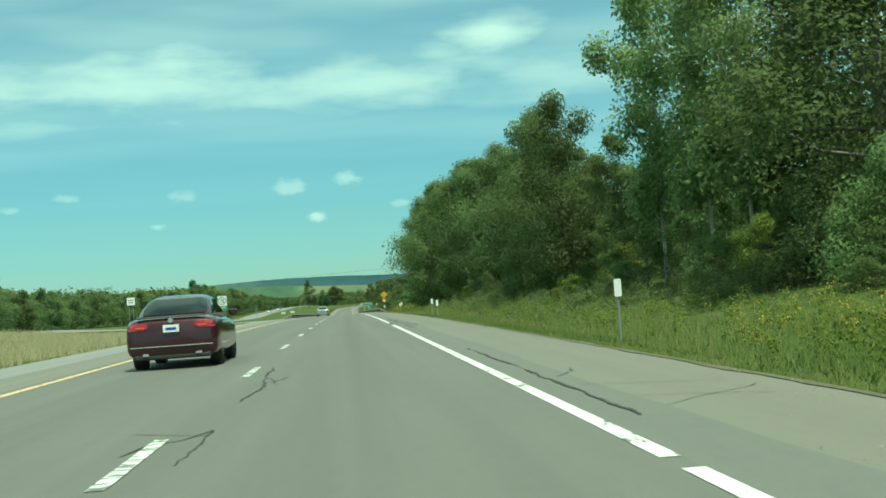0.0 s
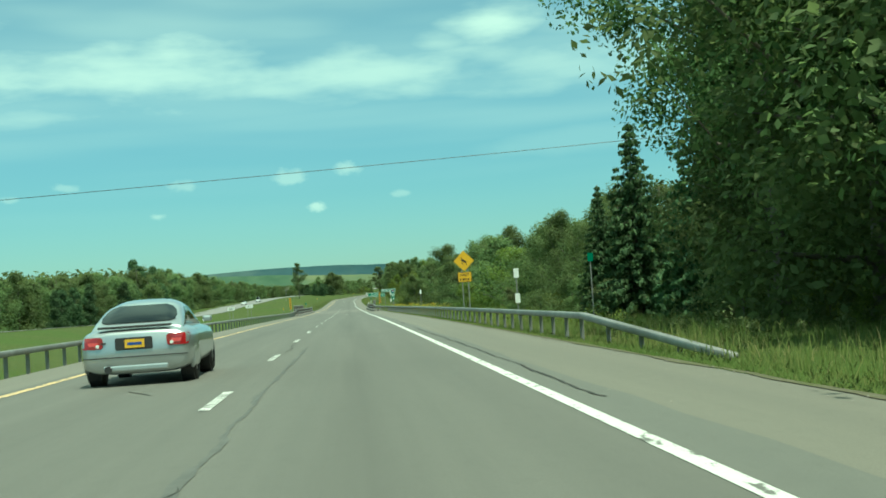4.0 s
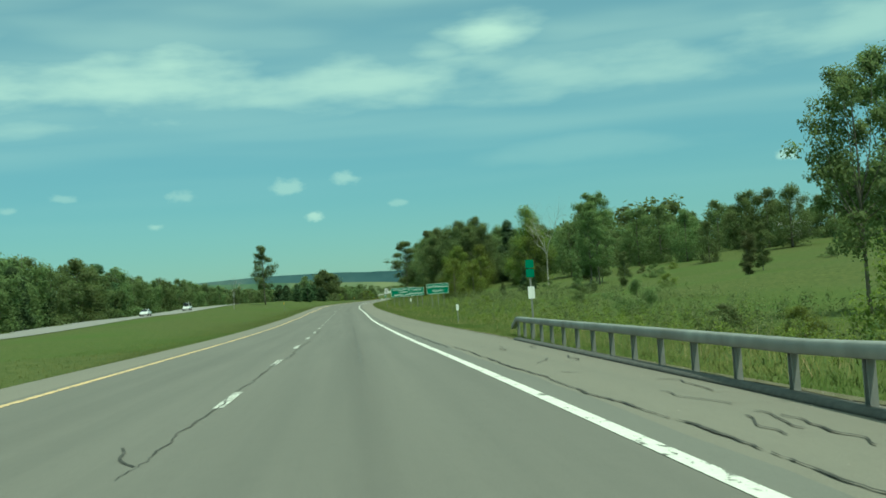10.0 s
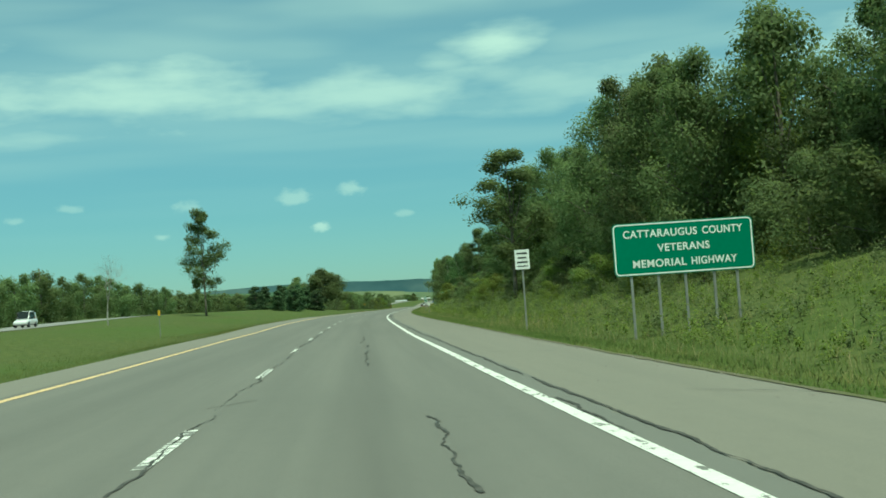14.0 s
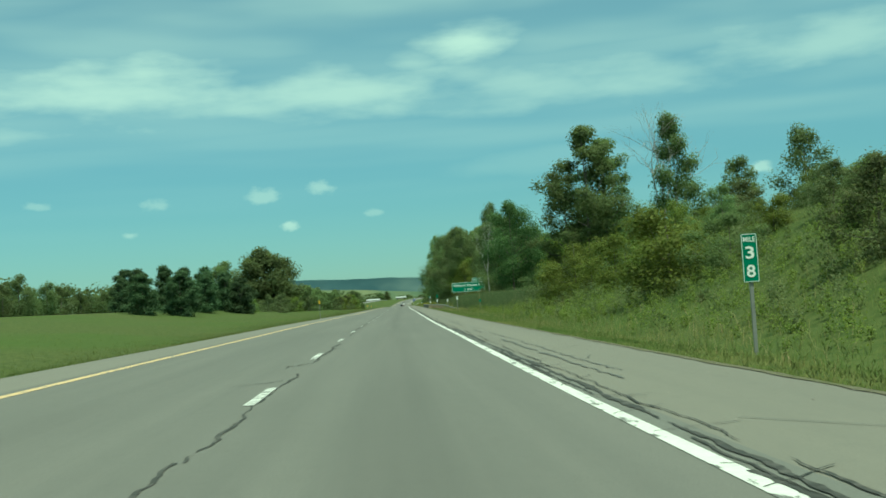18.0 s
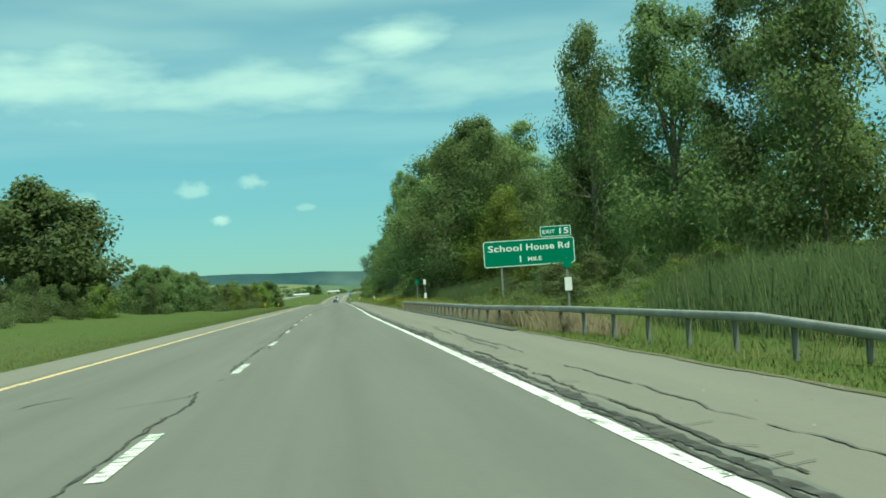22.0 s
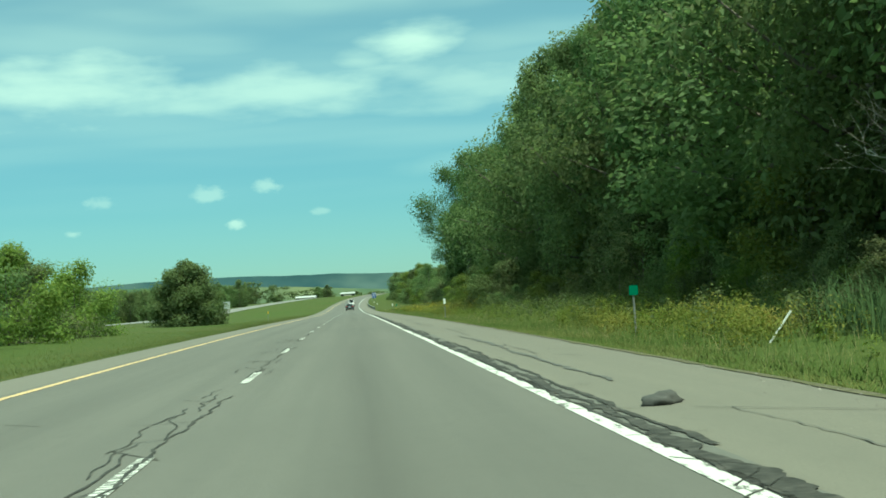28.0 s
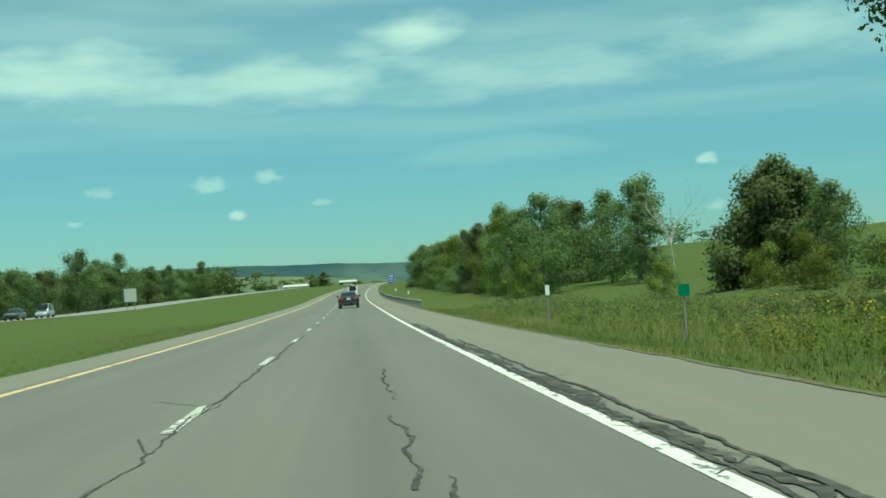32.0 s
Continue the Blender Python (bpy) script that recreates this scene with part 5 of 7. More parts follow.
def guardrail(path, label, side=1, spacing=1.85, posts_to=9999):
    """A box-beam rail on steel posts along (s, l, lift) places."""
    t = thing("guardrail", label, "guardrail", "highway guardrails")
    part("rail", sweep("rail", path, -0.07, 0.07, 0.395, 0.525, STEEL), None, t)
    s = path[0][0] + 0.4
    while s < min(path[-1][0], posts_to):
        for (a, la, ua), (b, lb, ub) in zip(path, path[1:]):
            if a <= s <= b:
                u = (s - a) / (b - a)
                p = part("post", POST, None, t)
                p.matrix_basis = at(s, la + (lb - la) * u + side * 0.03, ua + (ub - ua) * u)
                break
        s += spacing
    return t


def along(rows, step=4.0):
    """Dense places between (s, l, lift) rows."""
    out = []
    for (a, la, ua), (b, lb, ub) in zip(rows, rows[1:]):
        n = max(int((b - a) / step), 1)
        for i in range(n):
            u = i / n
            out.append((a + (b - a) * u, la + (lb - la) * u, ua + (ub - ua) * u))
    return out + [rows[-1]]


guardrail(along([(176.5, 5.7, -0.60), (184, 4.85, 0), (290, 4.72, 0.03), (306, 4.6, 0.05), (313, 4.25, 0.1), (318, 3.95, 0.13), (322, 3.62, 0.18), (326, 3.42, 0.34), (332, 3.44, 0.41)], 1.5), "long grey steel box-beam guardrail leading to the bridge", 1, 1.85, 319)
guardrail(along([(393, 3.55, 0.3), (399, 3.75, 0.1), (406, 4.0, 0.0), (427, 4.6, 0.0), (430, 4.72, 0.0), (432, 4.85, -0.25)], 2.0), "grey steel guardrail leading away from the bridge")
guardrail(along([(881, 7.6, -0.6), (888, 6.4, -0.12), (897, 5.2, 0), (908, 4.5, 0), (954, 4.55, 0.0)]), "grey steel box-beam guardrail before dry grass and the exit sign")
guardrail(along([(1349, 4.5, 0), (1400, 4.5, 0), (1500, 4.5, 0)]), "grey steel guardrail on the far bend")
guardrail(along([(163, -8.2, -0.42), (170, -7.3, 0), (280, -7.1, 0), (305, -6.7, 0), (316, -6.7, 0.1), (324, -6.55, 0.36)]), "grey steel guardrail along the median", -1)


def bridge_rail(s0, s1, side, l_of, label, rails_from=0):
    """Concrete kerb with posts and two steel rails, one side of the bridge. side: 1 right, -1 left."""
    t = thing("bridge_railing", label, "railing", "bridge railings")
    n = int((s1 - s0) / 2)
    path = [(s0 + (s1 - s0) * i / n, l_of(s0 + (s1 - s0) * i / n), 0.0) for i in range(n + 1)]
    a, b = (0.0, 0.62) if side > 0 else (-0.62, 0.0)
    step = 11.0
    s = s0
    while s < s1 - 1:
        e = min(s + step, s1)
        seg = [(s + 0.008 + (e - s - 0.016) * i / 6, l_of(s + (e - s) * i / 6), 0.0) for i in range(7)]
        part("kerb", sweep("kerb", seg, a, b, -0.4, 0.25, CONCRETE, 0.03), None, t)
        s = e
    c = 0.36 * side
    for z, r in ((0.88, 0.055), (0.51, 0.045)):
        bm = bmesh.new()
        run = [p for p in path if p[0] >= rails_from]
        tube(bm, [P(q, l + c, z) for q, l, _ in run], [r] * len(run), 10)
        part("rail", bm, STEEL, t, smooth=True)
    bm = bmesh.new()
    pts = [(-0.17, 0.26), (0.17, 0.26), (0.15, 0.30), (0.09, 0.42), (0.10, 0.80), (0.06, 0.84), (-0.05, 0.84), (-0.09, 0.6), (-0.12, 0.34)]
    lo = [bm.verts.new((y * side + 0.05 * side, -0.055, z)) for y, z in pts]
    hi = [bm.verts.new((y * side + 0.05 * side, 0.055, z)) for y, z in pts]
    bm.faces.new(lo)
    bm.faces.new(hi[::-1])
    for i in range(len(pts)):
        j = (i + 1) % len(pts)
        bm.faces.new((lo[j], lo[i], hi[i], hi[j]))
    box(bm, -0.16, 0.22, -0.10, 0.10, 0.258, 0.275)
    bmesh.ops.recalc_face_normals(bm, faces=bm.faces)
    pm = bm_mesh("post", bm, RUST_STEEL)
    s = max(s0 + 1.6, rails_from + 0.9)
    while s < s1 - 0.8:
        p = part("post", pm, None, t)
        p.matrix_basis = at(s, l_of(s) + c + 0.02 * side)
        s += 1.98
    return t


KERB_R = [(319, 3.35), (323, 3.14), (326, 3.02), (332, 3.08), (345, 3.1), (362, 3.06), (372, 3.15), (383, 3.25), (388, 3.4), (394, 3.6), (400, 4.1)]
bridge_rail(319, 393, 1, lambda s: profile(s, KERB_R), "steel bridge railing on a concrete kerb beside the driving lane", 330.5)
lower = thing("guardrail_transition", "dark lower steel beam flaring back from the bridge railing", "guardrail", "highway guardrails")
part("beam", sweep("beam", along([(321.5, 4.5, -0.1), (325, 3.95, 0.0), (328, 3.6, 0.04), (332, 3.44, 0.05)], 1.2), -0.05, 0.05, 0.40, 0.54, RUST_STEEL), None, lower)
for q, l in ((323.2, 4.2), (326.2, 3.76), (329.0, 3.54)):
    part("post", POST, None, lower).matrix_basis = at(q, l + 0.1, 0.08)
bridge_rail(319, 390, -1, lambda s: -5.85 - 0.45 * min(max((s - 381) / 9, 0), 1) - 0.5 * min(max((326 - s) / 7, 0), 1), "steel bridge railing on a concrete kerb beside the median")


def mesh_fence(s0, s1, l, height, label):
    """Chain-link fence: posts, a top rail and crossing wires."""
    t = thing("chain_link_fence", label, "fence")
    n = max(int((s1 - s0) / 2.9), 1)
    bm = bmesh.new()
    tube(bm, [(0, 0, -0.4), (0, 0, height), (0, 0, height + 0.05), (0, 0, height + 0.11)], [0.04, 0.04, 0.055, 0.02], 8)
    pm = bm_mesh("post", bm, STEEL, True)
    for i in range(n + 1):
        p = part("post", pm, None, t)
        p.matrix_basis = at(s0 + (s1 - s0) * i / n, l, 0)
    bm = bmesh.new()
    tube(bm, [P(s0 + (s1 - s0) * i / 8, l, height - 0.03) for i in range(9)], [0.02] * 9, 6)
    part("top_rail", bm, RUST_STEEL, t, smooth=True)
    bm = bmesh.new()
    s = s0 - height
    while s < s1:
        for d in (1, -1):
            a, b = (s, 0.0), (s + height, height - 0.03)
            if d < 0:
                a, b = (s + height, 0.0), (s, height - 0.03)
            pts = []
            for q, z in (a, b):
                pts.append((min(max(q, s0), s1), z))
            (qa, za), (qb, zb) = a, b
            f = lambda q: za + (zb - za) * (q - qa) / (qb - qa)
            (ca, _), (cb, _) = pts
            if abs(ca - cb) < 0.05:
                continue
            tube(bm, [P(ca, l, f(ca)), P(cb, l, f(cb))], [0.0045, 0.0045], 3, cap=False)
        s += 0.085
    part("wire_mesh", bm, RUST_STEEL, t)
    return t


mesh_fence(352, 369, 4.25, 1.36, "rusty chain-link fence on the bridge walkway")
mesh_fence(334, 371, -7.4, 1.3, "grey chain-link fence beyond the bridge kerb")


def bridge_details():
    for s, w, k in ((329.8, 0.16, 0.75), (346.8, 0.05, 0.1), (366.0, 0.13, 0.69), (377.2, 0.08, 0.55), (387.4, 0.07, -0.28)):
        l0, l1 = -5.8, profile(s, KERB_R) - 0.02
        j = new("deck_joint", crack_mesh("deck_joint", [[(s + k * (l0 + (l1 - l0) * u / 10), l0 + (l1 - l0) * u / 10, w) for u in range(11)]], DARK_JOINT, 0.009))
        j.parent = ROAD
        j["label"] = "dark expansion joint across the bridge deck"
    deck = new("bridge_deck", strip("bridge_deck", 329.5, 389, [-5.83, -3.5, 0.0, 2.0, lambda s: profile(s, KERB_R) - 0.01], 1.5, road_material("deck_asphalt", (0.185, 0.172, 0.150), (0.15, 0.14, 0.122), (0.148, 0.138, 0.12), 0.9, True), 0.0025))
    tagged(deck, "pale worn wearing course of the bridge deck", "bridge deck", kind="structure")
    edge = new("deck_gutter", strip("deck_gutter", 331, 389, [lambda s: profile(s, EDGE) + 0.22 + 0.05 * noise.noise(Vector((s * 0.6, 3, 0))), lambda s: profile(s, KERB_R) - 0.012], 0.5, SHOULDER, 0.0042))
    edge.parent = deck
    edge["label"] = "pale dusty strip beside the bridge kerb"
    bm = bmesh.new()
    t = thing("deck_slab", "pale concrete walkway at the edge of the bridge deck", "bridge deck", kind="structure")
    part("walkway", sweep("walkway", [(327 + 3 * i, 4.05, 0) for i in range(23)], -0.4, 0.65, -0.6, 0.0, CONCRETE), None, t)
    part("walkway", sweep("walkway", [(321 + 3 * i, -7.1, 0) for i in range(23)], -0.7, 0.6, -0.6, 0.0, CONCRETE), None, t)
    bm.free()
    dirt = surface("gutter_grit", (0.055, 0.05, 0.04), (0.11, 0.10, 0.08), 9.0, 0.95, bump=0.8, bump_scale=25, scale2=1.4, c3=(0.11, 0.10, 0.082))
    for l_in, l_out, z, mt, lab in ((0.42, lambda s: profile(s, KERB_R) + 0.02, 0.004, dirt, "dark grit gathered along the bridge kerb"),):
        g = new("gutter_grit", strip("gutter_grit", 314, 333, [lambda s: min(profile(s, EDGE) + l_in + 0.12 * noise.noise(Vector((s * 0.7, 0, 0))) + 0.05 * noise.noise(Vector((s * 2.9, 4, 0))) + 0.9 * max(0, (320 - s) / 6), l_out(s) - 0.02), l_out], 0.3, mt, z))
        tagged(g, lab, "grit", kind="stuff")
    # fresh patches of paint and deck repair
    pale = surface("pale_patch", (0.26, 0.26, 0.22), (0.34, 0.34, 0.28), 3.0, 0.85, bump=0.1)
    for pts in ([(323.69, -1.77), (323.45, -1.27), (327.04, -1.2), (326.99, -0.79), (328.68, -0.87), (328.74, -1.35), (328.38, -1.42), (327.64, -2.3), (325.7, -1.78)],):
        me = bpy.data.meshes.new("deck_patch")
        me.from_pydata([P(s, l, 0.006) for s, l in pts], [], [tuple(range(len(pts)))])
        me.materials.append(pale)
        o = new("deck_patch", me)
        o.parent = ROAD
        o["label"] = "pale repair patch on the deck"


bridge_details()


# ---- signs ----
GREEN = surface("green_sign_sheeting", (0.0, 0.165, 0.085), (0.0, 0.185, 0.10), 8.0, 0.4, bump=0)
WHITE = surface("white_sign_sheeting", (0.74, 0.76, 0.72), (0.84, 0.86, 0.82), 6.0, 0.45, bump=0)
YELLOW = surface("yellow_sign_sheeting", (0.66, 0.36, 0.02), (0.74, 0.42, 0.03), 6.0, 0.45, bump=0)
BLACK = surface("black_sign_paint", (0.012, 0.012, 0.012), (0.03, 0.03, 0.028), 9.0, 0.5, bump=0)
BLUE = surface("blue_sign_sheeting", (0.015, 0.06, 0.26), (0.02, 0.075, 0.30), 6.0, 0.45, bump=0)
RED = surface("red_sign_sheeting", (0.42, 0.02, 0.03), (0.5, 0.03, 0.04), 6.0, 0.45, bump=0)
ORANGE = surface("orange_paint", (0.72, 0.2, 0.03), (0.82, 0.27, 0.05), 6.0, 0.5, bump=0)
ALU = surface("bare_aluminium", (0.45, 0.46, 0.45), (0.58, 0.59, 0.57), 7.0, 0.5, 0.5, 0.03, 40)


def text_mesh(words, size, mat, width=None):
    """Lettering in the built-in font, flat in x-z, centred."""
    cu = bpy.data.curves.new("lettering", "FONT")
    cu.body, cu.size, cu.align_x, cu.align_y = words, size, "CENTER", "CENTER"
    cu.extrude, cu.offset, cu.space_character = 0.002, size * 0.018, 1.08
    ob = bpy.data.objects.new("lettering", cu)
    scene.collection.objects.link(ob)
    bpy.context.view_layer.update()
    me = bpy.data.meshes.new_from_object(ob.evaluated_get(bpy.context.evaluated_depsgraph_get()))
    bpy.data.objects.remove(ob)
    co = np.zeros(len(me.vertices) * 3, np.float32)
    me.vertices.foreach_get("co", co)
    co = co.reshape(-1, 3)
    if width and len(co):
        have = co[:, 0].max() - co[:, 0].min()
        co[:, 0] *= width / have
    out = np.stack([co[:, 0], -co[:, 2], co[:, 1]], 1)
    me.vertices.foreach_set("co", out.ravel())
    me.materials.clear()
    me.materials.append(mat)
    me.update()
    return me


def rounded(bm, x0, x1, z0, z1, r, y0, y1, n=4):
    """A plate with rounded corners in x-z, from y0 to y1."""
    pts = []
    for cx, cz, a0 in ((x1 - r, z1 - r, 0), (x0 + r, z1 - r, 90), (x0 + r, z0 + r, 180), (x1 - r, z0 + r, 270)):
        for i in range(n + 1):
            a = radians(a0 + 90 * i / n)
            pts.append((cx + r * math.cos(a), cz + r * math.sin(a)))
    f = [bm.verts.new((x, y0, z)) for x, z in pts]
    b = [bm.verts.new((x, y1, z)) for x, z in pts]
    bm.faces.new(f[::-1])
    bm.faces.new(b)
    for i in range(len(pts)):
        j = (i + 1) % len(pts)
        bm.faces.new((f[i], f[j], b[j], b[i]))
    bmesh.ops.recalc_face_normals(bm, faces=bm.faces)
    return bm


def sign_post(t, x, z0, z1, mat=None, w=0.06):
    bm = bmesh.new()
    box(bm, x - w / 2, x + w / 2, 0.02, 0.03, z0, z1)
    box(bm, x - w / 2, x - w / 2 + 0.01, 0.03, 0.075, z0, z1)
    box(bm, x + w / 2 - 0.01, x + w / 2, 0.03, 0.075, z0, z1)
    part("post", bm, mat or STEEL, t)


def board(t, x0, x1, z0, z1, face, lines=(), border=None, r=0.05, bw=0.02, name="panel"):
    """A panel with a border and lettering; lines: (words, centre x, centre z, letter height, width)."""
    bm = rounded(bmesh.new(), x0, x1, z0, z1, r, -0.004, 0.012)
    p = part(name, bm, face, t)
    if border:
        bm = bmesh.new()
        g = bw * 0.7
        for q in ((x0 + g + r, x1 - g - r, z1 - g - bw, z1 - g), (x0 + g + r, x1 - g - r, z0 + g, z0 + g + bw), (x0 + g, x0 + g + bw, z0 + g + r, z1 - g - r), (x1 - g - bw, x1 - g, z0 + g + r, z1 - g - r)):
            box(bm, q[0], q[1], -0.009, -0.005, q[2], q[3])
        for cx, cz, a0 in ((x1 - g - r, z1 - g - r, 0), (x0 + g + r, z1 - g - r, 90), (x0 + g + r, z0 + g + r, 180), (x1 - g - r, z0 + g + r, 270)):
            for i in range(5):
                a, b = radians(a0 + 18 * i), radians(a0 + 18 * (i + 1))
                vs = [bm.verts.new((cx + q * math.cos(c), -0.009, cz + q * math.sin(c))) for q, c in ((r, a), (r, b), (r - bw, b), (r - bw, a))]
                bm.faces.new(vs[::-1])
        part("border", bm, border, p)
    for words, cx, cz, size, width in lines:
        # one mesh for each word, set side by side
        ink = WHITE if face in (GREEN, BLUE) else BLACK
        split = words.split()
        spans = [len(w) + (0.15 * sum(c in "MW" for c in w) - 0.5 * sum(c in "I1" for c in w)) for w in split]
        gap = 0.75
        unit = width / (sum(spans) + gap * (len(split) - 1))
        x = cx - width / 2
        for w, span in zip(split, spans):
            o = part("lettering", text_mesh(w, size, ink, span * unit), None, p)
            o.matrix_basis = Matrix.Translation((x + span * unit / 2, -0.009, cz))
            x += (span + gap) * unit
    return p


def bars(p, mat, rows):
    """Unreadable writing: plain bars (x0, x1, z0, z1)."""
    for x0, x1, z0, z1 in rows:
        part("bar", box(bmesh.new(), x0, x1, -0.009, -0.005, z0, z1), mat, p)


def sign_at(name, s, l, label, category="road sign", turn=0.0, group=""):
    return thing(name, label, category, group, at(s, l, 0, turn))


def build_signs():
    # exit sign
    t = sign_at("exit_sign", 954.5, 13.33, "large green exit sign with white lettering on two steel posts", turn=-3)
    p = board(t, -3.15, 3.15, 2.35, 4.2, GREEN, [("School House Rd", 0, 3.62, 0.62, 5.55), ("1", -0.62, 2.83, 0.62, 0.1), ("MILE", 0.35, 2.82, 0.4, 0.95)], WHITE, 0.2, 0.05)
    board(t, 0.82, 2.98, 4.22, 5.0, GREEN, [("EXIT", 1.42, 4.58, 0.36, 0.85), ("15", 2.42, 4.6, 0.56, 0.62)], WHITE, 0.1, 0.04, "tab")
    sign_post(t, -1.95, -0.4, 4.1, w=0.12)
    sign_post(t, 1.75, -0.4, 4.9, w=0.12)
    # county memorial sign
    t = sign_at("memorial_sign", 585, 8.46, "wide green memorial highway sign on five posts", turn=-1)
    board(t, -1.83, 1.83, 1.36, 2.72, GREEN, [("CATTARAUGUS COUNTY", 0, 2.42, 0.27, 3.1), ("VETERANS", 0, 2.04, 0.27, 1.36), ("MEMORIAL HIGHWAY", 0, 1.65, 0.27, 2.7)], WHITE, 0.12, 0.035)
    for x in (-1.4, -0.7, 0.0, 0.75, 1.35):
        sign_post(t, x, -0.8, 2.5)
    t = sign_at("town_sign", 550.5, 8.65, "green town sign on two posts above the grass", turn=-2)
    board(t, -0.92, 0.92, 1.49, 2.5, GREEN, [("TOWN OF", 0, 2.2, 0.27, 1.2), ("RANDOLPH", 0, 1.76, 0.27, 1.6)], WHITE, 0.09, 0.03)
    sign_post(t, 0.05, -0.8, 2.3)
    sign_post(t, 0.66, -0.8, 2.3)
    t = sign_at("county_sign", 528, 9.65, "green county sign on three posts", turn=-1)
    board(t, -1.15, 1.15, 1.55, 2.66, GREEN, [("CATTARAUGUS", 0, 2.32, 0.29, 1.95), ("COUNTY", 0, 1.86, 0.29, 1.1)], WHITE, 0.09, 0.03)
    for x in (-0.65, 0.0, 0.6):
        sign_post(t, x, -0.9, 2.4)
    t = sign_at("road_name_sign", 325.5, 5.5, "narrow green crossing-road name sign on two posts", turn=-2)
    board(t, -0.95, 0.95, 2.37, 2.76, GREEN, [("GRUBB HILL", -0.2, 2.565, 0.25, 1.25), ("RD", 0.68, 2.58, 0.18, 0.26)], WHITE, 0.05, 0.025)
    sign_post(t, -0.5, -1.0, 2.6)
    sign_post(t, 0.5, -1.0, 2.6)
    # mile signs
    t = sign_at("mile_marker", 303.4, 5.27, "tall green reference mile sign on twin posts behind the guardrail", "mile marker", group="mile markers")
    p = board(t, -0.2, 0.2, 1.28, 2.58, GREEN, [("EAST", 0, 2.47, 0.15, 0.30), ("MILE", 0, 1.92, 0.15, 0.33), ("37", 0, 1.71, 0.22, 0.25), (".8", 0.05, 1.42, 0.22, 0.17)], WHITE, 0.03, 0.012)
    part("divider", box(bmesh.new(), -0.18, 0.18, -0.009, -0.005, 1.545, 1.56), WHITE, p)
    bm = bmesh.new()
    pts = [(-0.13, 0.10), (-0.06, 0.145), (0, 0.12), (0.06, 0.145), (0.13, 0.10), (0.15, 0.0), (0.10, -0.10), (0, -0.16), (-0.10, -0.10), (-0.15, 0.0)]
    bm.faces.new([bm.verts.new((x, -0.008, 2.22 + z)) for x, z in pts])
    part("shield", bm, BLUE, p)
    bm = bmesh.new()
    bm.faces.new([bm.verts.new((x * 0.95, -0.0095, 2.22 + z)) for x, z in ((-0.13, 0.10), (0.13, 0.10), (0.14, 0.055), (-0.14, 0.055))])
    part("shield_crown", bm, RED, p)
    o = part("lettering", text_mesh("86", 0.17, WHITE, 0.18), None, p)
    o.matrix_basis = Matrix.Translation((0, -0.011, 2.19))
    part("reflector", box(bmesh.new(), -0.07, 0.07, 0.0, 0.012, 1.06, 1.25), GREEN, t)
    sign_post(t, -0.04, -0.6, 1.3, w=0.045)
    sign_post(t, 0.06, -0.6, 1.3, w=0.045)
    t = sign_at("mile_marker", 732.5, 6.28, "green mile sign with white numerals on a twin post", "mile marker", group="mile markers")
    board(t, -0.14, 0.14, 1.02, 1.86, GREEN, [("MILE", 0, 1.755, 0.12, 0.21), ("3", 0, 1.52, 0.29, 0.15), ("8", 0, 1.2, 0.29, 0.15)], WHITE, 0.02, 0.01)
    sign_post(t, 0.0, -0.7, 1.5, w=0.06)
    # warning sign and object markers
    t = sign_at("warning_sign", 232.2, 7.0, "yellow diamond warning sign over a small yellow plate", turn=-1)
    bm = bmesh.new()
    rounded(bm, -0.43, 0.43, -0.43, 0.43, 0.05, -0.004, 0.012)
    bmesh.ops.rotate(bm, verts=bm.verts, cent=(0, 0, 0), matrix=Matrix.Rotation(radians(45), 3, "Y"))
    bmesh.ops.translate(bm, verts=bm.verts, vec=(0, 0, 3.08))
    p = part("panel", bm, YELLOW, t)
    bm = bmesh.new()
    for dx, dz, w, h, a in ((0, 0.0, 0.34, 0.11, 35), (0.13, -0.16, 0.18, 0.04, 60), (-0.13, 0.14, 0.16, 0.05, 75), (-0.1, -0.12, 0.16, 0.035, 80)):
        r = bmesh.ops.create_cube(bm, size=1.0)
        m = Matrix.Translation((dx, -0.007, 3.08 + dz)) @ Matrix.Rotation(radians(a), 4, "Y") @ Matrix.Diagonal((w, 0.004, h, 1))
        bmesh.ops.transform(bm, matrix=m, verts=r["verts"])
    part("symbol", bm, BLACK, p)
    p = board(t, -0.4, 0.4, 1.84, 2.42, YELLOW, [("NEXT", 0, 2.25, 0.2, 0.5), ("1 MILE", 0, 1.99, 0.2, 0.56)], BLACK, 0.04, 0.012, "plate")
    sign_post(t, -0.15, -1.2, 2.9)
    sign_post(t, 0.2, -1.2, 2.9)
    for s, l, d in ((322, 4.2, 1), (317, -7.09, -1)):
        t = sign_at("object_marker", s, l, "striped black and yellow object marker at the bridge end", "object marker", group="bridge object markers")
        p = part("panel", rounded(bmesh.new(), -0.13, 0.13, 0.95, 2.32, 0.02, -0.004, 0.012), YELLOW, t)
        for i in range(5):
            z = 0.98 + i * 0.27
            bm = bmesh.new()
            vs = [(-0.13, z + (0.16 if d > 0 else 0)), (0.13, z + (0 if d > 0 else 0.16)), (0.13, min(z + 0.13 + (0 if d > 0 else 0.16), 2.32)), (-0.13, min(z + 0.13 + (0.16 if d > 0 else 0), 2.32))]
            bm.faces.new([bm.verts.new((x, -0.007, zz)) for x, zz in vs])
            part("stripe", bm, BLACK, p)
        sign_post(t, 0, -1.5, 2.2)
    t = sign_at("notice_sign", 601, 6.32, "small white notice sign on a wooden post")
    p = board(t, -0.28, 0.28, 2.06, 2.81, WHITE, r=0.03)
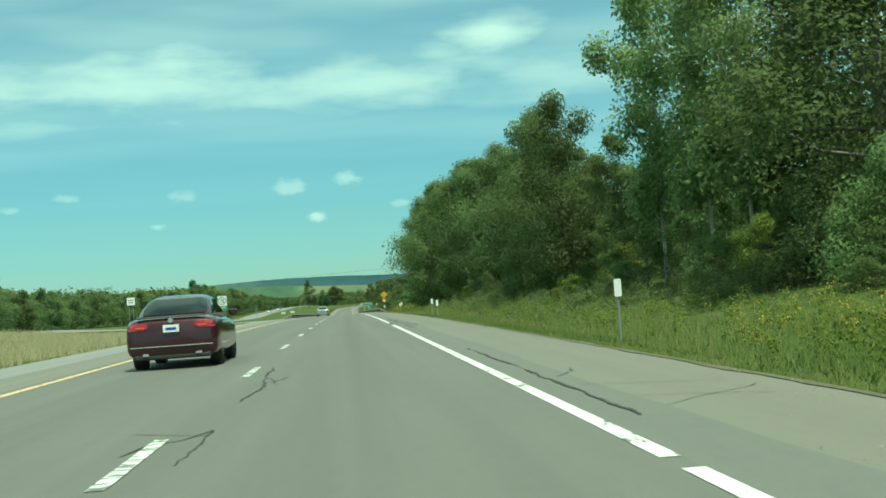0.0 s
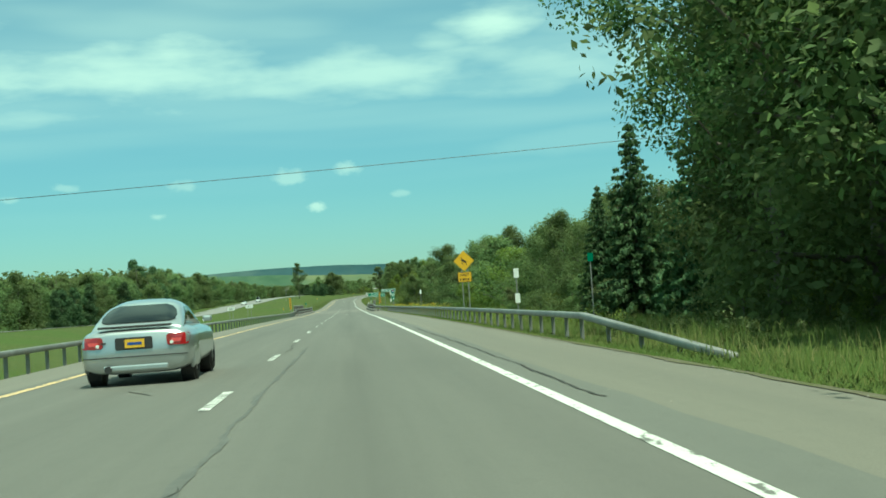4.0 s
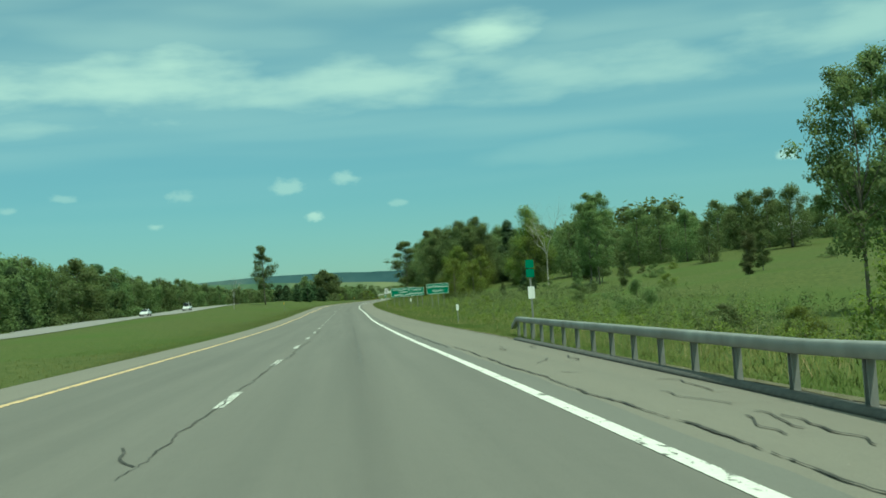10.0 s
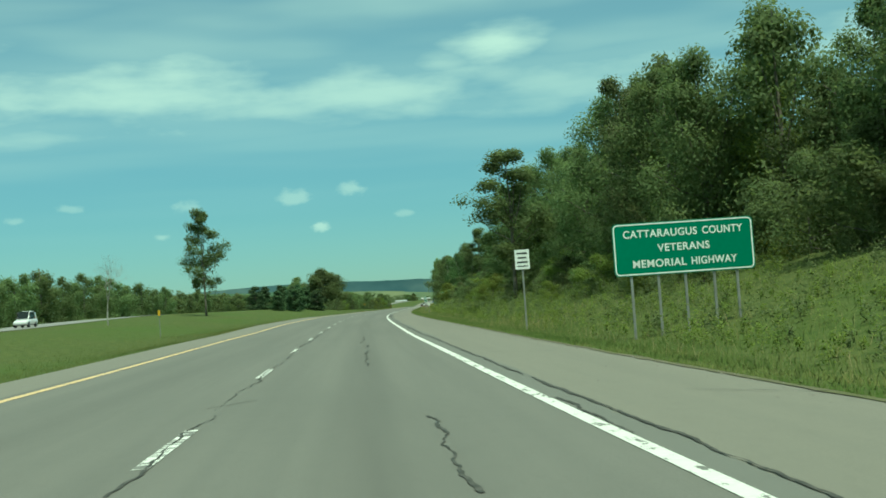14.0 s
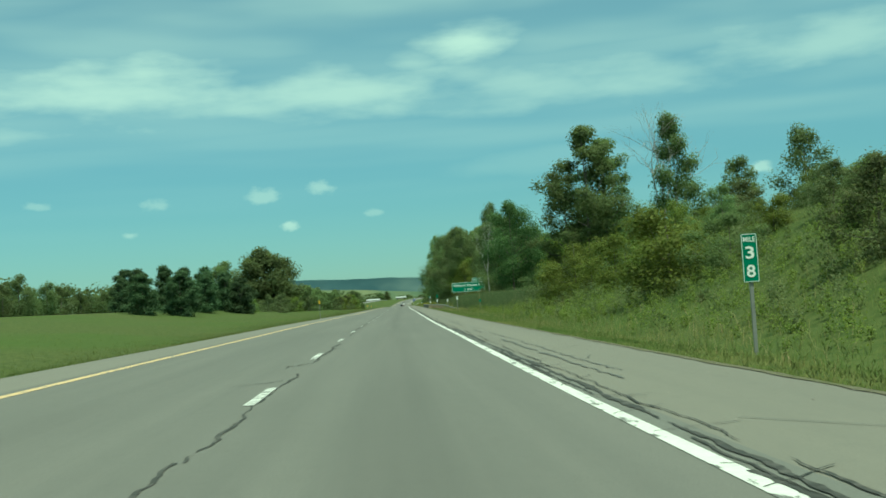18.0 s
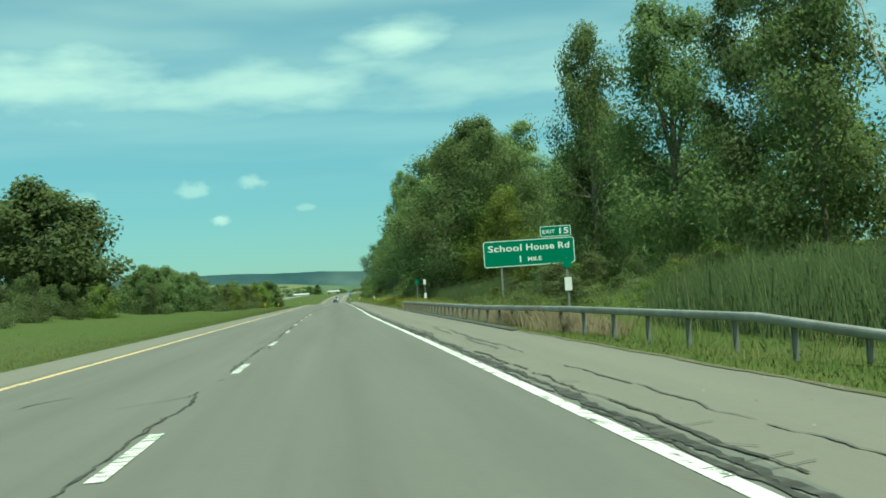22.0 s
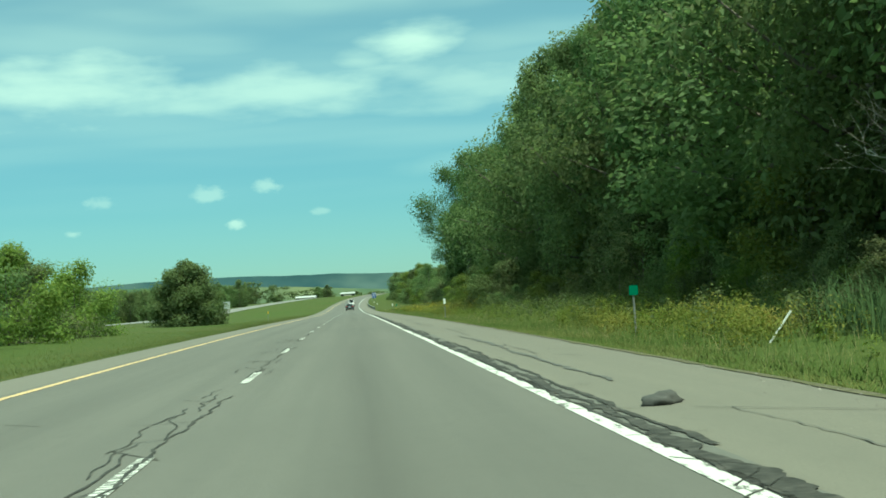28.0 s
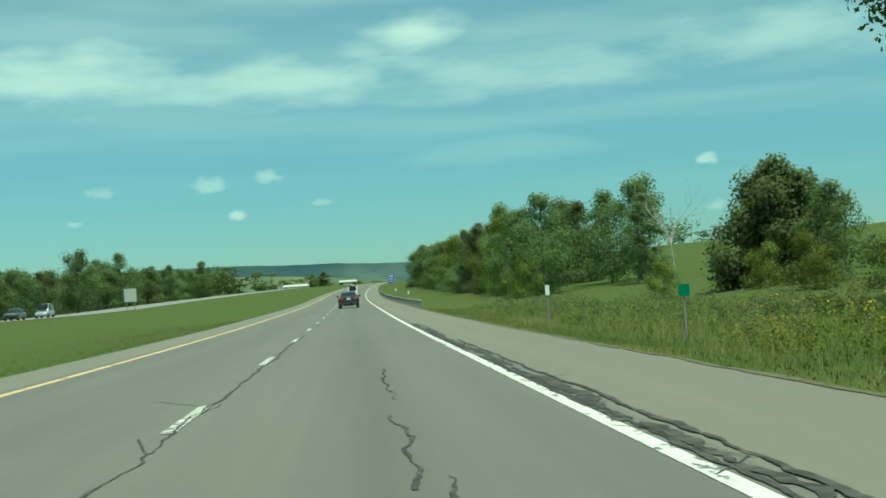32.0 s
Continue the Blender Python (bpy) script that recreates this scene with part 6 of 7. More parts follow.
    bars(p, BLACK, [(-0.2, 0.2, 2.64, 2.70), (-0.16, 0.16, 2.47, 2.53), (-0.2, 0.2, 2.3, 2.36), (-0.2, 0.2, 2.16, 2.2)])
    sign_post(t, 0, -0.8, 2.6)
    # left of the start: turning signs and the message board
    t = sign_at("no_u_turn_sign", 128.8, -12.36, "white no-U-turn sign over a small green plate on two posts", turn=4)
    p = board(t, -0.45, 0.45, 1.84, 2.83, WHITE, r=0.05)
    bm = bmesh.new()
    for i in range(24):
        a, b = 2 * math.pi * i / 24, 2 * math.pi * (i + 1) / 24
        bm.faces.new([bm.verts.new((q * math.cos(c), -0.008, 2.34 + q * math.sin(c))) for q, c in ((0.40, a), (0.33, a), (0.33, b), (0.40, b))])
    part("ring", bm, BLACK, p)
    bm = bmesh.new()
    box(bm, -0.14, -0.08, -0.010, -0.006, 2.16, 2.45)
    box(bm, 0.08, 0.14, -0.010, -0.006, 2.12, 2.45)
    box(bm, -0.14, 0.14, -0.0105, -0.0065, 2.44, 2.52)
    part("arrow", bm, BLACK, p)
    bm = box(bmesh.new(), -0.34, 0.34, -0.013, -0.011, -0.03, 0.03)
    bmesh.ops.rotate(bm, verts=bm.verts, cent=(0, 0, 0), matrix=Matrix.Rotation(radians(45), 3, "Y"))
    bmesh.ops.translate(bm, verts=bm.verts, vec=(0, 0, 2.34))
    part("slash", bm, BLACK, p)
    p = board(t, -0.45, 0.45, 1.46, 1.82, GREEN, r=0.03, border=WHITE, bw=0.015, name="plate")
    bars(p, WHITE, [(-0.3, 0.3, 1.6, 1.68)])
    sign_post(t, -0.28, -0.6, 2.5)
    sign_post(t, 0.28, -0.6, 2.5)
    t = thing("message_board", "black portable message board on an orange trailer", "message board", "", at(162, -20.2, ground(162, -20.2)))
    part("board", box(bmesh.new(), -1.45, 1.45, 0, 0.2, 2.3, 4.4, 0.03), BLACK, t)
    part("mast", box(bmesh.new(), 0.1, 0.28, 0.2, 0.4, 0.5, 4.4, 0.02), BLACK, t)
    part("trailer", box(bmesh.new(), -1.3, 1.3, -0.4, 1.0, 0.45, 0.75, 0.05), ORANGE, t)
    for x in (-1.1, 1.1):
        bm = bmesh.new()
        bmesh.ops.create_cone(bm, cap_ends=True, segments=20, radius1=0.3, radius2=0.3, depth=0.2, matrix=Matrix.Translation((x, 0.3, 0.3)) @ Matrix.Rotation(radians(90), 4, "Y"))
        part("wheel", bm, RUBBER, t)
    part("lamp", box(bmesh.new(), -0.55, -0.3, -0.02, -0.002, 3.2, 3.55, 0.01), WHITE, t, "small white light panel")
    for s, l, z, w, h in ((163.6, -27.2, 3.1, 0.5, 0.95), (349.5, -17.4, 1.3, 0.5, 0.5), (356, -15.2, 1.5, 0.55, 0.5)):
        t = sign_at("white_sign", s, l, "small white road sign on posts beyond the median")
        p = board(t, -w, w, z, z + h, WHITE, r=0.04)
        bars(p, BLACK, [(-w * 0.7, w * 0.7, z + h * 0.62, z + h * 0.72), (-w * 0.6, w * 0.6, z + h * 0.3, z + h * 0.4)])
        sign_post(t, -w * 0.5, ground(s, l) - 0.5, z + 0.4)
        sign_post(t, w * 0.5, ground(s, l) - 0.5, z + 0.4)
    t = sign_at("roadside_panel_sign", 1468, -35.4, "pale grey sign back on two posts beside the far carriageway", turn=6)
    p = board(t, -0.95, 0.95, 1.55, 3.65, ALU, r=0.05)
    sign_post(t, -0.6, -0.8, 3.3, w=0.1)
    sign_post(t, 0.6, -0.8, 3.3, w=0.1)
    t = sign_at("service_sign", 1487, 6.5, "blue service sign on two posts before the bend", turn=-2)
    p = board(t, -0.6, 0.6, 1.63, 3.3, BLUE, r=0.06, border=WHITE, bw=0.03)
    bars(p, WHITE, [(-0.4, 0.4, 2.85, 3.0), (-0.35, 0.35, 2.4, 2.55), (-0.4, 0.4, 2.0, 2.1)])
    sign_post(t, -0.4, -0.8, 3.0)
    sign_post(t, 0.4, -0.8, 3.0)


build_signs()


def delineator(s, l, top, plate=0.34, w=0.14, face=None, label="small white reflector marker on a slim steel post", second=False, lean=0.0):
    t = thing("roadside_marker", label, "road marker", "roadside markers", at(s, l, 0) @ Matrix.Rotation(radians(lean), 4, "Y"))
    part("plate", rounded(bmesh.new(), -w / 2, w / 2, top - plate, top, 0.025, -0.004, 0.008), face or WHITE, t)
    if second:
        part("plate", rounded(bmesh.new(), -w / 2, w / 2, top - plate - 0.9, top - 0.9, 0.02, -0.004, 0.008), face or WHITE, t)
    sign_post(t, 0, ground(s, l) - 0.4, top - 0.05, w=0.04)
    return t


for row in ((23.9, 5.2, 1.13), (73, 5.25, 0.85), (82.4, 5.6, 0.95), (134, 5.7, 0.88), (146, 6.4, 1.03), (266, 6.3, 1.85), (466, 6.2, 0.85), (545, 7.6, 1.2), (835, 6.0, 1.33),
            (868, 6.2, 1.15), (1055, 5.6, 1.0), (1186, 5.9, 1.05), (1306, 6.5, 1.1), (690, 6.2, 1.0), (1400, 6.0, 1.0), (1440, 6.0, 1.2)):
    delineator(*row)
delineator(203, 6.1, 1.88, second=True, w=0.18)
delineator(951.7, 5.86, 1.89, second=True, w=0.16, label="white roadside marker with two plates on a steel post")
delineator(325.8, 5.75, 2.3, second=True, w=0.18, label="white roadside marker with two plates on a steel post")
for s, l, top in ((208, 9.8, 2.4), (831.3, 8.0, 0.9), (1137, 7.0, 1.02), (1288.5, 6.5, 0.95), (959.5, 5.85, 2.0), (381, -7.3, 1.75), (157, -11.0, 1.9)):
    delineator(s, l, top, 0.34 if top > 1.2 else 0.24, 0.22, GREEN, "small green location marker on a slim post")
for s, l, top in ((837, -7.6, 1.73), (629, -12, 1.6), (1010, -7.8, 1.0), (1040, -7.7, 0.9), (1290, -12, 1.2), (395, -12, 1.1)):
    delineator(s, l, top, 0.32, 0.14, YELLOW, "small yellow reflector marker on the median")


def location_marker(s, l, top):
    """Two small green plates over a white one on a slim post."""
    t = thing("location_marker", "slim post with two small green plates above a white one", "road marker", "roadside markers", at(s, l, 0))
    for z in (top - 0.22, top - 0.47):
        part("green_plate", rounded(bmesh.new(), -0.11, 0.11, z, z + 0.22, 0.02, -0.004, 0.008), GREEN, t)
    part("white_plate", rounded(bmesh.new(), -0.09, 0.09, top - 1.05, top - 0.72, 0.02, -0.004, 0.008), WHITE, t)
    sign_post(t, 0, ground(s, l) - 0.4, top - 0.05, w=0.045)


location_marker(900.1, 5.78, 1.91)
location_marker(428.8, 4.98, 2.05)


def asphalt_lip(rows, label):
    """A low rolled kerb of asphalt below the guardrail."""
    o = new("asphalt_kerb", sweep("asphalt_kerb", along(rows, 1.5), -0.09, 0.09, -0.03, 0.05, DARK_JOINT, 0.03))
    tagged(o, label, "kerb", kind="structure")


asphalt_lip([(397, 3.72, 0), (406, 3.95, 0), (427, 4.25, 0)], "low dark asphalt kerb below the guardrail")
asphalt_lip([(899, 4.2, 0), (908, 4.22, 0), (954, 4.22, 0)], "low dark asphalt kerb below the guardrail")
# tilted white plate fixed to the bridge rail
t = thing("bridge_marker", "tilted white plate fixed on top of the bridge railing", "road marker", "", at(368, 3.48, 0.92))
bm = rounded(bmesh.new(), -0.10, 0.09, 0.07, 0.19, 0.02, -0.004, 0.01)
bmesh.ops.rotate(bm, verts=bm.verts, cent=(0, 0, 0.1), matrix=Matrix.Rotation(radians(14), 3, "Y"))
part("plate", bm, WHITE, t)
part("bracket", box(bmesh.new(), -0.05, 0.06, -0.01, 0.02, -0.04, 0.09, 0.005), WHITE, t)


def build_wire():
    bm = bmesh.new()
    tube(bm, [P(214, l, 7.0 + 0.035 * l + 0.00018 * (l + 5) ** 2) for l in range(-90, 61, 5)], [0.014] * 31, 5)
    w = thing("utility_line", "black overhead wire strung across the highway between poles", "overhead wire")
    part("cable", bm, BLACK, w)
    for l, top in ((-90, 6.0), (60, 10.2)):
        bm = bmesh.new()
        p = P(214, l, 0)
        g = ground(214, l)
        tube(bm, [p + Vector((0, 0, g - 0.5)), p + Vector((0, 0, top))], [0.16, 0.11], 8)
        part("pole", bm, BARK, w)


build_wire()


# ---- crossover at the start ----
def build_crossover():
    rows = [(60, L_EDGE, L_EDGE - 1.9), (118, L_EDGE, L_EDGE - 2.2), (128, L_EDGE, -9.6), (136, L_EDGE, -14), (140, L_EDGE, OPP_IN), (152, L_EDGE, OPP_IN), (156, L_EDGE, -14), (162, L_EDGE, -9.0), (172, L_EDGE, -7.6)]
    verts, uv, faces = [], [], []
    rows = [(-60, L_EDGE, L_EDGE - 1.9)] + rows
    n = 10
    dense = []
    for a, b in zip(rows, rows[1:]):
        for i in range(3):
            dense.append(tuple(x + (y - x) * i / 3 for x, y in zip(a, b)))
    dense.append(rows[-1])
    for s, l0, l1 in dense:
        for j in range(n + 1):
            l = l0 + (l1 - l0) * j / n
            verts.append(P(s, l, max(ground(s, l), -0.1) + 0.07 if l < L_EDGE else -0.004))
            uv.append((l, s))
    for i in range(len(dense) - 1):
        for j in range(n):
            a = i * (n + 1) + j
            faces.append((a + 1, a, a + n + 1, a + n + 2))
    o = new("crossover_pavement", mesh_arrays("crossover_pavement", verts, faces, FAR_ROAD, uv))
    tagged(o, "pale paved crossover joining the two carriageways", "pavement", kind="structure")


build_crossover()


# ---- cars ----
from mathutils.bvhtree import BVHTree


def paint(name, c, metal=0.4, rough=0.28):
    return surface(name, tuple(x * 0.92 for x in c), c, 60.0, rough, metal, 0.0, coat=0.8)


GLASS = bpy.data.materials.new("tinted_glass")
GLASS.use_nodes = True
_b = GLASS.node_tree.nodes["Principled BSDF"]
_b.inputs["Base Color"].default_value = (0.008, 0.012, 0.012, 1)
_b.inputs["Roughness"].default_value = 0.04
_b.inputs["Specular IOR Level"].default_value = 0.35
LAMP_RED = surface("red_lamp_lens", (0.26, 0.008, 0.012), (0.34, 0.014, 0.018), 30.0, 0.12, bump=0, coat=1.0)
LAMP_BRIGHT = surface("bright_lamp_lens", (0.62, 0.05, 0.06), (0.75, 0.10, 0.10), 30.0, 0.15, bump=0, coat=1.0)
CHROME = surface("chrome", (0.7, 0.7, 0.7), (0.8, 0.8, 0.8), 30.0, 0.12, 1.0, bump=0)
ALLOY = surface("alloy_rim", (0.4, 0.41, 0.42), (0.52, 0.53, 0.54), 20.0, 0.3, 0.9, bump=0)
TRIM = surface("black_trim", (0.02, 0.02, 0.02), (0.035, 0.035, 0.035), 20.0, 0.6, bump=0.05)
PLATE_YELLOW = surface("yellow_plate", (0.68, 0.38, 0.03), (0.75, 0.45, 0.05), 20.0, 0.5, bump=0)


def ring(w, z0, z1, e=3.6, n=28):
    zc, hz = (z0 + z1) / 2, (z1 - z0) / 2
    out = []
    for i in range(n):
        a = 2 * math.pi * i / n
        c, s = math.cos(a), math.sin(a)
        out.append((w * math.copysign(abs(c) ** (2 / e), c), zc + hz * math.copysign(abs(s) ** (2 / e), s)))
    return out


def loft(sections, n=28, e=3.6, sub=3):
    """A closed skin through sections (y, half width, low, high), smoothed between them."""
    rows = []
    for a, b in zip(sections, sections[1:]):
        for i in range(sub):
            u = i / sub
            rows.append(tuple(x + (y - x) * u for x, y in zip(a, b)))
    rows.append(sections[-1])
    bm = bmesh.new()
    rings = [[bm.verts.new((x, r[0], z)) for x, z in ring(r[1], r[2], r[3], e, n)] for r in rows]
    for ra, rb in zip(rings, rings[1:]):
        for k in range(n):
            bm.faces.new((ra[k], ra[(k + 1) % n], rb[(k + 1) % n], rb[k]))
    bm.faces.new(rings[0])
    bm.faces.new(rings[-1][::-1])
    bmesh.ops.smooth_vert(bm, verts=bm.verts, factor=0.35, use_axis_x=False, use_axis_y=True, use_axis_z=True)
    bmesh.ops.recalc_face_normals(bm, faces=bm.faces)
    return bm


def panel(pts, push=(0, 0, 0), rows=None):
    """A curved panel from a grid of points."""
    bm = bmesh.new()
    grid = [[bm.verts.new(Vector(p) + Vector(push)) for p in r] for r in pts]
    for a, b in zip(grid, grid[1:]):
        for i in range(len(a) - 1):
            bm.faces.new((a[i], a[i + 1], b[i + 1], b[i]))
    bmesh.ops.recalc_face_normals(bm, faces=bm.faces)
    return bm


def drape(tree, rows, way, lift):
    """Moves a grid of points along `way` until they lie on a skin, a little proud of it."""
    way = Vector(way)
    out = []
    for r in rows:
        line = []
        for p in r:
            hit = tree.ray_cast(Vector(p) - way * 3.0, way)[0]
            if hit is None:
                hit = tree.find_nearest(Vector(p))[0]
            line.append(hit - way * lift)
        out.append(line)
    return out


def skin(*lofts):
    """Search trees over the car's skins, joined."""
    bm = bmesh.new()
    for b in lofts:
        me = bpy.data.meshes.new("skin")
        b.to_mesh(me)
        bm.from_mesh(me)
        bpy.data.meshes.remove(me)
    tree = BVHTree.FromBMesh(bm)
    bm.free()
    return tree


def spread(rows, across=9):
    """A grid of (x, z) places from rows (z, x from, x to)."""
    return [[(a + (b - a) * i / (across - 1), 0.0, z) for i in range(across)] for z, a, b in rows]


def wheel_meshes(r, w):
    bm = bmesh.new()
    prof = [(0.60 * r, -w / 2), (0.9 * r, -w / 2), (r, -w / 2 + 0.03), (r, w / 2 - 0.03), (0.9 * r, w / 2), (0.60 * r, w / 2)]
    n = 32
    rows = [[bm.verts.new((x, q * math.cos(2 * math.pi * k / n), q * math.sin(2 * math.pi * k / n))) for k in range(n)] for q, x in prof]
    for a, b in zip(rows, rows[1:]):
        for k in range(n):
            bm.faces.new((a[k], a[(k + 1) % n], b[(k + 1) % n], b[k]))
    bmesh.ops.recalc_face_normals(bm, faces=bm.faces)
    tyre = bm_mesh("tyre", bm, RUBBER, True)
    bm = bmesh.new()
    bmesh.ops.create_cone(bm, cap_ends=True, segments=24, radius1=0.16 * r, radius2=0.12 * r, depth=w * 0.9, matrix=Matrix.Rotation(radians(90), 4, "Y"))
    for i in range(6):
        a = 2 * math.pi * i / 6
        q = bmesh.ops.create_cube(bm, size=1.0)
        m = Matrix.Rotation(a, 4, "X") @ Matrix.Translation((w * 0.36, 0, 0.36 * r)) @ Matrix.Diagonal((0.03, 0.14 * r, 0.52 * r, 1))
        bmesh.ops.transform(bm, matrix=m, verts=q["verts"])
        q = bmesh.ops.create_cube(bm, size=1.0)
        m = Matrix.Rotation(a, 4, "X") @ Matrix.Translation((-w * 0.36, 0, 0.36 * r)) @ Matrix.Diagonal((0.03, 0.14 * r, 0.52 * r, 1))
        bmesh.ops.transform(bm, matrix=m, verts=q["verts"])
    for x in (-w * 0.40, w * 0.40):
        for k in range(n):
            a, b = 2 * math.pi * k / n, 2 * math.pi * (k + 1) / n
            bm.faces.new([bm.verts.new((x, q * math.cos(c), q * math.sin(c))) for q, c in ((0.62 * r, a), (0.54 * r, a), (0.54 * r, b), (0.62 * r, b))])
    return tyre, bm_mesh("rim", bm, ALLOY)


def hubs(t, xs, ys, r, w):
    tyre, rim = wheel_meshes(r, w)
    for y in ys:
        for sx in (-1, 1):
            wh = part("wheel", tyre, None, t)
            wh.name = "wheel"
            wh.matrix_basis = Matrix.Translation((sx * xs, y, r))
            part("rim", rim, None, wh)
            bm = bmesh.new()
            bmesh.ops.create_cone(bm, cap_ends=True, segments=28, radius1=r * 1.13, radius2=r * 1.13, depth=w, matrix=Matrix.Translation((sx * (xs - 0.035), y, r * 1.02)) @ Matrix.Rotation(radians(90), 4, "Y"))
            part("wheel_arch", bm, TRIM, t)


def make_sedan(name, label, body_paint, m, tail_bright=True):
    t = thing(name, label, "car", "", m)
    body = loft([(0.0, 0.77, 0.27, 0.90), (0.07, 0.855, 0.21, 0.97), (0.35, 0.89, 0.19, 1.02), (0.8, 0.895, 0.2, 1.01), (1.6, 0.90, 0.18, 0.96), (3.0, 0.90, 0.18, 0.94), (3.7, 0.89, 0.2, 0.90),
                 (4.3, 0.84, 0.22, 0.80), (4.58, 0.74, 0.26, 0.70), (4.66, 0.6, 0.32, 0.62)], e=5.0)
    cab = loft([(0.5, 0.72, 0.85, 0.99), (0.85, 0.70, 0.85, 1.18), (1.35, 0.635, 0.85, 1.385), (1.9, 0.62, 0.85, 1.425), (2.4, 0.63, 0.85, 1.40), (3.0, 0.68, 0.85, 1.18), (3.45, 0.72, 0.85, 0.94)], e=4.2)
    tree = skin(body, cab)
    part("body", body, body_paint, t, smooth=True)
    part("roof", cab, body_paint, t, smooth=True)
    rear = spread([(1.045, -0.60, 0.60), (1.12, -0.615, 0.615), (1.2, -0.60, 0.60), (1.28, -0.575, 0.575), (1.345, -0.53, 0.53)], 15)
    part("rear_window", panel(drape(tree, rear, (0, 1, 0), 0.03)), GLASS, t, "dark tinted rear window", smooth=True)
    for sx in (-1, 1):
        side = [[(0, y0 + (y1 - y0) * v / 8, z) for v in range(9)] for z, y0, y1 in ((1.01, 0.85, 3.1), (1.1, 1.0, 2.95), (1.2, 1.15, 2.75), (1.3, 1.4, 2.5))]
        part("side_window", panel(drape(tree, side, (-sx, 0, 0), 0.008)), GLASS, t, smooth=True)
        lamp = spread([(0.765, sx * 0.52, sx * 0.80), (0.80, sx * 0.44, sx * 0.83), (0.85, sx * 0.43, sx * 0.845), (0.90, sx * 0.47, sx * 0.84)], 7)
        p = part("tail_lamp", panel(drape(tree, lamp, (0, 1, 0), 0.012)), LAMP_RED, t, "red wrap-around tail lamp", smooth=True)
        inner = spread([(0.80, sx * 0.50, sx * 0.66), (0.835, sx * 0.49, sx * 0.67)], 4)
        part("brake_light", panel(drape(tree, inner, (0, 1, 0), 0.018)), LAMP_BRIGHT, p, smooth=True)
        bm = bmesh.new()
        box(bm, sx * 0.93 - 0.09, sx * 0.93 + 0.09, 2.86, 2.98, 0.93, 1.07, 0.03)
        part("mirror", bm, body_paint, t)
        part("exhaust", box(bmesh.new(), sx * 0.5 - 0.06, sx * 0.5 + 0.06, -0.02, 0.1, 0.27, 0.32, 0.01), CHROME, t)
    p = part("number_plate", rounded(bmesh.new(), -0.15, 0.15, 0.71, 0.85, 0.01, -0.035, -0.02), WHITE, t)
    part("bar", box(bmesh.new(), -0.10, 0.10, -0.039, -0.036, 0.75, 0.80), BLUE, p)
    part("trim_strip", box(bmesh.new(), -0.78, 0.78, -0.03, 0.06, 0.435, 0.455, 0.006), CHROME, t)
    part("lower_bumper", box(bmesh.new(), -0.72, 0.72, 0.0, 0.3, 0.2, 0.30, 0.03), TRIM, t)
    part("boot_lip", box(bmesh.new(), -0.66, 0.66, 0.03, 0.12, 0.985, 1.005, 0.008), TRIM, t)
    bm = bmesh.new()
    bmesh.ops.create_cone(bm, cap_ends=True, segments=20, radius1=0.055, radius2=0.05, depth=0.02, matrix=Matrix.Translation((0, -0.015, 0.93)) @ Matrix.Rotation(radians(90), 4, "X"))
    part("badge", bm, CHROME, t)
    part("antenna", box(bmesh.new(), -0.015, 0.015, 1.5, 1.62, 1.42, 1.46, 0.006), TRIM, t)
    hubs(t, 0.765, (0.98, 3.62), 0.315, 0.2)
    return t


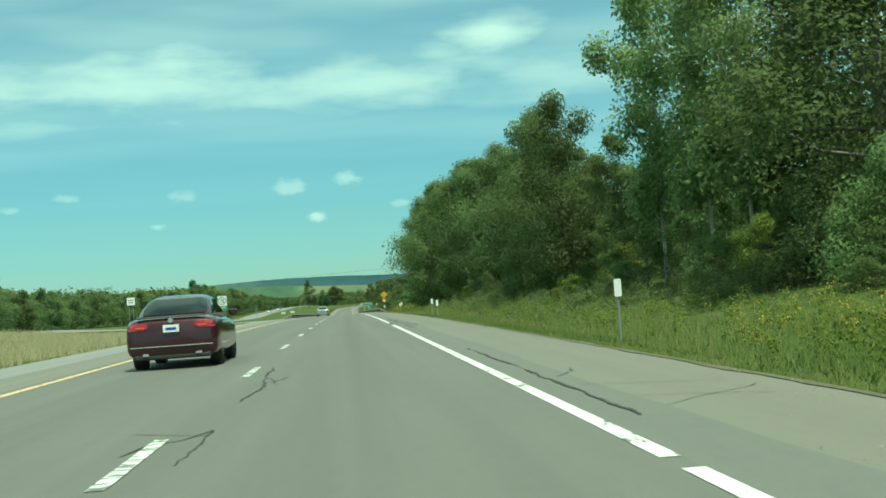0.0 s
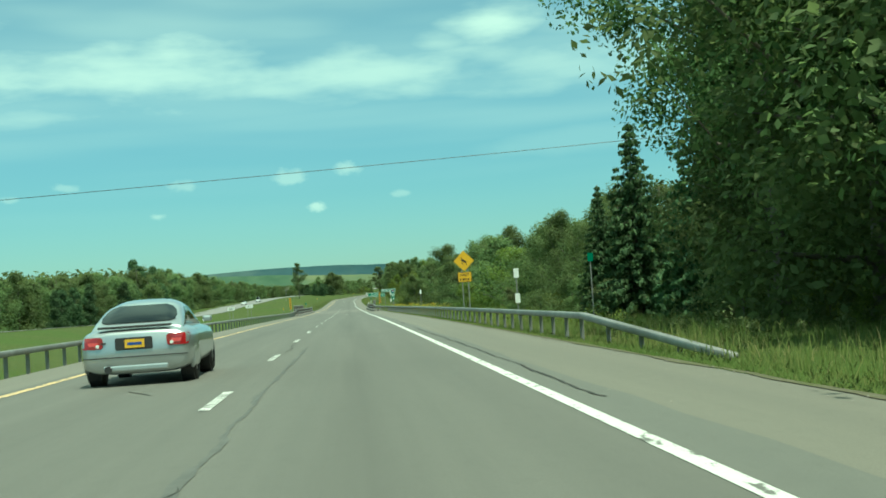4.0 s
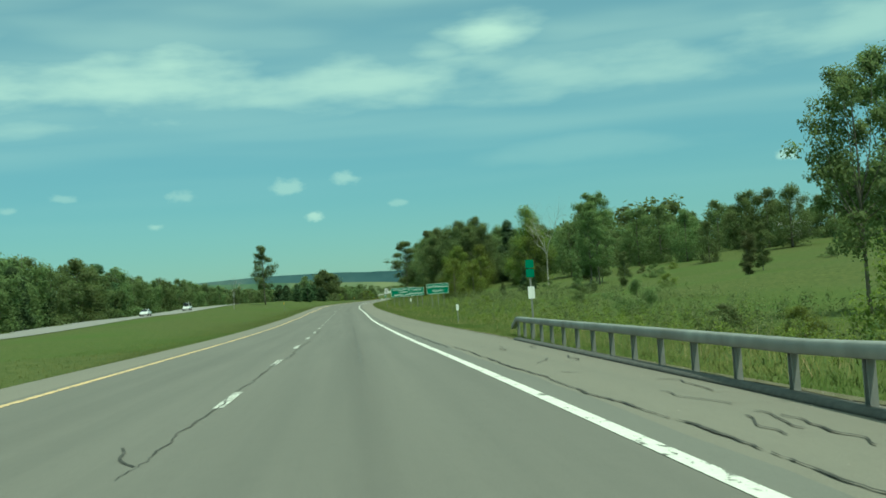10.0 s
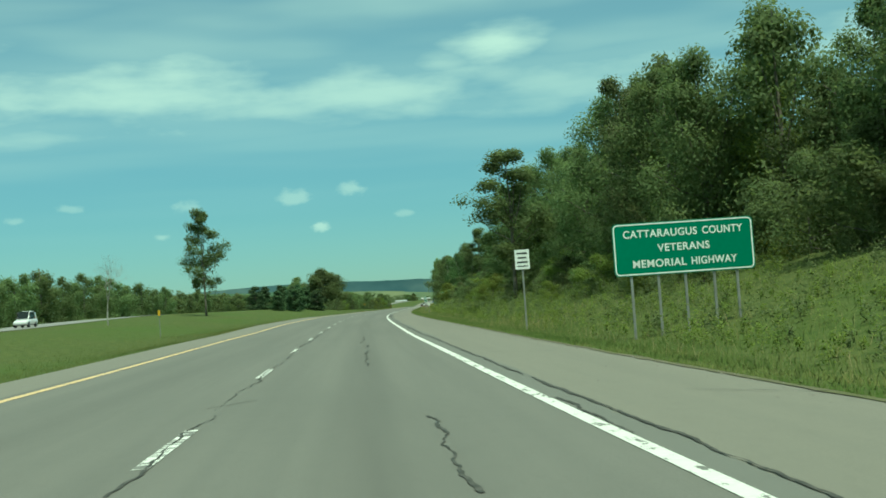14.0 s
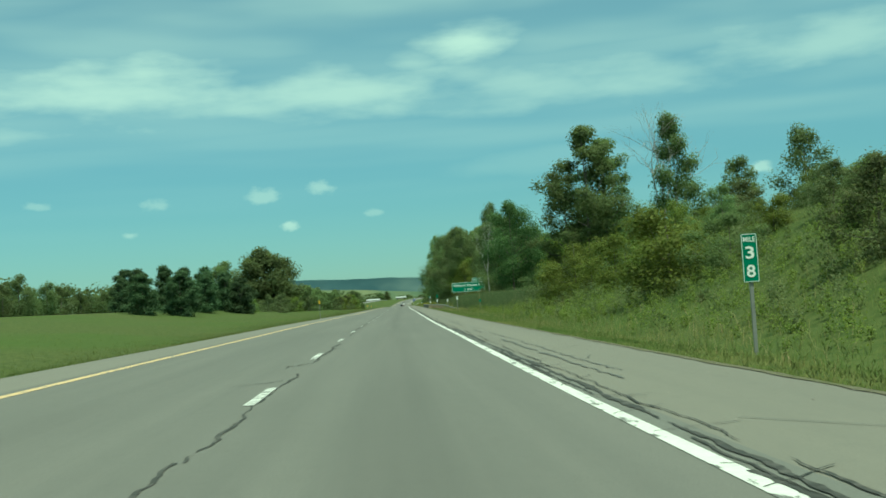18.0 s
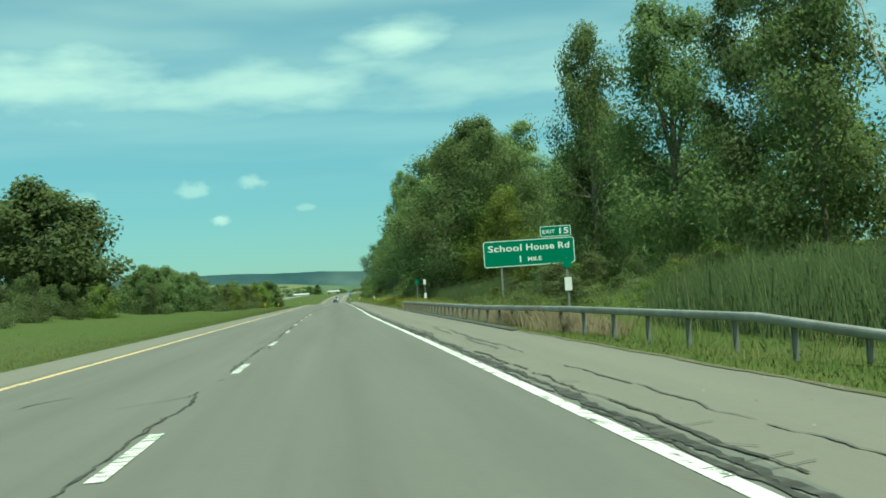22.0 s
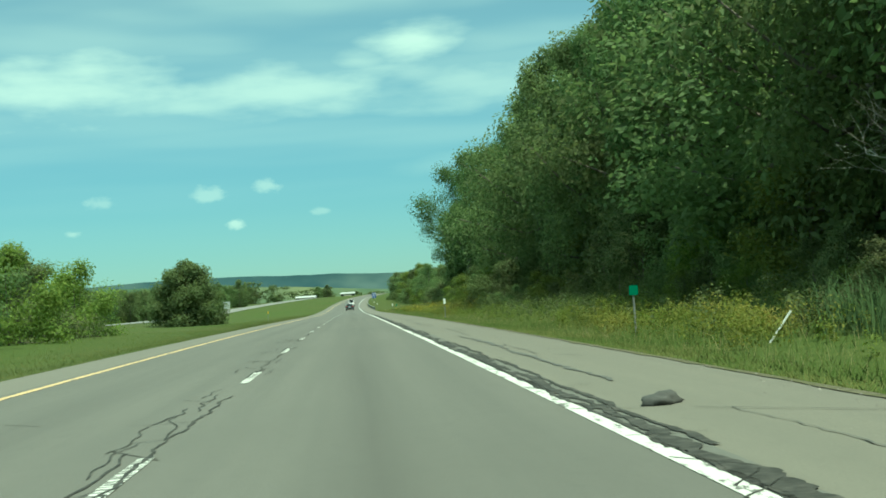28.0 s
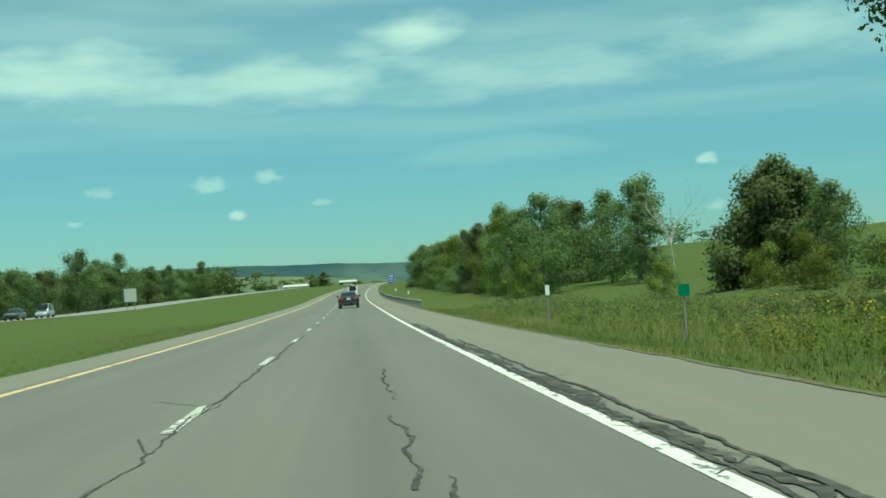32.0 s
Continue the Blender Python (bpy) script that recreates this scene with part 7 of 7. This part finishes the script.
def make_coupe(name, label, body_paint, m):
    t = thing(name, label, "car", "", m)
    body = loft([(0.0, 0.74, 0.26, 0.80), (0.06, 0.82, 0.19, 0.87), (0.3, 0.865, 0.17, 0.91), (0.75, 0.885, 0.17, 0.92), (1.5, 0.865, 0.17, 0.90), (2.6, 0.86, 0.17, 0.89), (3.2, 0.87, 0.18, 0.86),
                 (3.65, 0.80, 0.2, 0.74), (3.85, 0.68, 0.26, 0.64), (3.92, 0.5, 0.34, 0.56)], e=4.2)
    cab = loft([(0.22, 0.72, 0.75, 0.88), (0.6, 0.70, 0.75, 1.08), (1.1, 0.66, 0.75, 1.26), (1.65, 0.62, 0.75, 1.33), (2.1, 0.62, 0.75, 1.28), (2.6, 0.66, 0.75, 1.05), (2.95, 0.70, 0.75, 0.87)], e=3.0)
    tree = skin(body, cab)
    part("body", body, body_paint, t, smooth=True)
    part("roof", cab, body_paint, t, smooth=True)
    rear = spread([(0.975, -0.50, 0.50), (0.995, -0.575, 0.575), (1.06, -0.59, 0.59), (1.14, -0.55, 0.55), (1.2, -0.48, 0.48), (1.235, -0.37, 0.37)], 15)
    part("rear_window", panel(drape(tree, rear, (0, 1, 0), 0.03)), GLASS, t, "dark tinted hatch window", smooth=True)
    for sx in (-1, 1):
        side = [[(0, y0 + (y1 - y0) * v / 8, z) for v in range(9)] for z, y0, y1 in ((0.94, 1.0, 2.6), (1.02, 1.05, 2.45), (1.1, 1.15, 2.25), (1.17, 1.35, 2.0))]
        part("side_window", panel(drape(tree, side, (-sx, 0, 0), 0.008)), GLASS, t, smooth=True)
        lamp_rows = spread([(0.595, sx * 0.52, sx * 0.79), (0.615, sx * 0.495, sx * 0.815), (0.69, sx * 0.485, sx * 0.83), (0.75, sx * 0.49, sx * 0.825), (0.775, sx * 0.52, sx * 0.80)], 7)
        lamp = part("tail_lamp", panel(drape(tree, lamp_rows, (0, 1, 0), 0.014)), LAMP_RED, t, "rounded red tail lamp", smooth=True)
        inner = spread([(0.64, sx * 0.56, sx * 0.70), (0.70, sx * 0.56, sx * 0.72)], 4)
        part("brake_light", panel(drape(tree, inner, (0, 1, 0), 0.02)), LAMP_BRIGHT, lamp, smooth=True)
        bm = bmesh.new()
        bmesh.ops.create_cone(bm, cap_ends=True, segments=16, radius1=0.028, radius2=0.028, depth=0.012, matrix=Matrix.Translation((sx * 0.565, -0.028, 0.64)) @ Matrix.Rotation(radians(90), 4, "X"))
        part("reversing_lamp", bm, WHITE, lamp)
        part("mirror", box(bmesh.new(), sx * 0.87 - 0.08, sx * 0.87 + 0.08, 2.3, 2.4, 0.88, 0.98, 0.03), body_paint, t)
        bm = loft([(0.3, 0.04, 0.2, 0.66), (0.75, 0.075, 0.2, 0.72), (1.2, 0.04, 0.2, 0.64)], n=14, e=2.4, sub=4)
        bmesh.ops.translate(bm, verts=bm.verts, vec=(sx * 0.82, 0, 0))
        part("fender", bm, body_paint, t, smooth=True)
    part("spoiler", box(bmesh.new(), -0.56, 0.56, 0.02, 0.16, 0.895, 0.93, 0.012), TRIM, t, "dark spoiler lip")
    r = part("plate_recess", rounded(bmesh.new(), -0.30, 0.27, 0.56, 0.75, 0.03, -0.02, 0.0), TRIM, t)
    p = part("number_plate", rounded(bmesh.new(), -0.15, 0.15, 0.59, 0.72, 0.01, -0.032, -0.022), PLATE_YELLOW, t)
    part("bar", box(bmesh.new(), -0.11, 0.11, -0.036, -0.033, 0.635, 0.675), BLUE, p)
    part("bumper_line", box(bmesh.new(), -0.80, 0.80, -0.012, 0.05, 0.445, 0.46, 0.005), TRIM, t)
    part("lower_bumper", box(bmesh.new(), -0.5, 0.5, -0.012, 0.2, 0.225, 0.33, 0.03), body_paint, t)
    bm = bmesh.new()
    bmesh.ops.create_cone(bm, cap_ends=True, segments=20, radius1=0.055, radius2=0.055, depth=0.14, matrix=Matrix.Translation((-0.42, 0.0, 0.27)) @ Matrix.Rotation(radians(90), 4, "X"))
    part("exhaust", bm, TRIM, t)
    part("badge", box(bmesh.new(), -0.52, -0.44, -0.016, -0.01, 0.665, 0.69), TRIM, t)
    hubs(t, 0.755, (0.74, 3.14), 0.315, 0.2)
    return t


def far_car(s, l, dz, body_paint, label, turn=0.0, van=False, name="car"):
    t = thing(name, label, "car", "vehicles on the far carriageway", at(s, l, dz, turn))
    h = 1.9 if van else 1.45
    part("body", loft([(0.0, 0.8, 0.3, 0.95), (0.3, 0.88, 0.2, 1.0), (3.6, 0.88, 0.2, 0.95), (4.4, 0.8, 0.25, 0.75), (4.55, 0.6, 0.3, 0.65)]), body_paint, t, smooth=True)
    part("roof", loft([(0.1 if van else 0.5, 0.75, 0.85, 1.0), (0.3 if van else 1.2, 0.7, 0.85, h), (2.4, 0.68, 0.85, h), (3.3, 0.7, 0.85, 0.97)]), body_paint, t, smooth=True)
    part("windscreen", panel([[(x, 3.28 - 0.78 * u, 1.0 + (h - 1.08) * u) for x in (-0.6, 0, 0.6)] for u in (0, 0.5, 1)], (0, 0.05, 0.02)), GLASS, t)
    part("rear_window", panel([[(x, 0.52 + 0.6 * u if not van else 0.12 + 0.15 * u, 1.02 + (h - 1.1) * u) for x in (-0.55, 0, 0.55)] for u in (0, 0.5, 1)], (0, -0.06, 0.02)), GLASS, t)
    for sx in (-1, 1):
        part("tail_lamp", box(bmesh.new(), sx * 0.7 - 0.1, sx * 0.7 + 0.1, -0.03, 0.05, 0.75, 0.9, 0.01), LAMP_RED, t)
        part("side_window", panel([[(sx * (0.76 - 0.06 * u), 0.9 + 2.0 * v, 1.0 + (h - 1.12) * u) for v in (0, 0.5, 1)] for u in (0, 1)], (sx * 0.015, 0, 0)), GLASS, t)
    hubs(t, 0.79, (0.9, 3.6), 0.31, 0.2)
    return t


MAROON = paint("maroon_car_paint", (0.05, 0.008, 0.013), 0.4)
SILVER = paint("silver_car_paint", (0.52, 0.56, 0.56), 0.75, 0.3)
DARK_PAINT = paint("black_car_paint", (0.02, 0.018, 0.02), 0.4)
WHITE_CAR = paint("white_car_paint", (0.75, 0.76, 0.74), 0.0)
make_sedan("sedan", "dark maroon sedan with red tail lamps in the passing lane", MAROON, at(24.4, -3.33, 0.0))
make_coupe("coupe", "silver rounded coupe with a yellow plate in the passing lane", SILVER, at(177.9, -3.3, 0.0))
make_sedan("sedan", "dark sedan driving ahead in the lane before the bend", DARK_PAINT, at(1370.0, -0.35, 0.0))
far_car(1462, -0.1, 0, WHITE_CAR, "white van far ahead on the road", van=True, name="van")
for s, mt, lab, v in ((1424, DARK_PAINT, "small dark car on the far carriageway", False), (1439, SILVER, "dark pickup-like car on the far carriageway", True), (654, WHITE_CAR, "white car on the far carriageway", False), (706, WHITE_CAR, "white van on the far carriageway", True)):
    far_car(s, -41.2, profile(s, FAR_SIDE), mt, lab, 180, v)


# ---- buildings far off ----
def shed(s, l, dz, w, d, h, roof_h, label, wall_mat, roof_mat, turn=0.0):
    t = thing("farm_shed", label, "building", "farm buildings", at(s, l, dz, turn))
    part("wall", box(bmesh.new(), -w / 2, w / 2, 0, d, -0.5, h), wall_mat, t)
    bm = bmesh.new()
    vs = [bm.verts.new(p) for p in ((-w / 2 - 0.4, -0.4, h), (w / 2 + 0.4, -0.4, h), (w / 2 + 0.4, d + 0.4, h), (-w / 2 - 0.4, d + 0.4, h), (-w / 2 - 0.4, d / 2, h + roof_h), (w / 2 + 0.4, d / 2, h + roof_h))]
    for f in ((0, 1, 5, 4), (2, 3, 4, 5), (1, 2, 5), (3, 0, 4), (3, 2, 1, 0)):
        bm.faces.new([vs[i] for i in f])
    part("roof", bm, roof_mat, t)
    for x in np.linspace(-w * 0.4, w * 0.4, max(int(w / 6), 2)):
        part("door", box(bmesh.new(), x - 1.0, x + 1.0, -0.06, -0.003, 0, h * 0.75), TRIM, t)
    return t


METAL_ROOF = surface("white_metal_roof", (0.42, 0.43, 0.41), (0.52, 0.53, 0.51), 0.6, 0.55, 0.0, 0.05, 3.0)
TAN_WALL = surface("tan_metal_wall", (0.42, 0.38, 0.30), (0.52, 0.47, 0.38), 0.8, 0.7, 0.0, 0.05, 3.0)
shed(1900, -47, -1.2, 12, 10, 1.9, 1.1, "long low farm shed with a white metal roof", TAN_WALL, METAL_ROOF)
shed(1950, -24, -0.3, 9, 8, 1.8, 1.0, "pale farm shed beside the far road", TAN_WALL, METAL_ROOF)
shed(604, 76, ground(604, 76), 5.0, 4, 2.4, 0.8, "small white shed on the grassy hill", WHITE, METAL_ROOF)


# ---- grass, weeds and reeds ----
HEIGHT_CACHE = {}


def ground_fast(s, l):
    """Ground height in the world, read from a 2 m by 0.5 m grid."""
    key = (round(s / 2), round(l * 2))
    if key not in HEIGHT_CACHE:
        ss, ll = key[0] * 2.0, key[1] / 2.0
        HEIGHT_CACHE[key] = P(ss, ll, ground(ss, ll) if (ll > R_EDGE or ll < L_EDGE) else -0.04)
    return HEIGHT_CACHE[key]


def tufts(name, n, place, size, wide, lean, mat, label, category="grass", seed=1, bent=False):
    """Blades of grass; place(rng, n) gives (s, l, height factor) rows. Bent blades arch over towards their tips."""
    rng = np.random.default_rng(seed)
    base, hs = [], []
    for s, l, k in place(rng, n):
        ks, kl = int(s // 2), int(math.floor(l * 2))
        a, b = ground_fast(ks * 2, kl / 2), ground_fast(ks * 2 + 2, kl / 2)
        c = ground_fast(ks * 2, kl / 2 + 0.5)
        u, v = s / 2 - ks, l * 2 - kl
        base.append((a.x + (b.x - a.x) * u + (c.x - a.x) * v, a.y + (b.y - a.y) * u + (c.y - a.y) * v, a.z + (b.z - a.z) * u + (c.z - a.z) * v - 0.02))
        hs.append(k)
    base = np.array(base)
    hs = np.array(hs)
    m = len(base)
    h = size * hs * rng.uniform(0.55, 1.3, m)
    a = rng.uniform(-math.pi / 2, math.pi / 2, m)
    d = np.stack([np.cos(a), np.sin(a), np.zeros(m)], 1) * (wide * rng.uniform(0.6, 1.4, m))[:, None]
    b = rng.uniform(0, 2 * math.pi, m)
    over = np.stack([np.cos(b), np.sin(b), np.zeros(m)], 1) * (h * lean * rng.uniform(0, 1, m))[:, None]
    rise = np.stack([np.zeros(m), np.zeros(m), h], 1)
    if bent:
        mid, tip = base + over * 0.3 + rise * 0.62, base + over + rise * 0.92
        v = np.stack([base - d, base + d, mid + d * 0.8, mid - d * 0.8, tip], 1).reshape(-1, 3)
        o = np.arange(m)[:, None] * 5
        f = np.concatenate([o + np.array([[0, 1, 2]]), o + np.array([[0, 2, 3]]), o + np.array([[3, 2, 4]])])
        k = 5
    else:
        v = np.stack([base - d, base + d, base + over + rise], 1).reshape(-1, 3)
        f = np.arange(m * 3).reshape(m, 3)
        k = 3
    # soft shading: blades catch the light as the sward does
    up = np.repeat(np.stack([rng.normal(size=m) * 0.3, rng.normal(size=m) * 0.3, np.ones(m)], 1), k, 0)
    up /= np.linalg.norm(up, axis=1)[:, None]
    o = new(name, mesh_arrays(name, v, f, mat, None, True, up))
    tagged(o, label, category, kind="stuff")
    return o


def verge_right(rng, n):
    s = rng.uniform(-2, 1345, n)
    l = R_EDGE + 0.05 + rng.gamma(1.6, 2.2, n)
    ok = (l < 15) & ~((s > 325) & (s < 396) & (l < 5.2))
    s, l = s[ok], l[ok]
    k = 0.3 + 0.2 * np.clip((l - R_EDGE) / 1.0, 0, 1) + 0.5 * np.clip((l - R_EDGE - 1.2) / 1.4, 0, 1)
    clump = np.array([0.6 + 0.8 * (noise.noise(Vector((a * 0.35, b * 0.8, 2))) + 0.5) for a, b in zip(s, l)])
    return list(zip(s, l, k * clump))


def verge_left(rng, n):
    s = rng.uniform(20, 1350, n)
    l = L_EDGE - 0.1 - rng.gamma(1.3, 2.6, n)
    ok = (l > -19) & ~((s > 316) & (s < 392) & (l > -8.2)) & ~((s < 175) & (l > -9.8))
    s, l = s[ok], l[ok]
    return list(zip(s, l, 0.5 + 0.5 * np.clip((L_EDGE - l) / 3, 0, 1)))


WEEDY = [(0, 30, 6.0, 10), (138, 200, 5.4, 9.5), (196, 320, 5.2, 7.5), (992, 1022, 6.0, 10), (962, 992, 6, 10), (1022, 1090, 6.2, 10), (1128, 1160, 6.0, 9), (1196, 1300, 5.6, 10.5), (505, 530, 6, 9)]


def weeds(rng, n, stretches=WEEDY):
    out = []
    total = sum(b - a for a, b, _, _ in stretches)
    for a, b, l0, l1 in stretches:
        m = int(n * (b - a) / total)
        for s, l, k in zip(rng.uniform(a, b, m), rng.uniform(l0, l1, m), rng.uniform(0.7, 1.2, m)):
            patch = noise.noise(Vector((s * 0.22, l * 0.55, 7)))
            if patch > rng.uniform(-0.75, 0.1):
                out.append((s, l, k * (0.95 + 0.6 * patch)))
    return out


def weed_clumps(name, n, stretches, lo, hi, leaf, per, mat, label, seed):
    """Bushy weeds: clumps of small leaves standing on the verge."""
    rng = np.random.default_rng(seed)
    cs, rs = [], []
    for s, l, k in weeds(rng, n, stretches):
        p = ground_fast(s, l)
        h = rng.uniform(lo, hi) * k
        dx, dy = rng.uniform(-0.25, 0.25), rng.uniform(-1, 1)
        for u in (0.3, 0.75):
            cs.append((p.x + dx, p.y + dy, p.z + h * u))
            rs.append(h * (0.42 - 0.14 * u))
    v, f, sn = leaf_cloud(rng, cs, rs, per, leaf, 1.0, soft=0.75)
    sn[:, 2] += 0.6
    sn /= np.linalg.norm(sn, axis=1)[:, None]
    o = new(name, mesh_arrays(name, v, f, mat, None, True, sn))
    tagged(o, label, "weeds", kind="stuff")


def verge_near(rng, n):
    s, l = rng.uniform(-2, 1345, n), R_EDGE + 0.02 + rng.gamma(1.1, 0.8, n)
    ok = (l < 8) & ~((s > 325) & (s < 396) & (l < 5.2))
    return list(zip(s[ok], l[ok], 0.45 + 0.55 * np.clip((l[ok] - R_EDGE) / 1.8, 0, 1)))


def reed_places(rng, n):
    out = []
    for s, l, k in zip(rng.uniform(806, 903, n), 8.2 + rng.beta(1.1, 1.4, n) * 9.5, rng.uniform(0.75, 1.1, n)):
        out.append((s, l, k * min(max((1.55 - ground(s, l)) / 1.9, 0.25), 1.0)))
    return out


tufts("verge_grass", 330000, verge_near, 0.15, 0.012, 1.3, GRASS, "short green grass along the pavement edge", seed=3)
tufts("tall_grass", 200000, lambda rng, n: [x for x in verge_right(rng, n) if x[1] > 5.3], 0.27, 0.007, 1.5, GRASS, "tall soft grass on the outer verge", seed=13, bent=True)
tufts("median_grass", 200000, verge_left, 0.11, 0.010, 1.2, GRASS, "mown green grass of the median", seed=4)
tufts("dry_grass", 36000, lambda rng, n: [x for x in verge_right(rng, n) if x[1] > 5.2], 0.42, 0.004, 1.0, GRASS_DRY, "pale seeding grass stalks among the verge grass", seed=5, bent=True)
tufts("straw_grass", 30000, lambda rng, n: list(zip(rng.uniform(897, 960, n), rng.uniform(4.7, 6.6, n), rng.uniform(0.8, 1.2, n))), 0.5, 0.009, 0.9, STRAW, "dry straw-coloured grass behind the guardrail", seed=6, bent=True)
tufts("hay_field", 60000, lambda rng, n: list(zip(rng.uniform(10, 130, n), rng.uniform(-36, -11, n), rng.uniform(0.7, 1.2, n))), 0.5, 0.012, 0.8, STRAW, "tan uncut hay on the median", seed=24)
tufts("rank_grass", 22000, lambda rng, n: list(zip(rng.uniform(958, 1000, n), rng.uniform(8.3, 13, n), rng.uniform(0.7, 1.1, n))), 1.5, 0.010, 0.8, REED, "rank waist-high green grass below the woods", seed=27, bent=True)
tufts("rank_grass", 16000, lambda rng, n: list(zip(rng.uniform(1090, 1130, n), rng.uniform(8.6, 12, n), rng.uniform(0.5, 1.0, n))), 1.2, 0.010, 0.9, REED, "rank waist-high green grass below the woods", seed=28, bent=True)
tufts("lush_grass", 36000, lambda rng, n: weeds(rng, n), 0.42, 0.008, 1.2, GRASS, "lush knee-high grass and weeds on the verge", seed=23, bent=True)
tufts("dead_reeds", 2500, lambda rng, n: reed_places(rng, n), 2.1, 0.008, 0.4, GRASS_DRY, "dry pale stalks among the cattails", "reeds", seed=9)
tufts("cattails", 80000, lambda rng, n: reed_places(rng, n), 1.8, 0.011, 0.75, REED, "dense bed of tall green cattails beside the shoulder", "reeds", seed=8, bent=True)
tufts("bank_grass", 120000, lambda rng, n: list(zip(rng.uniform(20, 1340, n), rng.uniform(9, 19, n), rng.uniform(0.6, 1.3, n))), 0.26, 0.009, 1.5, GRASS, "rough grass on the cut bank", seed=10)
weed_clumps("goldenrod_weeds", 5200, [(956, 992, 5.9, 9), (956, 992, 5.9, 9), (-2, 24, 7.0, 10.5), (240, 320, 5.4, 7), (140, 170, 5.8, 8), (992, 1024, 6.4, 10), (1050, 1095, 6.8, 9), (1128, 1150, 6.8, 9), (1196, 1285, 6.4, 10.5)], 0.4, 0.85, 0.03, 44, GOLDEN, "yellow-green flowering weeds along the verge", 15)
weed_clumps("green_weeds", 8200, [(319, 342, 5.2, 10), (319, 342, 5.2, 10), (570, 830, 6.8, 14), (700, 830, 7.5, 15), (1150, 1290, 6.8, 12), (1000, 1095, 6.8, 11), (20, 66, 6.8, 11), (60, 170, 6.8, 12), (196, 320, 5.4, 9), (400, 560, 7, 13), (560, 840, 7, 14), (905, 965, 7, 14), (1020, 1130, 6.8, 11), (1130, 1345, 7, 14)], 0.25, 0.7, 0.03, 40, LEAF_LIGHT, "leafy green weeds on the verge and bank", 16)
weed_clumps("olive_weeds", 5200, [(570, 840, 7.5, 16), (690, 836, 9, 18), (40, 190, 7.5, 14), (400, 570, 8, 18), (905, 965, 8, 15), (1010, 1100, 7.5, 12), (1130, 1345, 7.5, 13)], 0.4, 1.0, 0.035, 46, LEAF_DRY, "dull olive weeds and brambles on the bank", 17)


def flowers():
    rng = np.random.default_rng(12)
    cs, rs = [], []
    for s, l, k in weeds(rng, 2600, [(0, 24, 6.6, 10), (138, 168, 5.4, 8.0), (240, 320, 5.2, 7.0), (992, 1022, 6.0, 9.5), (1050, 1090, 6.5, 9), (1196, 1285, 6.0, 10.5)]):
        p = ground_fast(s, l)
        cs.append((p.x + rng.uniform(-0.3, 0.3), p.y + rng.uniform(-1, 1), p.z + rng.uniform(0.5, 0.95)))
        rs.append(rng.uniform(0.05, 0.13))
    v, f, _ = leaf_cloud(rng, cs, rs, 6, 0.022)
    o = new("yellow_flowers", mesh_arrays("yellow_flowers", v, f, FLOWER))
    tagged(o, "small yellow flower heads among the verge weeds", "flowers", kind="stuff")


flowers()


def litter():
    t = thing("tyre_scrap", "dark scrap of rubber lying on the shoulder", "debris", "", at(1117, 2.66, 0.0, 40))
    rng = random.Random(3)
    bm = bmesh.new()
    bmesh.ops.create_icosphere(bm, subdivisions=3, radius=1.0)
    for v in bm.verts:
        k = 1 + 0.35 * noise.noise(v.co * 1.8)
        v.co = Vector((v.co.x * 0.22 * k, v.co.y * 0.14 * k, max(v.co.z, -0.2) * 0.09 * k + 0.015))
    part("scrap", bm, DARK_JOINT, t, smooth=True)
    t = thing("broken_post", "leaning broken white marker post in the grass", "road marker", "", stand(1129, 7.6, 0.1) @ Matrix.Rotation(radians(38), 4, "Y"))
    part("post", box(bmesh.new(), -0.018, 0.018, -0.012, 0.012, 0, 0.85, 0.004), WHITE, t)
    t = thing("paper_scrap", "crumpled pale scrap on the deck beside the kerb", "litter", "", at(369.5, 2.55, 0.0))
    bm = bmesh.new()
    bmesh.ops.create_icosphere(bm, subdivisions=2, radius=0.1)
    for v in bm.verts:
        v.co = Vector((v.co.x * 1.4, v.co.y, (v.co.z + 0.06) * 0.5)) * (1 + 0.4 * noise.noise(v.co * 20))
    part("scrap", bm, CONCRETE, t)


litter()
